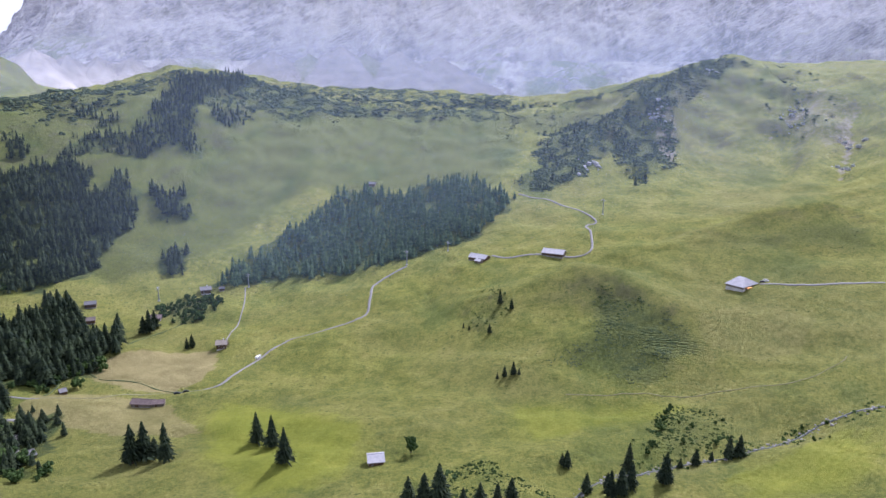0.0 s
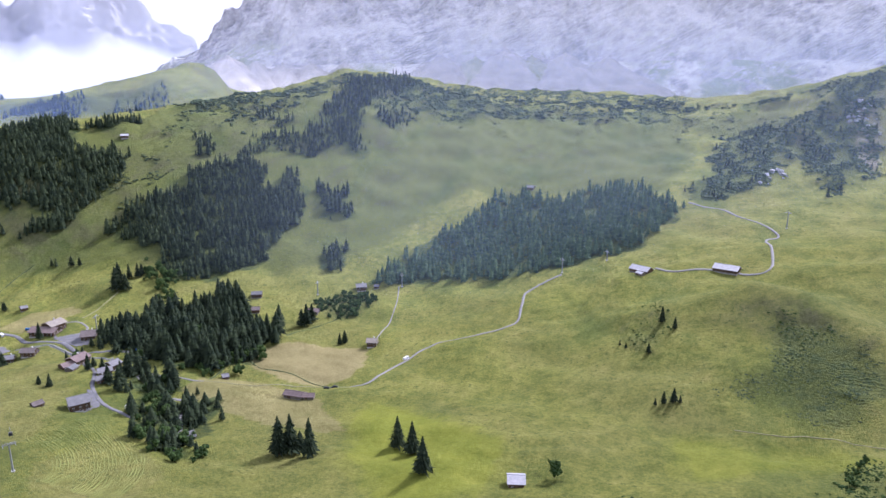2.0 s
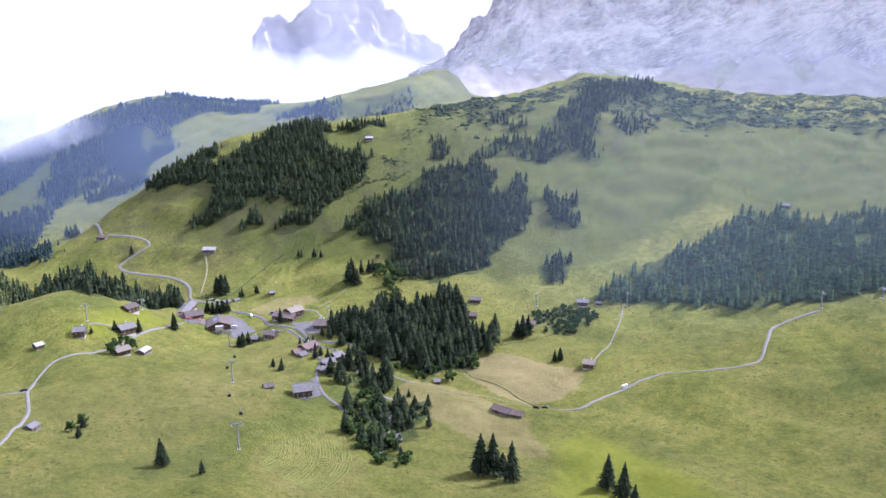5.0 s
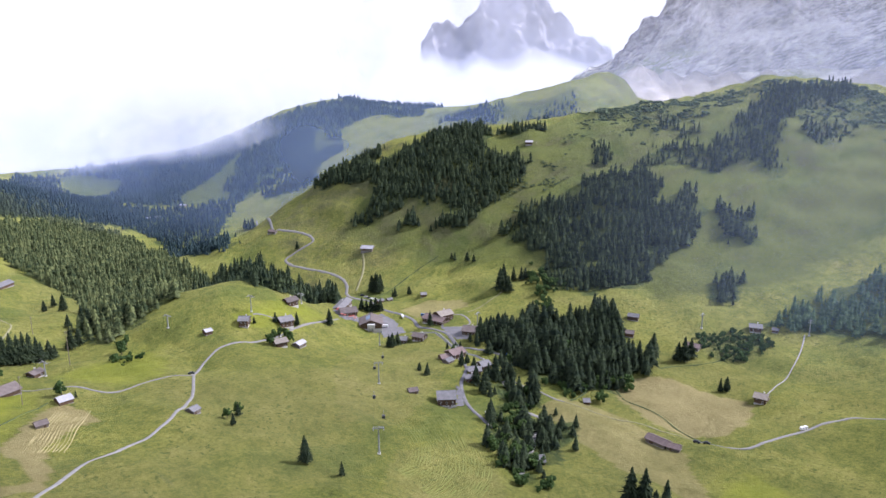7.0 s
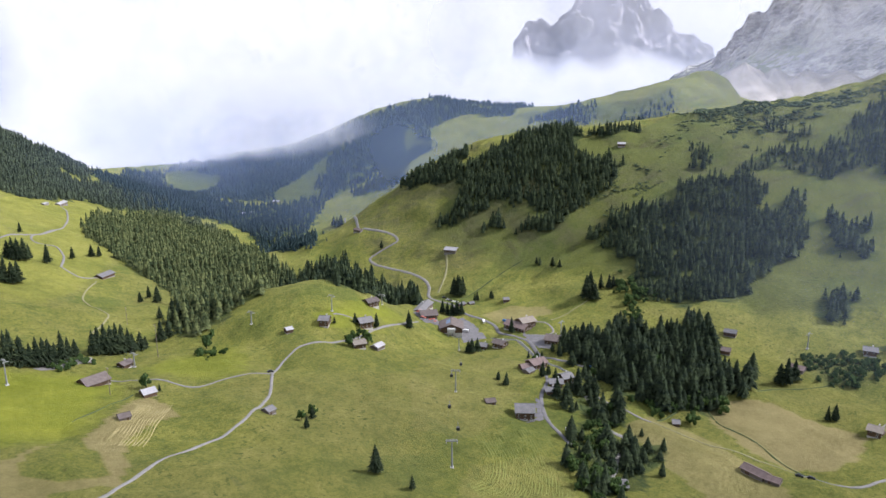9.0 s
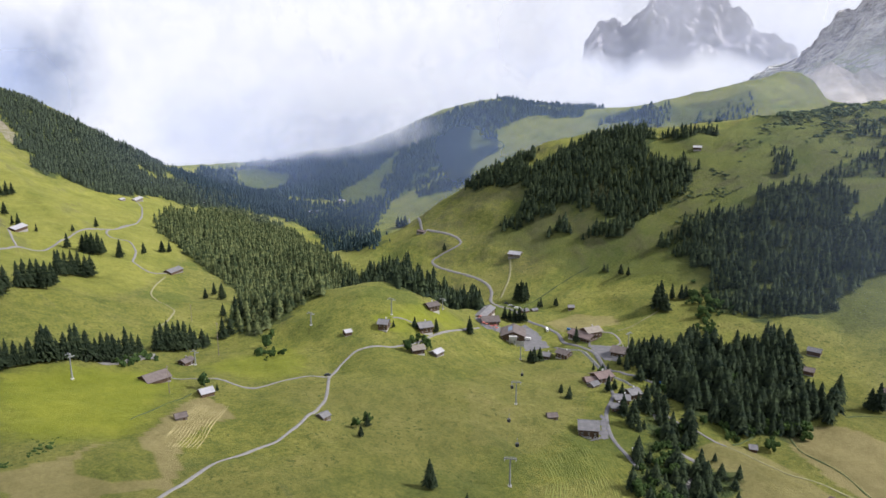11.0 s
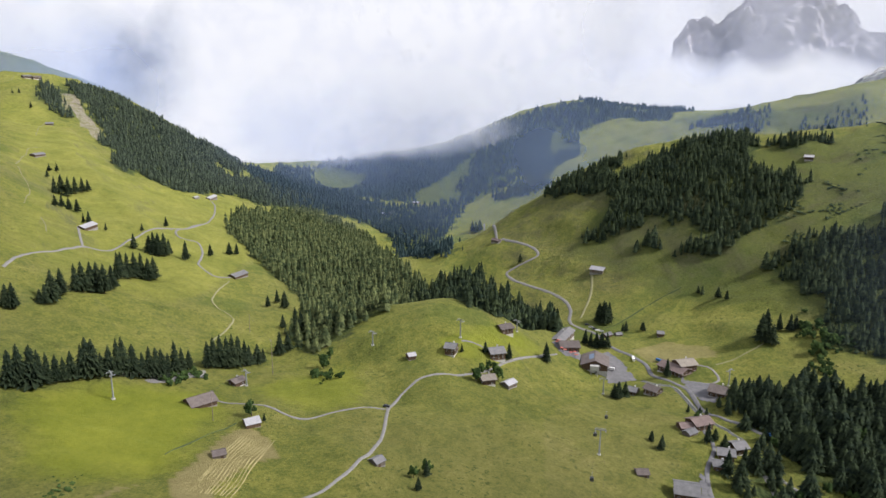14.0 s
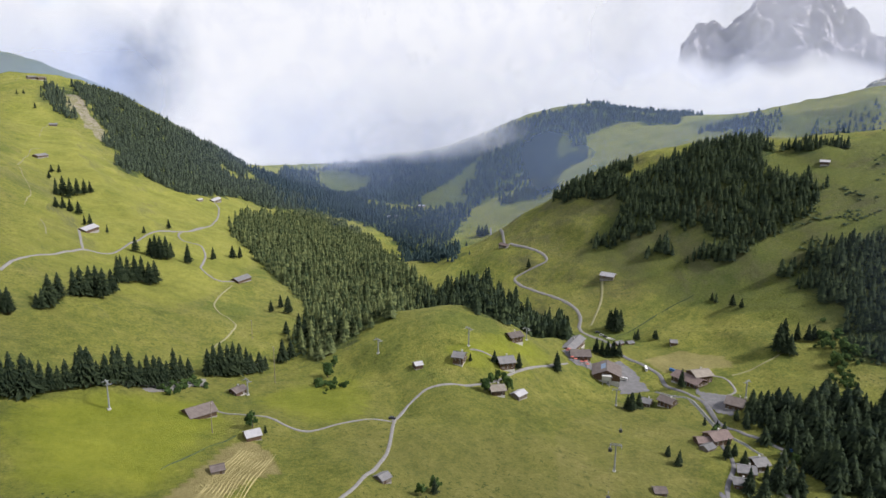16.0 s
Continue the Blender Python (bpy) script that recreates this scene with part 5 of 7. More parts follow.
woods("leafy_thicket", [[(-377, 494), (-329, 479), (-287, 451), (-267, 478), (-268, 511), (-286, 494), (-320, 482), (-374, 506)], [(-468, 637), (-419, 618), (-407, 579), (-432, 593)]], 6.0, 8.5, LEAVES, "light green alders among the spruces", 45, keep=0.6, kind_mesh="leafy", category="thicket")
woods("leafy_thicket", [STREAM_BANK_A, STREAM_BANK_B], 7.0, 4.0, LEAVES, "green willow bushes along the stream", 46, keep=0.5, kind_mesh="leafy", category="thicket")

woods("mountain_shrub", [[(-603, 877), (-850, 1380), (-779, 1489), (-478, 1112), (-447, 1063), (-464, 1016), (-439, 936), (-499, 885), (-554, 837), (-589, 833)], [(-315, 1142), (-152, 1137), (-189, 1037), (-257, 1045), (-304, 1066)], [(90, 1195), (153, 1244), (199, 1167), (217, 1063), (166, 1004), (107, 981), (90, 1073)], [(479, 1116), (604, 1208), (570, 1031), (504, 956), (458, 949), (461, 1020)]], 8.0, 3.6, DWARF_PINE, "dark patches of alpine shrubs on the ridge flank", 48, keep=0.8, clear=0.1, kind_mesh="shrub", category="shrubs")
woods("mountain_shrub", [[(126, 384), (147, 395), (171, 376), (172, 356), (141, 341), (116, 337)], [(-3, 303), (6, 322), (21, 331), (34, 316), (50, 306), (55, 287), (0, 289)]], 2.6, 1.3, LEAVES, "low green shrubs along the stream bank", 49, keep=0.75, clear=-0.5, kind_mesh="scrub", category="shrubs")

woods("mountain_shrub", [[(-620, 986), (-548, 1049), (-480, 1085), (-442, 1124), (-355, 1221), (257, 1178), (250, 1144), (83, 1240), (-182, 1224), (-329, 1162), (-446, 1043), (-520, 992), (-579, 918)]], 5.5, 5.5, DWARF_PINE, "dark fringe of dwarf pines on the skyline", 50, keep=0.8, clear=-0.5, kind_mesh="shrub", category="shrubs")
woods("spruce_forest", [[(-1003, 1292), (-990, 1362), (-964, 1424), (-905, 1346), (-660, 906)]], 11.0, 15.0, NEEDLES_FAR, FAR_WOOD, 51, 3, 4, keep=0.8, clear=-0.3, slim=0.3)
RIDGE_SCRUB = [(-359, 1179), (-310, 1212), (-226, 1276), (-138, 1337), (-53, 1335), (26, 1291), (78, 1328), (133, 1302), (91, 1131), (70, 1116), (27, 1146), (-27, 1168), (-102, 1175), (-164, 1134), (-189, 1087), (-252, 1065), (-301, 1080)]
woods("mountain_shrub", [RIDGE_SCRUB, SHRUB_SLOPE], 5.0, 3.0, DWARF_PINE, "dense low dwarf pine scrub under the ridge", 58, keep=0.9, clear=-0.45, kind_mesh="scrub", category="shrubs")
woods("mountain_shrub", [ROUGH_EAST], 5.0, 3.4, DWARF_PINE, "dark low shrubs on the steep meadow", 52, keep=0.7, clear=0.1, kind_mesh="shrub", category="shrubs")
woods("spruce_forest", [RIDGE_WOOD], 6.0, 16.0, NEEDLES, "dark spruce wood on the shoulder of the slope", 54, 5, 5)
woods("mountain_shrub", [[(118, 528), (133, 527), (153, 501), (153, 484), (130, 493), (116, 508)], [(96, 330), (129, 339), (159, 338), (196, 354), (225, 361), (256, 368), (250, 359), (220, 353), (189, 339), (164, 330), (124, 324), (95, 315)]], 2.8, 1.5, LEAVES, "low dark green shrubs on the bank and the knoll", 55, keep=0.6, clear=-0.2, kind_mesh="shrub", category="shrubs")
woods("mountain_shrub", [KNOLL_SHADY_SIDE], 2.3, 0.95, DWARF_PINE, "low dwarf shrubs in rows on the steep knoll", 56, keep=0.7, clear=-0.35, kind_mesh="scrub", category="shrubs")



# ---- mountains ----
def wall_of_rock(name, crest_line, depth, mat, label, seed, rows=190, cols=620, rough=1.0, fold_size=330.0):
    """A mountain face along a line of (x, y, foot, top): folded, broken rock over an apron of scree, with the far side behind it."""
    line = np.array(crest_line, float)
    s = np.concatenate([[0], np.cumsum(np.hypot(*np.diff(line[:, :2], axis=0).T))])
    at = np.linspace(0, s[-1], cols)
    base = np.stack([np.interp(at, s, line[:, k]) for k in range(4)], 1)
    way = np.gradient(base[:, :2], axis=0)
    way /= np.linalg.norm(way, axis=1)[:, None]
    back = np.stack([-way[:, 1], way[:, 0]], 1)
    pts = np.zeros((rows, cols, 3))
    for j, t in enumerate(np.linspace(0, 1.3, rows)):
        apron, face = min(t / 0.28, 1.0), min(max((t - 0.22) / 0.78, 0.0), 1.0)
        rise = 0.22 * apron**1.5 + 0.78 * face**0.9 if t <= 1 else 1.0 - (t - 1) * 1.1
        pts[j, :, :2] = base[:, :2] + back * (t * depth)
        pts[j, :, 2] = base[:, 2] + (base[:, 3] - base[:, 2]) * rise
        force = rough * (0.18 + 0.82 * min(face * 2.5, 1.0))
        for i in range(cols):
            p = Vector(pts[j, i])
            q = Vector((p.x, p.y, p.z * 0.6)) / fold_size + Vector((seed, seed * 0.3, 0))
            big = noise.ridged_multi_fractal(q, 0.9, 2.1, 7, 1.0, 2.0) - 1.1
            small = noise.fractal(p / 60.0 + Vector((0, seed, 0)), 0.8, 2.1, 5)
            fold = math.sin((p.z + 0.4 * at[i] + 60 * noise.noise(q * 1.3)) / 17.0)
            rib = noise.ridged_multi_fractal(Vector((at[i] / 120.0 + 0.5 * q.z, p.z / 420.0, seed)), 0.8, 2.2, 5, 1.0, 2.0) - 1.0
            d = force * (85 * big + 26 * small + 30 * rib + 6 * fold)
            pts[j, i, 0] -= back[i, 0] * d
            pts[j, i, 1] -= back[i, 1] * d
            pts[j, i, 2] += 0.35 * d
    me = mesh_of(name, pts.reshape(-1, 3), sheet_faces(rows, cols), mat, smooth=False)
    return tagged(new(name, me), label, "mountain", kind="structure")


wall_of_rock(
    "mountain_wall",
    [(-1420, 1990, 150, 190), (-1330, 2060, 160, 300), (-1230, 2110, 170, 470), (-1100, 2170, 170, 660), (-900, 2260, 170, 800), (-600, 2370, 160, 880), (0, 2480, 150, 960), (700, 2440, 150, 960), (1400, 2200, 150, 900), (2000, 1800, 150, 850)],
    480, LIMESTONE, "pale grey limestone mountain wall with scree at its foot", 3)
wall_of_rock(
    "mountain_peak",
    [(-2940, 2650, 200, 230), (-2890, 2700, 200, 470), (-2840, 2755, 200, 590), (-2800, 2795, 200, 610), (-2750, 2845, 200, 570), (-2700, 2893, 200, 640), (-2630, 2960, 200, 740), (-2503, 3070, 200, 820), (-2400, 3150, 200, 740), (-2340, 3200, 200, 640), (-2281, 3240, 200, 560), (-2200, 3300, 200, 510), (-2130, 3350, 200, 460), (-2080, 3380, 200, 260)],
    330, PEAK_ROCK, "grey rock peak above a bank of clouds", 9, 190, 420, 0.7, 130.0)


def talus(name, x, y, z, reach, slope, mat, label, seed):
    """A cone of broken rock under a gully of the face, furrowed down its slope."""
    ring, spokes = 40, 96
    pts = []
    for r in np.linspace(0.0, 1.0, ring):
        for a in np.linspace(0.0, math.tau, spokes):
            far = r * reach * (1 + 0.10 * noise.noise(Vector((math.cos(a) * 1.5, math.sin(a) * 1.5, seed))))
            px, py = x + far * math.cos(a), y + far * math.sin(a)
            furrow = 4.5 * noise.fractal(Vector((math.cos(a) * 5, math.sin(a) * 5, seed + r * 0.8)), 0.8, 2.1, 5) * min(1.0, r * 4)
            pts.append((px, py, z - slope * far * (1 - 0.18 * r) + furrow + 5.0 * noise.fractal(Vector((px, py, seed)) / 38.0, 0.8, 2.1, 4)))
    me = mesh_of(name, np.array(pts), sheet_faces(ring, spokes), mat)
    tagged(new(name, me), label, "scree", kind="structure")


for k, (x, y, z, reach, mat) in enumerate([
    (-1256, 2190, 296, 300, SCREE_PALE), (-1175, 2225, 276, 260, SCREE_PALE), (-1095, 2265, 272, 260, SCREE_PALE), (-1010, 2300, 272, 260, SCREE_PALE), (-900, 2345, 272, 250, SCREE_PALE),
    (-585, 2450, 300, 270, SCREE_PALE), (-470, 2480, 292, 270, SCREE_GREEN), (-365, 2520, 322, 280, SCREE_PALE), (-275, 2510, 296, 260, SCREE_GREEN), (-160, 2520, 305, 260, SCREE_PALE), (-20, 2530, 290, 260, SCREE_PALE)]):
    talus("scree_slope", x, y, z, reach, 0.62, mat, "half-overgrown scree cone under the rock face" if mat is SCREE_GREEN else "pale scree cone under the rock face", 3.7 + k)


# ---- making things ----
def part(name, bm, mat, parent, label=""):
    me = bpy.data.meshes.new(name)
    bm.to_mesh(me)
    bm.free()
    me.materials.append(mat)
    ob = new(name, me)
    ob.parent = parent
    if label:
        ob["label"] = label
    return ob


def thing(name, x, y, z, yaw, label, category, group=""):
    e = new(name)
    e.matrix_basis = pose(x, y, z, 0, 0, yaw)
    return tagged(e, label, category, group)


def block(bm, x, y, z, sx, sy, sz, bevel=0.0):
    """A box about (x, y) that stands on z."""
    made = bmesh.ops.create_cube(bm, size=1.0, matrix=Matrix.Translation((x, y, z + sz / 2)) @ Matrix.Diagonal((sx, sy, sz, 1)))
    if bevel:
        edges = {e for v in made["verts"] for e in v.link_edges}
        bmesh.ops.bevel(bm, geom=list(edges), offset=bevel, segments=2, affect="EDGES", profile=0.5)
    return bm


def boxed(*args, **kw):
    return block(bmesh.new(), *args, **kw)


def tube(bm, a, b, r0, r1=None, n=8):
    """A straight, tapered bar from a to b."""
    a, b = Vector(a), Vector(b)
    d = b - a
    m = Matrix.Translation((a + b) / 2) @ d.to_track_quat("Z", "Y").to_matrix().to_4x4()
    bmesh.ops.create_cone(bm, cap_ends=True, segments=n, radius1=r0, radius2=r0 if r1 is None else r1, depth=d.length, matrix=m)
    return bm


def gabled(length, width, low, eave, ridge):
    """Walls under a saddle roof whose ridge runs along x."""
    bm = bmesh.new()
    l, w = length / 2, width / 2
    v = [bm.verts.new(p) for p in ((-l, -w, low), (l, -w, low), (l, w, low), (-l, w, low), (-l, -w, eave), (l, -w, eave), (l, w, eave), (-l, w, eave), (-l, 0, ridge), (l, 0, ridge))]
    for f in ((0, 1, 5, 4), (2, 3, 7, 6), (0, 4, 8, 7, 3), (1, 2, 6, 9, 5), (3, 2, 1, 0), (4, 5, 9, 8), (6, 7, 8, 9)):
        bm.faces.new([v[i] for i in f])
    return bm


def saddle(length, width, eave, ridge, over, thick=0.28):
    """Two roof slabs that meet at the ridge, with eaves."""
    bm = bmesh.new()
    l, w = length / 2 + over, width / 2
    fall = (ridge - eave) / w
    edge = w + over
    z = ridge - fall * edge
    for side in (-1, 1):
        c = [(-l, 0, ridge), (l, 0, ridge), (l, side * edge, z), (-l, side * edge, z)]
        lower = [bm.verts.new(p) for p in c]
        upper = [bm.verts.new((p[0], p[1], p[2] + thick)) for p in c]
        for f in ([0, 1, 2, 3],):
            bm.faces.new([upper[i] for i in f])
            bm.faces.new([lower[i] for i in reversed(f)])
        for i in range(4):
            j = (i + 1) % 4
            bm.faces.new([lower[i], lower[j], upper[j], upper[i]])
    bmesh.ops.recalc_face_normals(bm, faces=bm.faces)
    return bm


def hipped(length, width, eave, ridge, over, run):
    """A hipped roof with a short ridge."""
    bm = bmesh.new()
    l, w = length / 2 + over, width / 2 + over
    v = [bm.verts.new(p) for p in ((-l, -w, eave), (l, -w, eave), (l, w, eave), (-l, w, eave), (-run, 0, ridge), (run, 0, ridge), (-l, -w, eave - 0.25), (l, -w, eave - 0.25), (l, w, eave - 0.25), (-l, w, eave - 0.25))]
    for f in ((0, 1, 5, 4), (1, 2, 5), (2, 3, 4, 5), (3, 0, 4), (6, 7, 1, 0), (7, 8, 2, 1), (8, 9, 3, 2), (9, 6, 0, 3), (9, 8, 7, 6)):
        bm.faces.new([v[i] for i in f])
    return bm


def add_window(parent, x, y, z, w, h, face):
    """A window set proud of a wall; face: the way it looks, in degrees."""
    m = pose(x, y, z, 0, 0, face)
    bm = bmesh.new()
    for bx, bz, sx, sz in ((0, -0.06, w + 0.24, 0.12), (0, h, w + 0.24, 0.12), (-w / 2 - 0.06, 0, 0.12, h), (w / 2 + 0.06, 0, 0.12, h), (0, 0, 0.07, h)):
        block(bm, bx, -0.05, bz, sx, 0.12, sz)
    bm.transform(m)
    frame_ob = part("window", bm, PLASTER, parent, "white-framed window")
    bm = boxed(0, -0.02, 0, w, 0.06, h)
    bm.transform(m)
    part("pane", bm, GLASS, frame_ob)


def house(kind, x, y, yaw, length, width, height, roof, rng):
    """A timber building: kind is shed, barn, chalet, lodge, hut or bigbarn."""
    c, s = math.cos(radians(yaw)), math.sin(radians(yaw))
    corners = [(x + c * a - s * b, y + s * a + c * b) for a in (-length / 2, length / 2) for b in (-width / 2, width / 2)]
    hs = [float(lie(px, py)) for px, py in corners]
    base, low = sum(hs) / 4, min(hs)
    z = low - 0.3
    lift = base - z
    ridge = height + lift
    eave = ridge - width / 2 * (0.40 if kind in ("chalet", "lodge") else 0.46)
    eave = max(eave, lift + 1.5)
    stone = lift * 0.7 + (0.5 if kind in ("chalet", "lodge") else 1.6 if kind == "bigbarn" else 0.3)
    stone = min(stone, eave - 0.6)
    words = {"shed": "small timber hay shed with a %s", "barn": "long low alpine barn with a %s", "chalet": "dark timber chalet on a white base with a %s",
             "lodge": "large timber lodge with a %s", "hut": "small timber hut with a %s in the meadow", "bigbarn": "tall timber barn on a white base with a %s"}[kind] % ROOF_WORDS[roof]
    name = {"shed": "hay_shed", "barn": "barn", "chalet": "chalet", "lodge": "mountain_lodge", "hut": "meadow_hut", "bigbarn": "tall_barn"}[kind]
    cat = {"shed": "shed", "barn": "barn", "chalet": "house", "lodge": "house", "hut": "hut", "bigbarn": "barn"}[kind]
    e = thing(name, x, y, z, yaw, words, cat, "alpine buildings")
    wood = TIMBER_GREY if kind in ("shed", "barn") and rng.random() < 0.5 else TIMBER
    part("foundation", boxed(0, 0, 0, length + 0.06, width + 0.06, stone), PLASTER if kind in ("chalet", "lodge", "bigbarn") else STONE, e, "white plastered base" if kind in ("chalet", "lodge", "bigbarn") else "stone base")
    part("wall", gabled(length, width, stone - 0.1, eave, ridge), wood, e, "dark timber walls")
    over = 0.5 if kind == "shed" else 1.1 if kind in ("chalet", "lodge") else 0.8
    part("roof", saddle(length, width, eave, ridge, over), ROOFS[roof], e, ROOF_WORDS[roof])
    part("ridge_cap", boxed(0, 0, ridge + 0.16, length + 2 * over + 0.1, 0.4, 0.2), ROOFS[roof], e)
    side = -1 if rng.random() < 0.5 else 1
    part("door", boxed(side * length * 0.2, -width / 2 - 0.05, lift, 1.2 if kind != "barn" else 2.6, 0.14, min(2.05, eave - lift - 0.2)), TIMBER, e, "plank door")
    if kind in ("chalet", "lodge", "hut", "bigbarn"):
        rows = [lift + 0.5] if kind == "hut" else [lift + 0.45, lift + 2.6] if eave - lift > 3.9 else [lift + 0.45]
        n = max(2, int(length / 3.2))
        for zz in rows:
            if zz + 1.1 > eave:
                continue
            for k in range(n):
                px = (k + 0.5) / n * length - length / 2
                if abs(px - side * length * 0.2) > 1.2 or zz > lift + 1:
                    add_window(e, px, -width / 2 - 0.02, zz, 0.95, 1.05, 0)
                add_window(e, px, width / 2 + 0.02, zz, 0.95, 1.05, 180)
            m = max(2, int(width / 3.4))
            for k in range(m):
                py = (k + 0.5) / m * width - width / 2
                add_window(e, length / 2 + 0.02, py, zz, 0.95, 1.05, 90)
                add_window(e, -length / 2 - 0.02, py, zz, 0.95, 1.05, -90)
    if kind in ("chalet", "lodge"):
        part("chimney", block(boxed(length * 0.18, width * 0.16, ridge - 1.2, 0.8, 0.8, 2.1), length * 0.18, width * 0.16, ridge + 0.9, 1.05, 1.05, 0.16), PLASTER, e, "plastered chimney")
        if eave - lift > 3.4:
            bm = boxed(length / 2 + 0.65, 0, lift + 2.25, 1.3, width * 0.86, 0.14)
            part("balcony", bm, TIMBER, e, "timber balcony")
            bm = boxed(length / 2 + 1.25, 0, lift + 2.39, 0.08, width * 0.86, 0.95)
            part("railing", bm, TIMBER_GREY, e)
    return e


def hip_barn(x, y, yaw, length, width, height, roof):
    z = min(float(lie(x + a, y + b)) for a in (-9, 9) for b in (-9, 9)) - 0.3
    e = thing("hipped_barn", x, y, z, yaw, "large alpine barn under a broad pale hipped roof", "barn")
    up = float(lie(x, y)) - z
    part("foundation", boxed(0, 0, 0, length, width, up + 0.7), PLASTER, e, "white plastered base")
    part("wall", boxed(0, 0, up + 0.6, length - 0.1, width - 0.1, 2.3), TIMBER_GREY, e)
    part("roof", hipped(length, width, up + 2.6, up + height, 0.9, length * 0.18), ROOFS[roof], e, "broad pale hipped roof")
    part("door", boxed(length / 2, width * 0.2, up, 0.16, 3.0, 2.6), TIMBER, e, "wide plank door")
    part("awning", boxed(length / 2 + 1.4, -width * 0.22, up + 1.6, 2.8, 5.5, 0.12), ORANGE, e, "orange tarpaulin awning")
    for k in range(4):
        add_window(e, length / 2 + 0.0, -width * 0.4 + k * width * 0.15, up + 1.0, 0.9, 0.9, 90)


BARNS = [
    (-483.8, 146.1, 108, 14.8, 13, 5.5, "brown"),
    (-837.6, 221.4, 132, 20.7, 11, 5, "grey"),
    (-906.2, 77.4, 153, 25.7, 11, 5, "white"),
    (-1288.8, 248.7, 153, 34, 10, 5, "white"),
    (-1576.3, 4.4, 92, 12.8, 9, 4, "grey"),
    (-1216.4, 12, 149, 21.8, 9, 4, "grey"),
    (-678.9, 580.8, 32, 14.4, 11, 5, "white"),
    (-614, 811.8, 35, 8.7, 8, 4, "white"),
    (-206, 437.2, -4, 13.5, 7.5, 4.3, "red"),
    (-259.3, 591.6, 7, 9.6, 8, 4.5, "red"),
    (35.5, 651.1, -34, 17.6, 11, 5, "white"),
    (105.1, 635.1, -25, 19.7, 12, 5, "white"),
]
SHEDS = [
    (-443.3, 168.6, 96, 7.6, 8, 4.2, "white"),
    (-402.7, 146.5, 92, 5.7, 6, 3.2, "brown"),
    (-378.2, 217.6, 111, 5.4, 6, 3.6, "grey"),
    (-508, 289.1, 89, 5.3, 6, 4, "white"),
    (-464.6, 343.2, 111, 9, 7, 4, "white"),
    (-564.7, 505.6, 101, 8.2, 6, 3.5, "grey"),
    (-562.6, 516.8, 87, 6, 5, 3, "grey"),
    (-536.3, 542.3, 56, 5.6, 7, 4, "grey"),
    (-383.6, 425.9, 70, 10.6, 8, 4.2, "red"),
    (-376.5, 421.4, 98, 7.5, 6, 3.2, "grey"),
    (-1242.1, 220.7, 146, 13.9, 6, 3, "white"),
    (-854.1, 552.3, 13, 13.7, 7, 4, "red"),
]
CHALETS = [
    (-521.5, 172.3, 121, 7.8, 7, 4.6, "brown"),
    (-502.7, 318, 47, 6.9, 10, 7, "grey"),
    (-500.3, 352.6, 81, 10.3, 12, 7, "grey"),
    (-534.5, 379.6, 93, 10, 10, 6, "brown"),
    (-469.3, 328.9, 79, 8.6, 9, 5.5, "tan"),
    (-448.8, 456.9, 15, 9.9, 9, 6, "brown"),
    (-382.6, 434.8, 85, 12.4, 11, 7, "red"),
    (-349.7, 432.4, 78, 7.3, 9, 6, "grey"),
    (-343.5, 416, 49, 8.3, 8, 5.5, "grey"),
    (-335, 402.5, 49, 6.5, 7, 4.8, "grey"),
    (-458.9, 446.9, 31, 5.7, 8, 5, "grey"),
    (-184.5, 542.5, 10, 7.5, 9, 6, "tan"),
    (-233.9, 652.3, 24, 8.7, 9, 6, "grey"),
    (-1535, 645.8, 106, 15.6, 10, 6, "white"),
    (-1538.2, 663.8, 57, 11.7, 10, 6, "grey"),
]
LODGES = [
    (-534.7, 442, 66, 14.9, 14, 7, "brown"),
    (-563.9, 456.5, 127, 34, 10, 6, "grey"),
    (-471.1, 498.3, 9, 22.4, 13, 7, "red"),
    (-470, 506.8, 82, 14.1, 13, 9, "tan"),
    (-421.8, 493.4, 30, 10.7, 14, 6.5, "brown"),
    (-1937.2, -56.3, 113, 18, 14, 7, "grey"),
    (-1939.1, -38.8, 123, 18, 12, 7, "brown"),
]
BIGBARNS = [
    (-320.2, 363.4, 50, 11.5, 13, 8.5, "grey"),
]
HIPBARNS = [
    (238, 529.1, -53, 14.5, 20, 8, "white"),
]
HUTS = [
    (-35.7, 337, 10, 7.9, 9, 5.5, "white"),
]
MORE_SHEDS = [
    (-341.3, 352.6, 67, 6.1, 6, 3.2, "brown"),
    (-195, 437, 12, 7.5, 6.5, 3.8, "red"),
    (-219.6, 658.9, 7, 4.5, 5, 3, "grey"),
    (34.4, 640.6, -47, 6.7, 5, 3, "white"),
    (-309.9, 576.3, 22, 6.7, 8, 4.5, "brown"),
    (-323.6, 604.7, 19, 9.3, 8, 5, "grey"),
    (-269.2, 451.6, 42, 4.3, 6, 3.5, "grey"),
    (-237, 357.3, 52, 4.7, 8, 4.5, "grey"),
    (-93.9, 897.2, -10, 10.6, 9, 5, "grey"),
    (-1486.6, 406.1, 147, 34, 10, 5, "white"),
    (-1524.7, 525.1, 124, 14.9, 8, 5, "white"),
    (-1604, 754.2, 34, 16, 10, 5, "white"),
    (-1501.6, 787.6, 43, 11.1, 8, 4, "white"),
]

_rng = random.Random(5)
for _kind, _rows in (("barn", BARNS), ("shed", SHEDS + MORE_SHEDS), ("chalet", CHALETS), ("lodge", LODGES), ("bigbarn", BIGBARNS), ("hut", HUTS)):
    for _row in _rows:
        house(_kind, *_row, _rng)
for _row in HIPBARNS:
    hip_barn(*_row)


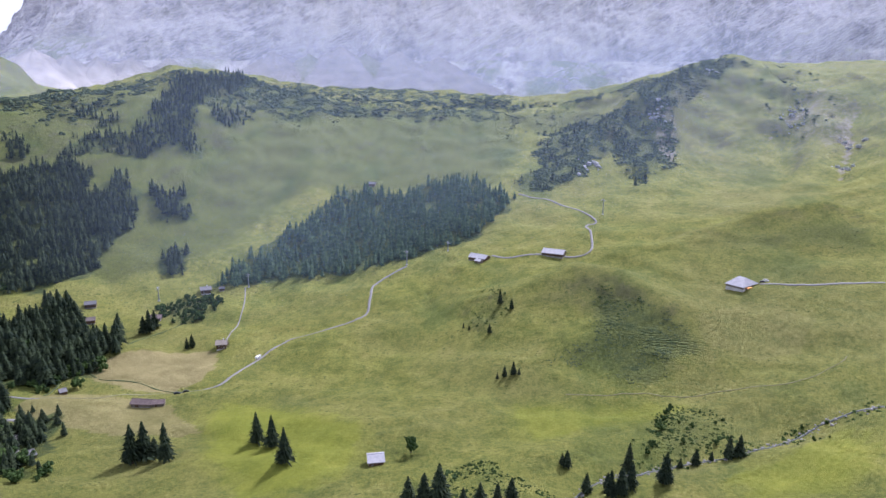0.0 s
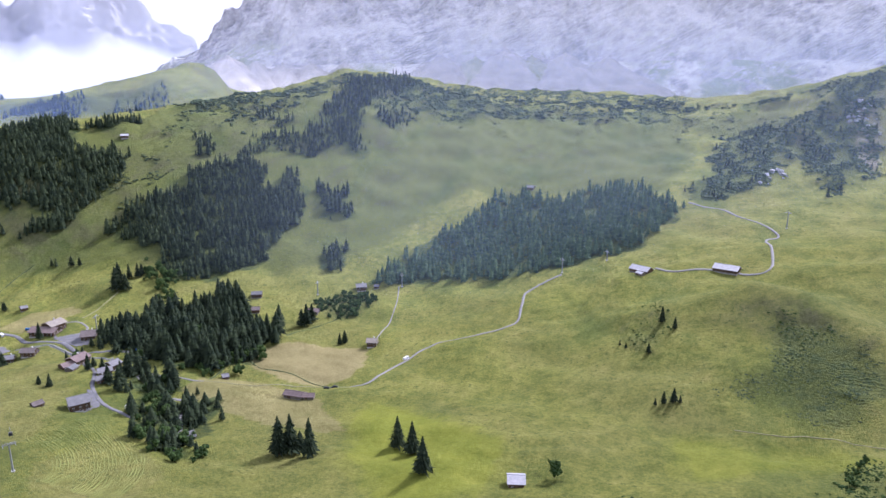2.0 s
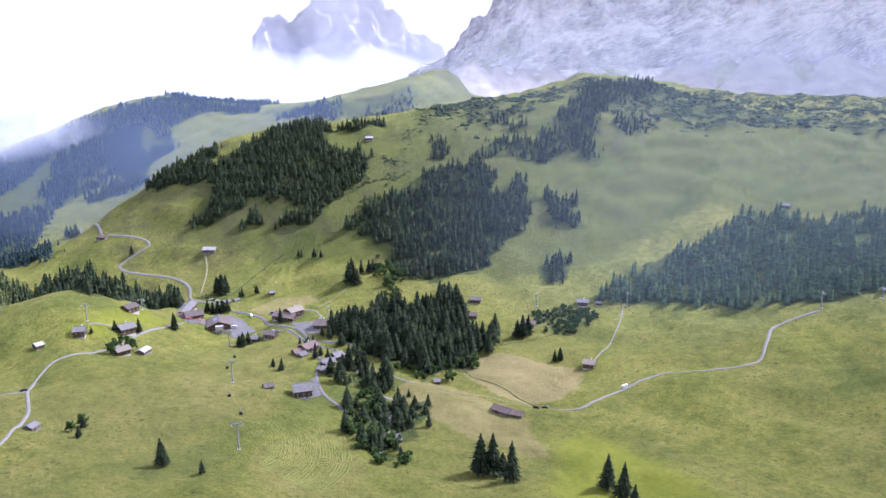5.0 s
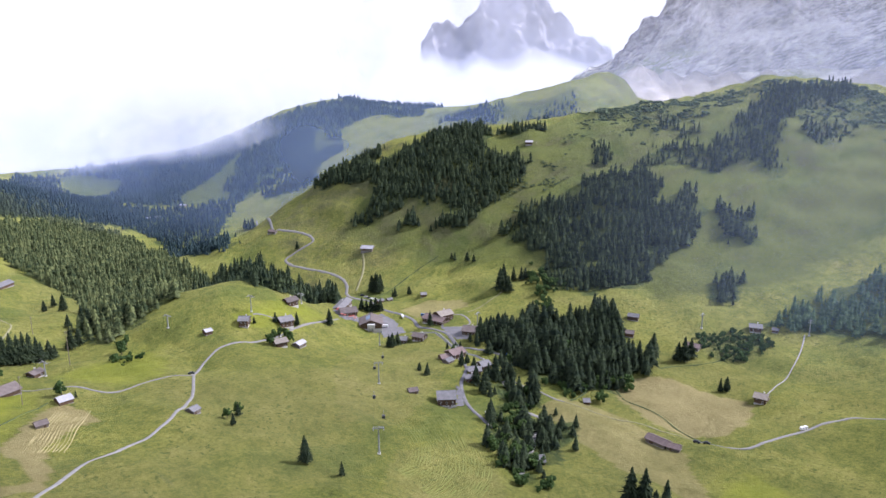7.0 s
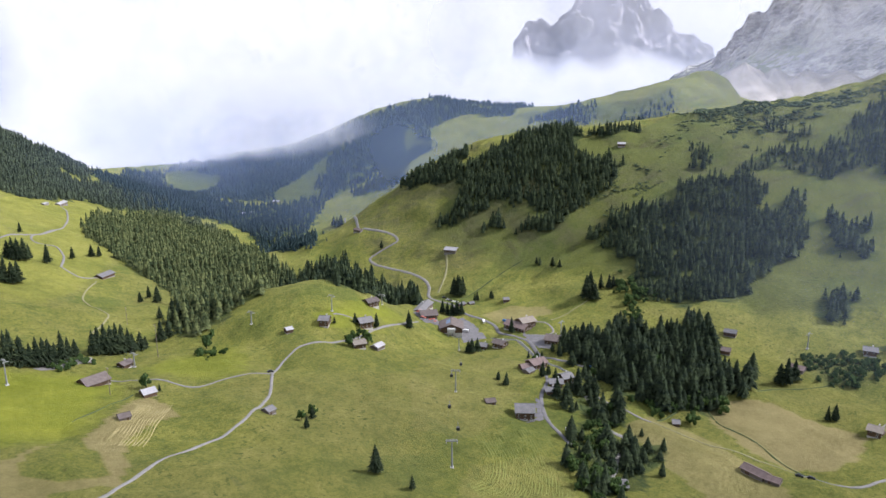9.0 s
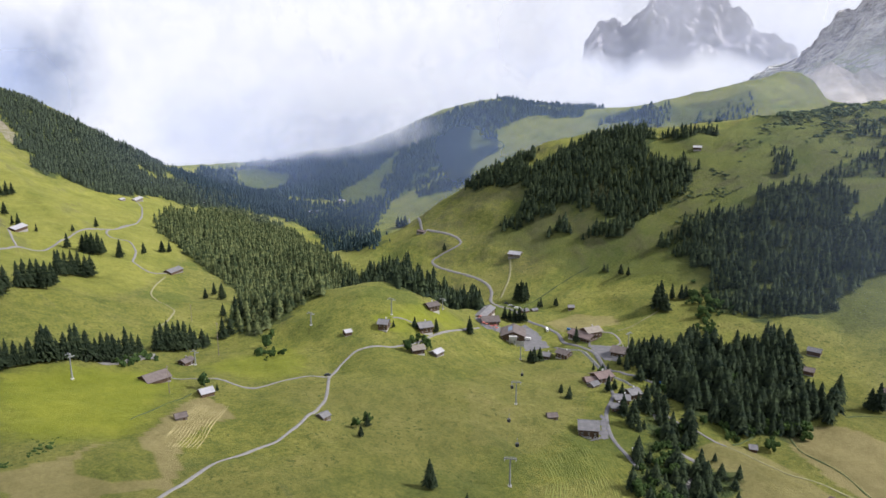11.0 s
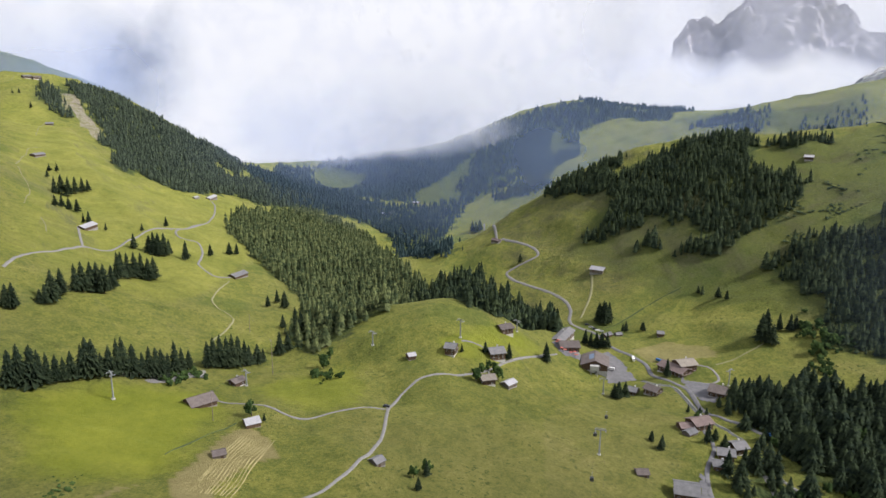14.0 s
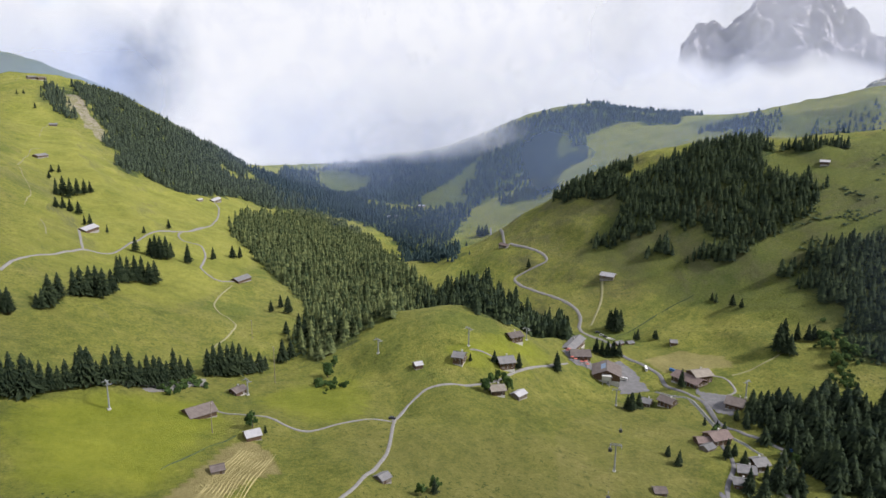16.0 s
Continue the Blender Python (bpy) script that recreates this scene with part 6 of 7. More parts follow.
def lift_station(x, y, yaw):
    """The valley station of the cable lift: a hall with glass panels on its roof and an open mouth towards the line."""
    length, width, height = 21.0, 20.0, 9.0
    z = min(float(lie(x + a, y + b)) for a in (-11, 11) for b in (-9, 9)) - 0.4
    up = float(lie(x, y)) - z
    e = thing("lift_station", x, y, z, yaw, "timber gondola lift station with glass panels on its brown roof", "station")
    part("foundation", boxed(0, 0, 0, length + 0.1, width + 0.1, up + 0.6), CONCRETE, e, "grey concrete base")
    part("wall", gabled(length, width, up + 0.5, up + 5.0, up + height), TIMBER, e, "dark timber walls")
    part("roof", saddle(length, width, up + 5.0, up + height, 1.3), ROOFS["brown"], e, "brown shingled roof")
    fall = 4.0 / (width / 2)
    for k in range(4):
        bm = bmesh.new()
        a, b = -5.2 + k * 2.7, -5.2 + k * 2.7 + 2.4
        q = [(a, 1.0, 0), (b, 1.0, 0), (b, 4.6, 0), (a, 4.6, 0)]
        low = [bm.verts.new((px, py, up + height + 0.33 - fall * py)) for px, py, _ in q]
        top = [bm.verts.new((px, py, up + height + 0.45 - fall * py)) for px, py, _ in q]
        bm.faces.new(top[::-1])
        bm.faces.new(low)
        for i in range(4):
            bm.faces.new([low[i], low[(i + 1) % 4], top[(i + 1) % 4], top[i]])
        bmesh.ops.recalc_face_normals(bm, faces=bm.faces)
        part("roof_panel", bm, SOLAR, e, "bluish glass roof panel")
    part("lift_mouth", boxed(-length / 2 - 2.2, 0, up + 2.2, 4.4, 7.0, 3.6), CONCRETE, e, "grey concrete lift opening")
    part("support", block(boxed(-length / 2 - 3.6, 2.6, 0, 0.6, 0.6, up + 2.2), -length / 2 - 3.6, -2.6, 0, 0.6, 0.6, up + 2.2), CONCRETE, e)
    for k in range(6):
        add_window(e, -9 + k * 3.6, -width / 2 - 0.05, up + 2.3, 1.6, 1.3, 0)
        add_window(e, -9 + k * 3.6, width / 2 + 0.05, up + 2.3, 1.6, 1.3, 180)


lift_station(-508, 449, 142)


# ---- lifts, poles and cables ----
def lift_pylon(x, y, height, yaw, label="grey steel lift pylon with a cross arm"):
    z = float(lie(x, y))
    e = thing("lift_pylon", x, y, z - 0.3, yaw, label, "pylon", "lift pylons")
    part("base", boxed(0, 0, 0, 1.8, 1.8, 0.9, bevel=0.06), CONCRETE, e, "concrete footing")
    part("shaft", tube(bmesh.new(), (0, 0, 0.7), (0, 0, height), 0.52, 0.30, 12), STEEL, e)
    part("cross_arm", block(boxed(0, 0, height - 0.3, 6.4, 0.4, 0.5), 0, 0, height + 0.7, 5.4, 0.2, 0.2), STEEL, e)
    for side in (-1, 1):
        part("wheel_bank", boxed(side * 2.8, 0, height - 0.75, 0.35, 3.6, 0.45, bevel=0.08), STEEL, e)
        part("ladder", tube(bmesh.new(), (side * 2.8, 0, height + 0.2), (side * 2.8, 0, height + 0.8), 0.07), STEEL, e)


def timber_pole(x, y, height, yaw=0.0, arms=1):
    z = float(lie(x, y))
    e = thing("power_pole", x, y, z - 0.3, yaw, "slim timber power pole with a cross arm", "pole", "power poles")
    part("post", tube(bmesh.new(), (0, 0, 0), (0, 0, height), 0.24, 0.15, 8), POLE_WOOD, e)
    for k in range(arms):
        part("cross_arm", boxed(0, 0, height - 0.7 - k * 1.3, 2.6, 0.16, 0.18), POLE_WOOD, e)
        for side in (-1, 1):
            part("insulator", tube(bmesh.new(), (side * 1.1, 0, height - 0.52 - k * 1.3), (side * 1.1, 0, height - 0.2 - k * 1.3), 0.07), PLASTER, e)


def cable(name, points, radius, sag, label):
    """Wires slung from point to point."""
    bm = bmesh.new()
    for a, b in zip(points, points[1:]):
        a, b = Vector(a), Vector(b)
        n = 8
        q = [a.lerp(b, k / n) - Vector((0, 0, sag * (b - a).length * 4 * (k / n) * (1 - k / n))) for k in range(n + 1)]
        for u, v in zip(q, q[1:]):
            tube(bm, u, v, radius, n=4)
    me = bpy.data.meshes.new(name)
    bm.to_mesh(me)
    bm.free()
    me.materials.append(WIRE)
    tagged(new(name, me), label, "cable")


def gondola(x, y, z, yaw):
    e = thing("gondola_cabin", x, y, z, yaw, "dark gondola cabin hanging from its cable", "gondola", "gondola cabins")
    part("body", boxed(0, 0, 0, 1.9, 2.1, 1.9, bevel=0.3), PAINT_DARK, e)
    part("window_band", boxed(0, 0, 0.75, 1.94, 2.14, 0.7, bevel=0.2), GLASS, e, "dark window band")
    part("hanger", tube(bmesh.new(), (0, 0, 1.85), (0, 0, 4.2), 0.08), STEEL, e)
    part("grip", boxed(0, 0, 4.15, 0.3, 0.9, 0.3), STEEL, e)


def run_of(points, heights, yaw, label, cable_label, out=2.8):
    """A line of pylons with its two cables."""
    tops = []
    for (x, y), h in zip(points, heights):
        lift_pylon(x, y, h, yaw, label)
        tops.append((x, y, float(lie(x, y)) - 0.3 + h - 0.8))
    c, s = math.cos(radians(yaw)) * out, math.sin(radians(yaw)) * out
    for side in (-1, 1):
        cable("lift_cable", [(x + side * c, y + side * s, z) for x, y, z in tops], 0.022, 0.012, cable_label)
    return tops


GONDOLA_LINE = [(-285, 278), (-364, 342), (-461, 421), (-498, 443)]
_tops = run_of(GONDOLA_LINE, [15.5, 15.5, 12.0, 7.0], 51, "grey steel gondola lift pylon in the meadow", "thin steel gondola cable")
for _u, _leg, _side in ((0.36, 1, 1), (0.55, 0, -1), (0.25, 0, 1), (0.03, 1, -1)):
    _a, _b = Vector(_tops[_leg]), Vector(_tops[_leg + 1])
    _p = _a.lerp(_b, _u)
    _len = (_b - _a).length
    _dip = 0.012 * _len * 4 * _u * (1 - _u)
    gondola(_p.x + _side * 2.8 * math.cos(radians(51)), _p.y + _side * 2.8 * math.sin(radians(51)), _p.z - _dip - 4.3, 51)
CHAIR_LINE = [(-491, 101), (-519, 178), (-543, 273), (-517, 332), (-541, 395)]
for (_x, _y), _h in zip(CHAIR_LINE, (16, 10.5, 10.5, 13.5, 9.5)):
    lift_pylon(_x, _y, _h, 17)
for _side in (-1, 1):
    cable("lift_cable", [(x + _side * 2.7, y + _side * 0.8, float(lie(x, y)) + h - 1.0) for (x, y), h in list(zip(CHAIR_LINE, (16, 10.5, 10.5)))], 0.022, 0.012, "thin steel chair lift cable")
EAST_LINE = [(-430, 512), (-270, 627), (-194, 662), (-36, 667), (5, 684), (171, 730)]
for (_x, _y), _h in zip(EAST_LINE, (13, 13, 13, 14, 9, 16)):
    lift_pylon(_x, _y, _h, 105)
for (_x, _y), _h, _n in (((-456, 150), 18, 1), ((-540, 199), 26, 2), ((-649, 202), 16, 1)):
    timber_pole(_x, _y, _h, 20, _n)
cable("power_line", [(-456, 150, float(lie(-456, 150)) + 17), (-540, 199, float(lie(-540, 199)) + 25), (-649, 202, float(lie(-649, 202)) + 15)], 0.03, 0.015, "thin power wires between timber poles")


# ---- terrace ----
def parasol(x, y):
    z = float(lie(x, y)) + 0.2
    e = thing("parasol", x, y, z, 0, "open red parasol on the restaurant terrace", "parasol", "terrace parasols")
    part("pole", tube(bmesh.new(), (0, 0, 0), (0, 0, 2.5), 0.04), STEEL, e)
    part("canopy", tube(bmesh.new(), (0, 0, 2.1), (0, 0, 2.8), 1.7, 0.08, 8), RED_CLOTH, e, "faded red cloth")
    part("foot", boxed(0, 0, 0, 0.6, 0.6, 0.12), CONCRETE, e)


for _x, _y in ((-526.5, 432.5), (-522.5, 435.5), (-519.5, 439), (-530.5, 432), (-524, 440.5), (-543, 436), (-547, 440)):
    parasol(_x, _y)


# ---- vehicles ----
def car(x, y, yaw, paint, label, length=4.3, van=False):
    z = float(lie(x, y)) + 0.32
    e = thing("parked_van" if van else "parked_car", x, y, z, yaw, label, "van" if van else "car", "parked vehicles")
    h = 1.9 if van else 0.85
    part("body", boxed(0, 0, 0.35, length, 1.8, h, bevel=0.16), paint, e)
    if van:
        part("windscreen", boxed(length / 2 - 0.12, 0, 1.35, 0.3, 1.55, 0.65, bevel=0.05), GLASS, e, "dark windscreen")
        part("side_windows", boxed(0.2, 0, 1.45, length * 0.7, 1.84, 0.5, bevel=0.05), GLASS, e, "dark side windows")
    else:
        part("cabin", boxed(-0.2, 0, 1.1, length * 0.52, 1.55, 0.55, bevel=0.2), GLASS, e, "dark glazed cabin")
        part("roof_panel", boxed(-0.2, 0, 1.6, length * 0.4, 1.4, 0.1, bevel=0.04), paint, e)
    for px in (-length * 0.31, length * 0.31):
        for py in (-0.82, 0.82):
            part("wheel", tube(bmesh.new(), (px, py - 0.1, 0.33), (px, py + 0.1, 0.33), 0.33, n=12), RUBBER, e, "black tyre")


car(-149, 522, 65, PAINT_WHITE, "white van parked beside the farm road", 5.4, True)
car(-191, 458.5, 20, PAINT_DARK, "dark car parked beside the farm road")
car(-185.5, 461, 25, PAINT_DARK, "dark car parked beside the farm road")
car(-508.4, 488.7, -35, PAINT_WHITE, "white minibus parked on the hamlet road", 8.0, True)
car(-495.4, 504.5, 10, PAINT_BLUE, "blue van parked beside the hamlet road", 5.5, True)
for _k, (_x, _y) in enumerate(((-597, 512), (-591.5, 512), (-585.6, 511.5), (-578.1, 510), (-604, 512.6))):
    car(_x, _y, 70, (PAINT_SILVER, PAINT_DARK, PAINT_WHITE, PAINT_SILVER, PAINT_DARK)[_k], ("silver", "dark", "white", "silver", "dark")[_k] + " car parked beside the hamlet road")
car(-356.5, 467.5, 40, PAINT_BLUE, "blue car parked beside the lane")
car(-450, 249, 60, PAINT_DARK, "dark car on the gravel road junction")
car(-290.1, 371.5, -30, PAINT_WHITE, "white caravan parked beside the lane", 6.0, True)
car(-285, 366.5, -30, PAINT_DARK, "dark car parked beside the lane")
car(259, 533, -20, PAINT_SILVER, "silver car parked beside the barn")
car(255.0, 530, -20, PAINT_DARK, "dark car parked beside the barn")
car(-500.6, 460, 40, PAINT_WHITE, "white delivery van beside the lift station", 5.5, True)


# ---- single trees ----
def spruce_kinds(count, seed):
    """Spruces one unit high, out of sight below the ground sheet, to copy from."""
    rng = np.random.default_rng(seed)
    kinds = []
    for k in range(count):
        e = thing("spruce_tree", 0, 0, -400, 0, "tall dark green spruce tree standing in the meadow", "tree", "single spruces")
        part("trunk", tube(bmesh.new(), (0, 0, -0.02), (0, 0, 0.9), 0.022, 0.006, 7), BARK, e, "brown trunk")
        v, t = spruce_mesh(rng, 24, 13, 1.0, 0.20 + 0.05 * rng.random(), 0.5, 0.45)
        crown = new("crown", mesh_of("crown", v, t, NEEDLES, smooth=False))
        crown.parent = e
        kinds.append(e)
    return kinds


def leafy_kinds(count, seed):
    rng = np.random.default_rng(seed)
    kinds = []
    for k in range(count):
        e = thing("leafy_tree", 0, 0, -400, 0, "round broad-leaved green tree beside the houses", "tree", "leafy trees")
        bm = tube(bmesh.new(), (0, 0, -0.02), (0, 0, 0.5), 0.035, 0.02, 7)
        for a in range(4):
            tube(bm, (0, 0, 0.3 + 0.05 * a), (0.2 * math.cos(a * 1.6), 0.2 * math.sin(a * 1.6), 0.62), 0.016, 0.006, 5)
        part("trunk", bm, BARK, e, "brown trunk and limbs")
        v, t = leafy_mesh(rng, 1.0, 0.33)
        crown = new("crown", mesh_of("crown", v, t, LEAVES, smooth=False))
        crown.parent = e
        kinds.append(e)
    return kinds


def plant(kinds, rows, rng, tallest=25.0):
    for x, y, h in rows:
        h = min(h, tallest)
        w = h * (0.8 + 0.35 * rng.random())
        m = pose(x, y, float(lie(x, y)), 0, 0, rng.random() * 360) @ Matrix.Diagonal((w, w, h, 1))
        copy_thing(kinds[rng.randrange(len(kinds))], m)


VALLEY_SPRUCES = [(-111.1, 376.8, 21.1), (-100.9, 372.5, 21.3), (-85.2, 337.8, 22), (-177.2, 355.8, 27.7), (-171.9, 360.2, 25.3), (-167.8, 364.5, 12.7), (-157.8, 355.5, 27.4), (-15.2, 280.7, 16.2), (-7.9, 280, 18.8), (-0.9, 277.2, 24), (18.1, 281.8, 10.1), (25.9, 281.4, 10.1), (32.4, 281.2, 12.4), (10.3, 282.2, 8.1)]
STREAM_SPRUCES = [(65.2, 322.3, 10.2), (96.8, 320.8, 17.9), (107.2, 295.6, 17.6), (83.9, 286.3, 16.1), (79.4, 287.5, 13.7), (90.2, 292, 14.6), (70.8, 299.6, 11.2), (151.9, 329.2, 14), (157.4, 329.6, 13.3), (134.4, 328.3, 9.4), (126.3, 327.9, 6), (143.6, 330.5, 5.7), (80.6, 298.2, 9.4), (63.2, 324.3, 6.9)]
KNOLL_SPRUCES = [(36.1, 501, 8), (46.6, 534.4, 13.6), (54.9, 524.7, 9.6), (42.9, 439.8, 8.7), (48.8, 440.1, 10), (37.9, 439.5, 5.2), (20.9, 512.3, 4.8), (16.6, 517.4, 4.8), (52.6, 439.5, 5.6)]
MEADOW_SPRUCES = [(-293.4, 236.9, 15.5), (-272.7, 244.6, 8), (-364.7, 387.3, 8.6), (-378.2, 391.7, 5.9), (-506.4, 400.9, 15.2), (-214.5, 544, 11.5), (-211, 546.8, 7.8)]
HAMLET_SPRUCES = [(-293.3, 238, 12.8), (-365.5, 238.7, 8.8), (-351, 228, 7), (-368, 391.2, 7.7), (-376.3, 390.9, 5.5), (-211.7, 548.4, 11.8), (-286.4, 416, 15.2), (-601.2, 525.7, 20.8), (-597.3, 528.9, 22.1), (-558.8, 540.7, 8.2), (-574.8, 532, 8.3), (-462.2, 580.7, 26.8), (-465, 589.6, 31.3), (-454.6, 584.5, 17.8), (-462.1, 614.2, 15.3), (-460.5, 618.4, 12.2), (-468.5, 608.8, 16.5), (-570.4, 618.8, 8.7), (-546.9, 620.3, 11.8), (-537.5, 621.2, 9.8), (-322.2, 432.2, 15.9), (-412.9, 456, 6.7), (-301.8, 540.7, 15.3), (-259.7, 566.1, 16.9), (-255.6, 568.4, 21.5), (-254.5, 577.4, 17.6)]
WEST_ROW = [(-501.9, 51.6, 21.7), (-503.2, 55.6, 28.6), (-504.8, 61.2, 26.5), (-506.6, 64.9, 21.6), (-508.3, 68.6, 19.3), (-510.1, 72.4, 17.1), (-511.1, 76.3, 15.2), (-512.8, 80.2, 17.6), (-514.9, 85.6, 20.4), (-517.1, 88.3, 26.4), (-517.7, 91.1, 23.7), (-520.2, 95.3, 15.1), (-521.1, 99.6, 19.1), (-523.7, 103.9, 24.1), (-526, 106.9, 25), (-527.9, 112, 21.5), (-529.9, 117.6, 17.1), (-532.5, 121.4, 21.3), (-533.3, 125.5, 20.6), (-534.9, 128.7, 19.4), (-536.7, 132.6, 15.8), (-538.5, 137, 22.9), (-541.5, 141.1, 16.8), (-544.7, 145.7, 14)]
WEST_ROW_BACK = [(-551.1, 158.3, 19.4), (-554.4, 162.2, 21.7), (-555.3, 166.6, 24.4), (-557.6, 171.6, 22.8), (-559.6, 175.5, 24.7), (-562.8, 179.7, 23.1), (-564.6, 184.5, 20.1), (-568.8, 188.2, 15.7), (-575.3, 195.1, 16), (-578.8, 199.7, 11), (-590.7, 214.3, 18.8), (-597.5, 222.1, 15.2), (-744.6, 235.3, 11.7), (-758.5, 247.2, 13.8), (-737.7, 249.9, 18.1), (-656.1, 231.1, 12.5), (-643.3, 239.2, 20.9), (-633, 241.5, 20.1)]
WEST_GROUPS = [(-636.4, 58.9, 15.6), (-642.7, 62.8, 26.3), (-657, 67.7, 21), (-636.1, 55.6, 10.9), (-670.7, 76.7, 23), (-676.1, 81.2, 27.7), (-685, 86.6, 30.7), (-692, 91, 31), (-682.2, 95.8, 30.6), (-711.2, 101.1, 20.8), (-735.2, 106, 28.1), (-743.2, 108.2, 29.6), (-753.8, 113.9, 27.2), (-765.9, 119.5, 28.9), (-769.4, 125.1, 26.7), (-767.4, 131.1, 22), (-775.3, 136.1, 22.3), (-852.9, 136.1, 19.3), (-850.4, 140.2, 25.7), (-850.3, 144.9, 29), (-854.5, 150.5, 24.6), (-861.8, 155.3, 18.3), (-859.3, 171.5, 21.6)]
WEST_SINGLES = [(-893.7, 200.8, 14.4), (-925.7, 225.9, 15.7), (-930.9, 234.9, 15.1), (-859.4, 121.8, 16.8), (-983.6, 160.9, 13.4), (-935, 132.4, 9.2), (-912.6, 95.9, 9.6), (-929.2, 79.6, 15.3), (-934.4, 74.1, 11.2), (-1038.5, 41.6, 21.1), (-1047.7, 48, 24.5), (-1042.8, 55.9, 26.7), (-1061.5, 62.4, 21.6), (-1072.3, 70, 20.2), (-1084.6, 76, 16.4), (-949.6, 47.5, 12.8), (-960.1, 53, 15.1), (-967, 59.4, 16), (-970.7, 67.4, 16), (-1139.1, 30.6, 10.3), (-1149.9, 38.4, 12.2), (-1101.3, 30.5, 10), (-615.8, 41.6, 18.8), (-616.1, 37.9, 16.5), (-1693.2, -33, 13.1), (-1777.3, -70.6, 11), (-1779.4, -58.9, 11)]
VILLAGE_SPRUCES = [(-503.1, 399.8, 14), (-778.9, 542.6, 11.1), (-1331, 764.6, 24.8), (-1319.5, 766.5, 31.7), (-1320.3, 775.9, 24.7), (-605.5, 527.2, 18.8), (-599.6, 528.6, 23.4), (-597.4, 533.4, 19.9), (-569.2, 530.8, 11.4), (-555, 539.1, 9.6), (-467.1, 486.7, 15.9), (-455.6, 426.9, 11.6), (-452.1, 427.9, 13.9), (-455.9, 437.2, 12.7), (-379.1, 393.6, 6.1), (-366, 389.3, 9.5), (-446.1, 175.9, 5), (-499.3, 363.5, 12.9), (-503.6, 316.2, 7.6), (-501.5, 325.6, 6.4), (-502.2, 345.2, 8.7), (-394.2, 447.1, 10.1), (-387.5, 445.8, 11.8), (-551, 477.2, 13.4), (-546.4, 479.6, 14.9), (-543, 482.9, 14.9), (-539.5, 486.1, 14.4), (-555.6, 474.7, 13.9)]
STREAM_SIDE_SPRUCES = [(-361.2, 420.3, 13.1), (-362.6, 427.7, 8.4), (-352.9, 425.4, 9.6), (-328.8, 401.6, 15.6), (-316.2, 397.5, 18.1), (-328.6, 422.1, 21.1), (-392.9, 471.5, 10.7), (-406.5, 477.6, 9.0), (-291.2, 422.3, 13.8), (-336.8, 424.1, 10.7), (-467.7, 440.7, 9.3)]
LEAFY_TREES = [(-388, 438, 8), (-395, 447, 7.5), (-345, 457, 7), (-299, 442, 6.5), (-288, 452, 7), (-284, 458, 6), (-453.2, 170.3, 9.1), (-471.4, 321.3, 9.1), (-477.8, 328.1, 8.4), (-483, 337, 8.5), (-481, 341.2, 7.7), (-472.1, 338.8, 9.3), (-367.6, 239.7, 7.9), (-364.7, 231.3, 6.5), (-541.9, 235.5, 10.9), (-553.4, 243.6, 8.9)]

_rng = random.Random(8)
_kinds = spruce_kinds(6, 41)
for _rows in (VALLEY_SPRUCES, STREAM_SPRUCES, KNOLL_SPRUCES, MEADOW_SPRUCES, HAMLET_SPRUCES, WEST_ROW, WEST_ROW_BACK, WEST_GROUPS, WEST_SINGLES, VILLAGE_SPRUCES, STREAM_SIDE_SPRUCES):
    plant(_kinds, _rows, _rng)
_leafy = leafy_kinds(3, 42)
plant(_leafy, LEAFY_TREES + [(-33 + 16, 345, 10)], _rng)
for _e in _kinds + _leafy:
    for _o in (*_e.children_recursive, _e):
        bpy.data.objects.remove(_o)


# ---- stream stones, outcrops and clouds ----
def boulders(name, spots, rng, mat, label, flat=0.6):
    """Uneven stones, as one object."""
    verts, faces, n = [], [], 0
    for x, y, r in spots:
        bm = bmesh.new()
        bmesh.ops.create_icosphere(bm, subdivisions=2, radius=1.0)
        z = float(lie(x, y))
        o = Vector((rng.random() * 50, rng.random() * 50, 0))
        for v in bm.verts:
            d = 1 + 0.45 * noise.noise(v.co * 1.4 + o) + 0.2 * noise.noise(v.co * 3.5 + o)
            v.co = Vector((v.co.x * d * r, v.co.y * d * r, v.co.z * d * r * flat))
        verts.append(np.array([(v.co.x + x, v.co.y + y, v.co.z + z + r * 0.1) for v in bm.verts]))
        faces.append(np.array([[v.index for v in f.verts] for f in bm.faces]) + n)
        n += len(bm.verts)
        bm.free()
    me = mesh_of(name, np.concatenate(verts), np.concatenate(faces), mat, smooth=False)
    return tagged(new(name, me), label, "rocks", kind="stuff")


_rng = random.Random(12)
_line = smooth_line(STREAM_EAST, 2.0)
boulders("stream_boulders", [(x + _rng.gauss(0, 1.8), y + _rng.gauss(0, 1.8), 0.25 + 0.8 * _rng.random() ** 3) for x, y in _line for _k in range(2)], _rng, STONE, "grey boulders in the stream bed")
_line = smooth_line(STREAM_HAMLET, 2.0)
boulders("stream_boulders", [(x + _rng.gauss(0, 1.5), y + _rng.gauss(0, 1.5), 0.3 + 0.5 * _rng.random()) for x, y in _line], _rng, STONE, "grey boulders in the hamlet stream")
boulders("rock_outcrop", [(x + _rng.gauss(0, 9), y + _rng.gauss(0, 9), 1.0 + 3.2 * _rng.random() ** 2) for x, y in ROCK_SPOTS for _k in range(12)], _rng, ROCK, "grey rock outcrops on the steep slope", 0.8)


def thickness(me, values):
    layer = me.color_attributes.new("thick", "FLOAT_COLOR", "POINT")
    v = np.asarray(values, np.float32)
    layer.data.foreach_set("color", np.stack([v, v, v, np.ones_like(v)], 1).ravel())


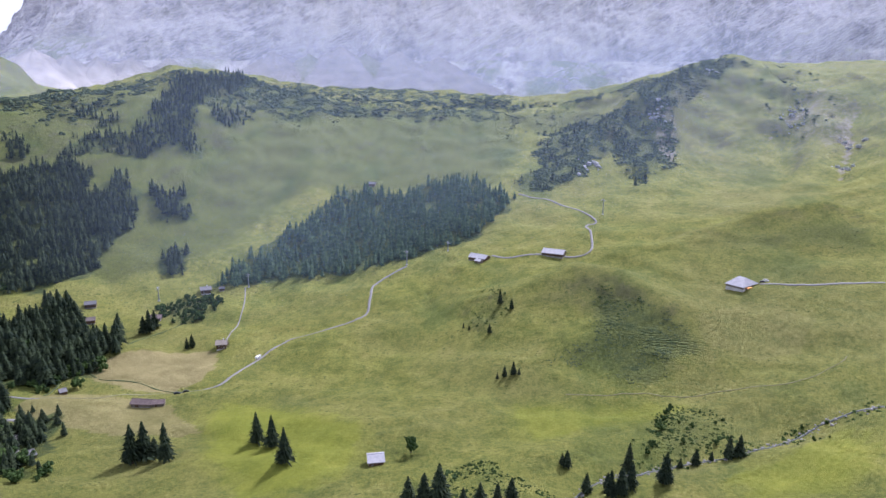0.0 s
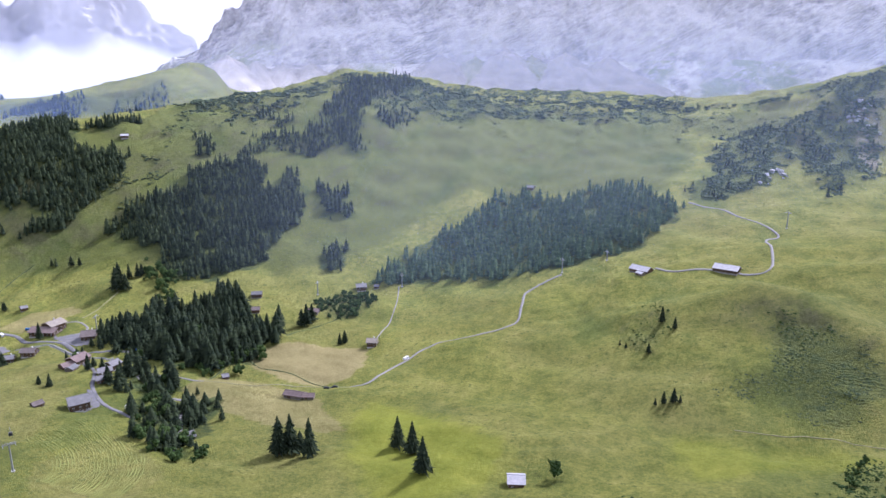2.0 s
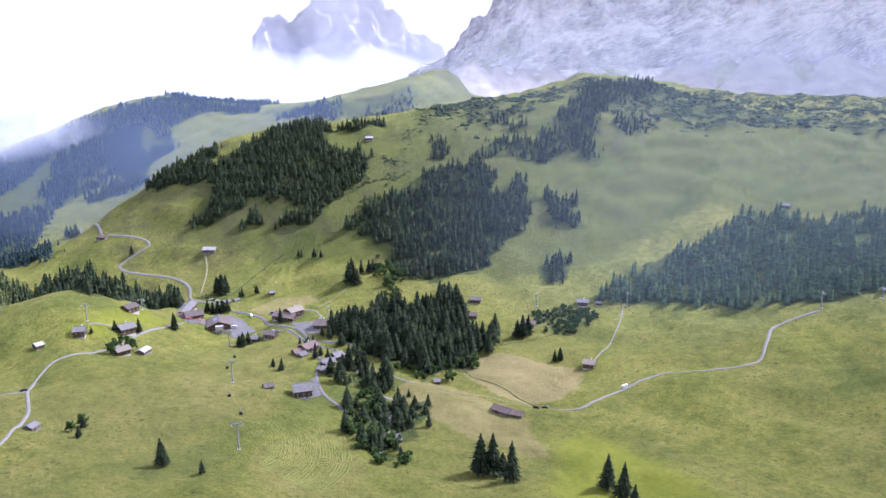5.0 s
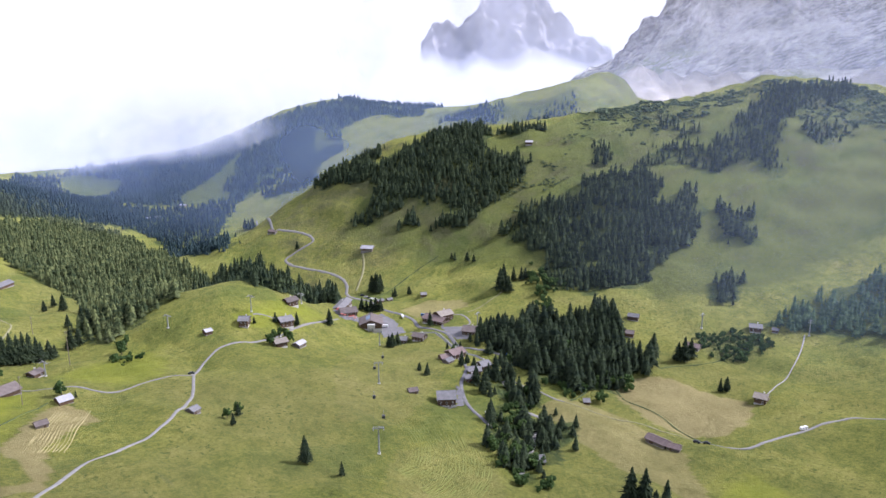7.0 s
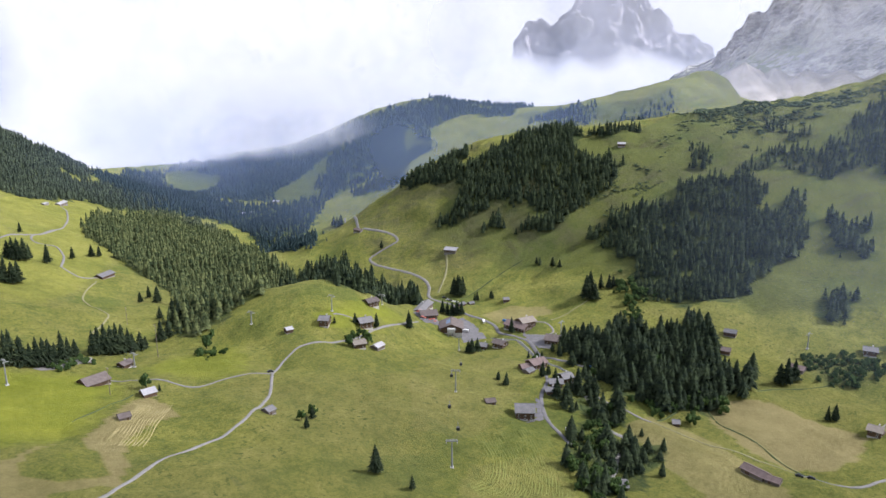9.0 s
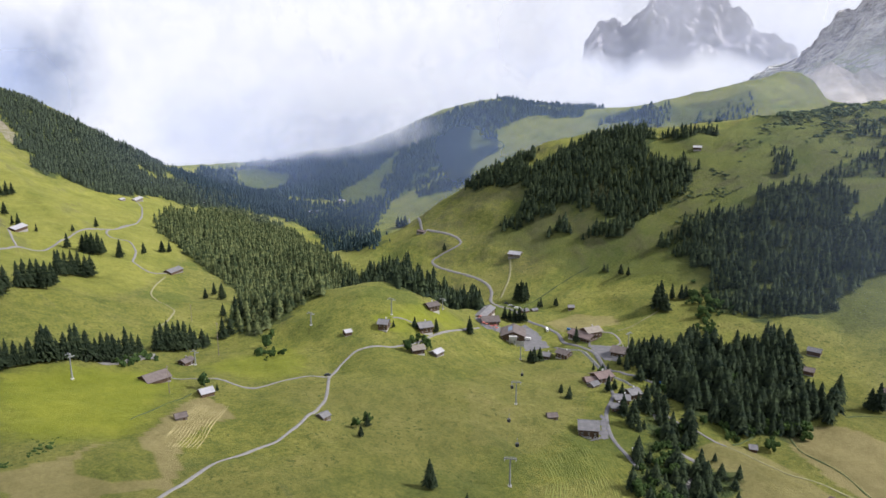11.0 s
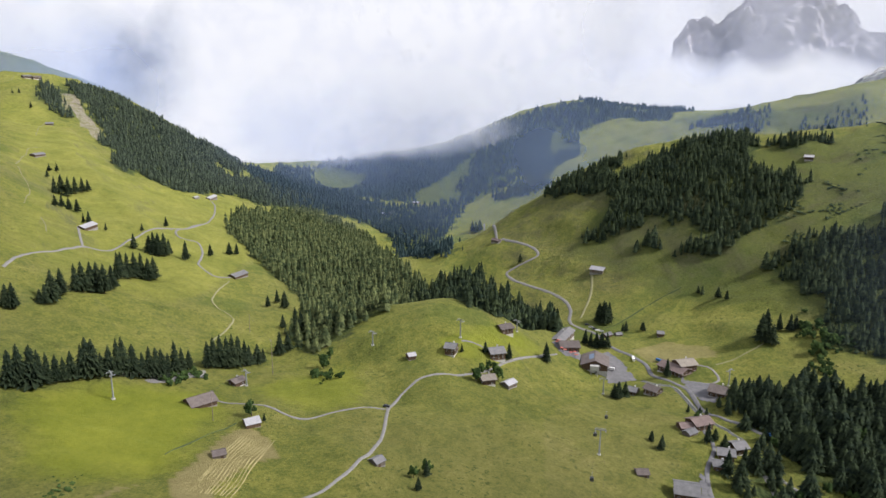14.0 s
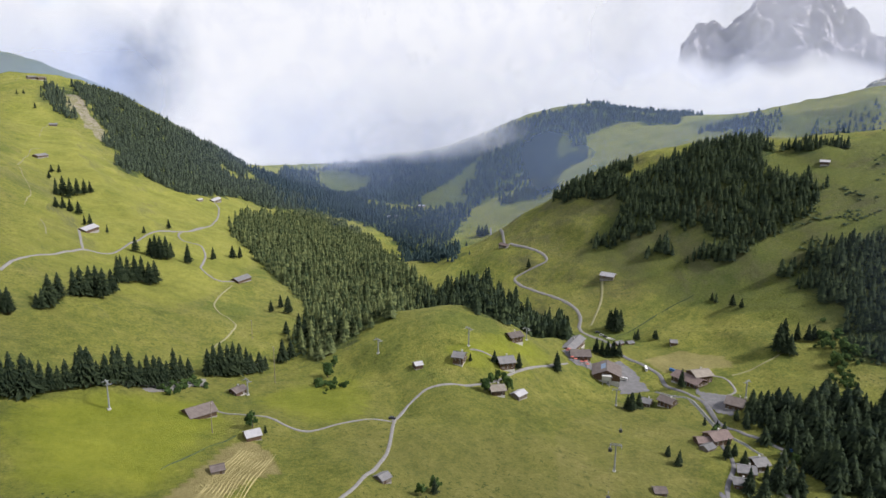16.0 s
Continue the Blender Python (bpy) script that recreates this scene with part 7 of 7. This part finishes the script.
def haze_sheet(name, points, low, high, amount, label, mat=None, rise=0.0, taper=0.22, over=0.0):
    """A standing sheet tinted to imitate thin haze or cloud; it thins out upwards and to its ends."""
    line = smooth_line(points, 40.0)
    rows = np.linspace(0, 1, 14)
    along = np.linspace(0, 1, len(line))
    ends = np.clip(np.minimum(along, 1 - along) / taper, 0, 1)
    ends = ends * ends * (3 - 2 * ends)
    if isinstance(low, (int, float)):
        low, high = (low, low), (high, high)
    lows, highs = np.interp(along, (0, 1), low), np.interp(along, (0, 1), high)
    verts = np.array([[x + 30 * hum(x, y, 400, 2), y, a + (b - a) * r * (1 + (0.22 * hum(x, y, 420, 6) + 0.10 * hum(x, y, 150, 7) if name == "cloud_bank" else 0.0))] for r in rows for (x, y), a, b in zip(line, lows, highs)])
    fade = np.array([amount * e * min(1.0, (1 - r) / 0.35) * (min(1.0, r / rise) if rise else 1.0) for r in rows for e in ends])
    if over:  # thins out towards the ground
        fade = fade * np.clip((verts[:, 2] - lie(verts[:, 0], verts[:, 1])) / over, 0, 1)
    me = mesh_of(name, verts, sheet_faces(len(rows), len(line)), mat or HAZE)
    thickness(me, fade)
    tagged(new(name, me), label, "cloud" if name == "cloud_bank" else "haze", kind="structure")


def distant_hill(name, x, y, z, rx, ry, height, label):
    """A rounded grassy hill far off, with uneven flanks."""
    u, v = np.meshgrid(np.linspace(-2.2, 2.2, 60), np.linspace(-2.2, 2.2, 60))
    px, py = x + u * rx, y + v * ry
    pz = z + height * np.exp(-(u**2 + v**2) / 1.1) * (1 + 0.03 * hum(px, py, 500, 3)) + 6 * hum(px, py, 120, 4)
    me = mesh_of(name, np.stack([px, py, pz], -1).reshape(-1, 3), sheet_faces(60, 60), GRASS)
    layer = me.color_attributes.new("zone", "FLOAT_COLOR", "POINT")
    layer.data.foreach_set("color", np.tile(np.array([0.0, 0.7, 0.0, 0.0], np.float32), u.size))
    tagged(new(name, me), label, "hill", kind="structure")


distant_hill("distant_hill", -3200, -260, -150, 480, 620, 495, "rounded grassy hill behind the ridge")

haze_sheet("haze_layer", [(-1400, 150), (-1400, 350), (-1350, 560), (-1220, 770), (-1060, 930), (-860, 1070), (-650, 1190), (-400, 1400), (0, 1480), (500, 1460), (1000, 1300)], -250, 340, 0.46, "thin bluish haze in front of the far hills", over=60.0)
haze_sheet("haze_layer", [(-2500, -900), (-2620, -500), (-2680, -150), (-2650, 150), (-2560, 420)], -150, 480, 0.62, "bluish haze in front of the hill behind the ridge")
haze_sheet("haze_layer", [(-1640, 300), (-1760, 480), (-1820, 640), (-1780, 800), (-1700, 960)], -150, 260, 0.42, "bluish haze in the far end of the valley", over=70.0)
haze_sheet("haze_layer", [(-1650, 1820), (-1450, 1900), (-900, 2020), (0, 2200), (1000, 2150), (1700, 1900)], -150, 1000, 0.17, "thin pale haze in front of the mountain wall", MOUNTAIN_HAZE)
haze_sheet("cloud_bank", [(-3050, 1850), (-2700, 2150), (-2300, 2420), (-1900, 2650), (-1500, 2800)], 120, 350, 1.0, "white cloud bank hiding the foot of the peak", CLOUD, 0.2)
haze_sheet("cloud_bank", [(-3150, 1900), (-2800, 2250), (-2400, 2530), (-2000, 2760), (-1600, 2900)], 150, 375, 1.0, "white cloud bank hiding the foot of the peak", CLOUD, 0.2)
haze_sheet("cloud_bank", [(-2470, 760), (-2400, 880), (-2310, 1010), (-2220, 1140), (-2130, 1260), (-2070, 1350)], -60, 300, 0.95, "low white cloud drifting along the crest of the far hill", CLOUD, 0.0, 0.25, over=45.0)
haze_sheet("cloud_bank", [(-3400, -1300), (-3400, -200), (-3450, 900), (-3600, 1800), (-3600, 2700), (-3300, 3500), (-2600, 4100), (-1700, 4300), (-700, 4000)], -250, 1900, 1.0, "bright cloud filling the sky over the valley end", CLOUD, 0.08)
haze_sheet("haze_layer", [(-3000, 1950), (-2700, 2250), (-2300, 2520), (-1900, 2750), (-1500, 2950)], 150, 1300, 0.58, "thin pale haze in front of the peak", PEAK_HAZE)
haze_sheet("cloud_bank", [(-2640, 60), (-2600, 250), (-2560, 420), (-2500, 620), (-2420, 800), (-2300, 960)], -110, 230, 1.0, "low white cloud drifting over the valley end", CLOUD, 0.25, 0.25)
haze_sheet("cloud_bank", [(-2700, -40), (-2710, 60), (-2710, 170), (-2700, 280), (-2690, 400)], 110, 520, 0.85, "tall bluish grey cloud above the western ridge", CLOUD_GREY, 0.3, 0.4)
haze_sheet("cloud_bank", [(-2330, 640), (-2310, 795), (-2225, 880), (-2095, 947), (-1995, 1015), (-1930, 1085), (-1905, 1160), (-1900, 1230)], (-55, 55), (105, 185), 0.85, "wisps of low cloud on the wooded flank of the far hill", WISP, 0.5, 0.2)
haze_sheet("cloud_bank", [(-2420, 700), (-2390, 850), (-2310, 940), (-2180, 1020), (-2070, 1080)], (-40, 10), (130, 150), 0.95, "wisps of low cloud on the wooded flank of the far hill", WISP, 0.4, 0.25)
# Added sheet: lens veil and bluish haze over the ridge are imitated by its tint.
haze_sheet("haze_layer", [(-430, 585), (-300, 585), (-150, 600), (0, 640), (200, 680), (420, 740), (700, 800)], -20, 520, 0.13, "added thin bluish sheet imitating haze and lens veil before the middle ridge", NEAR_HAZE, taper=0.2, over=70.0)
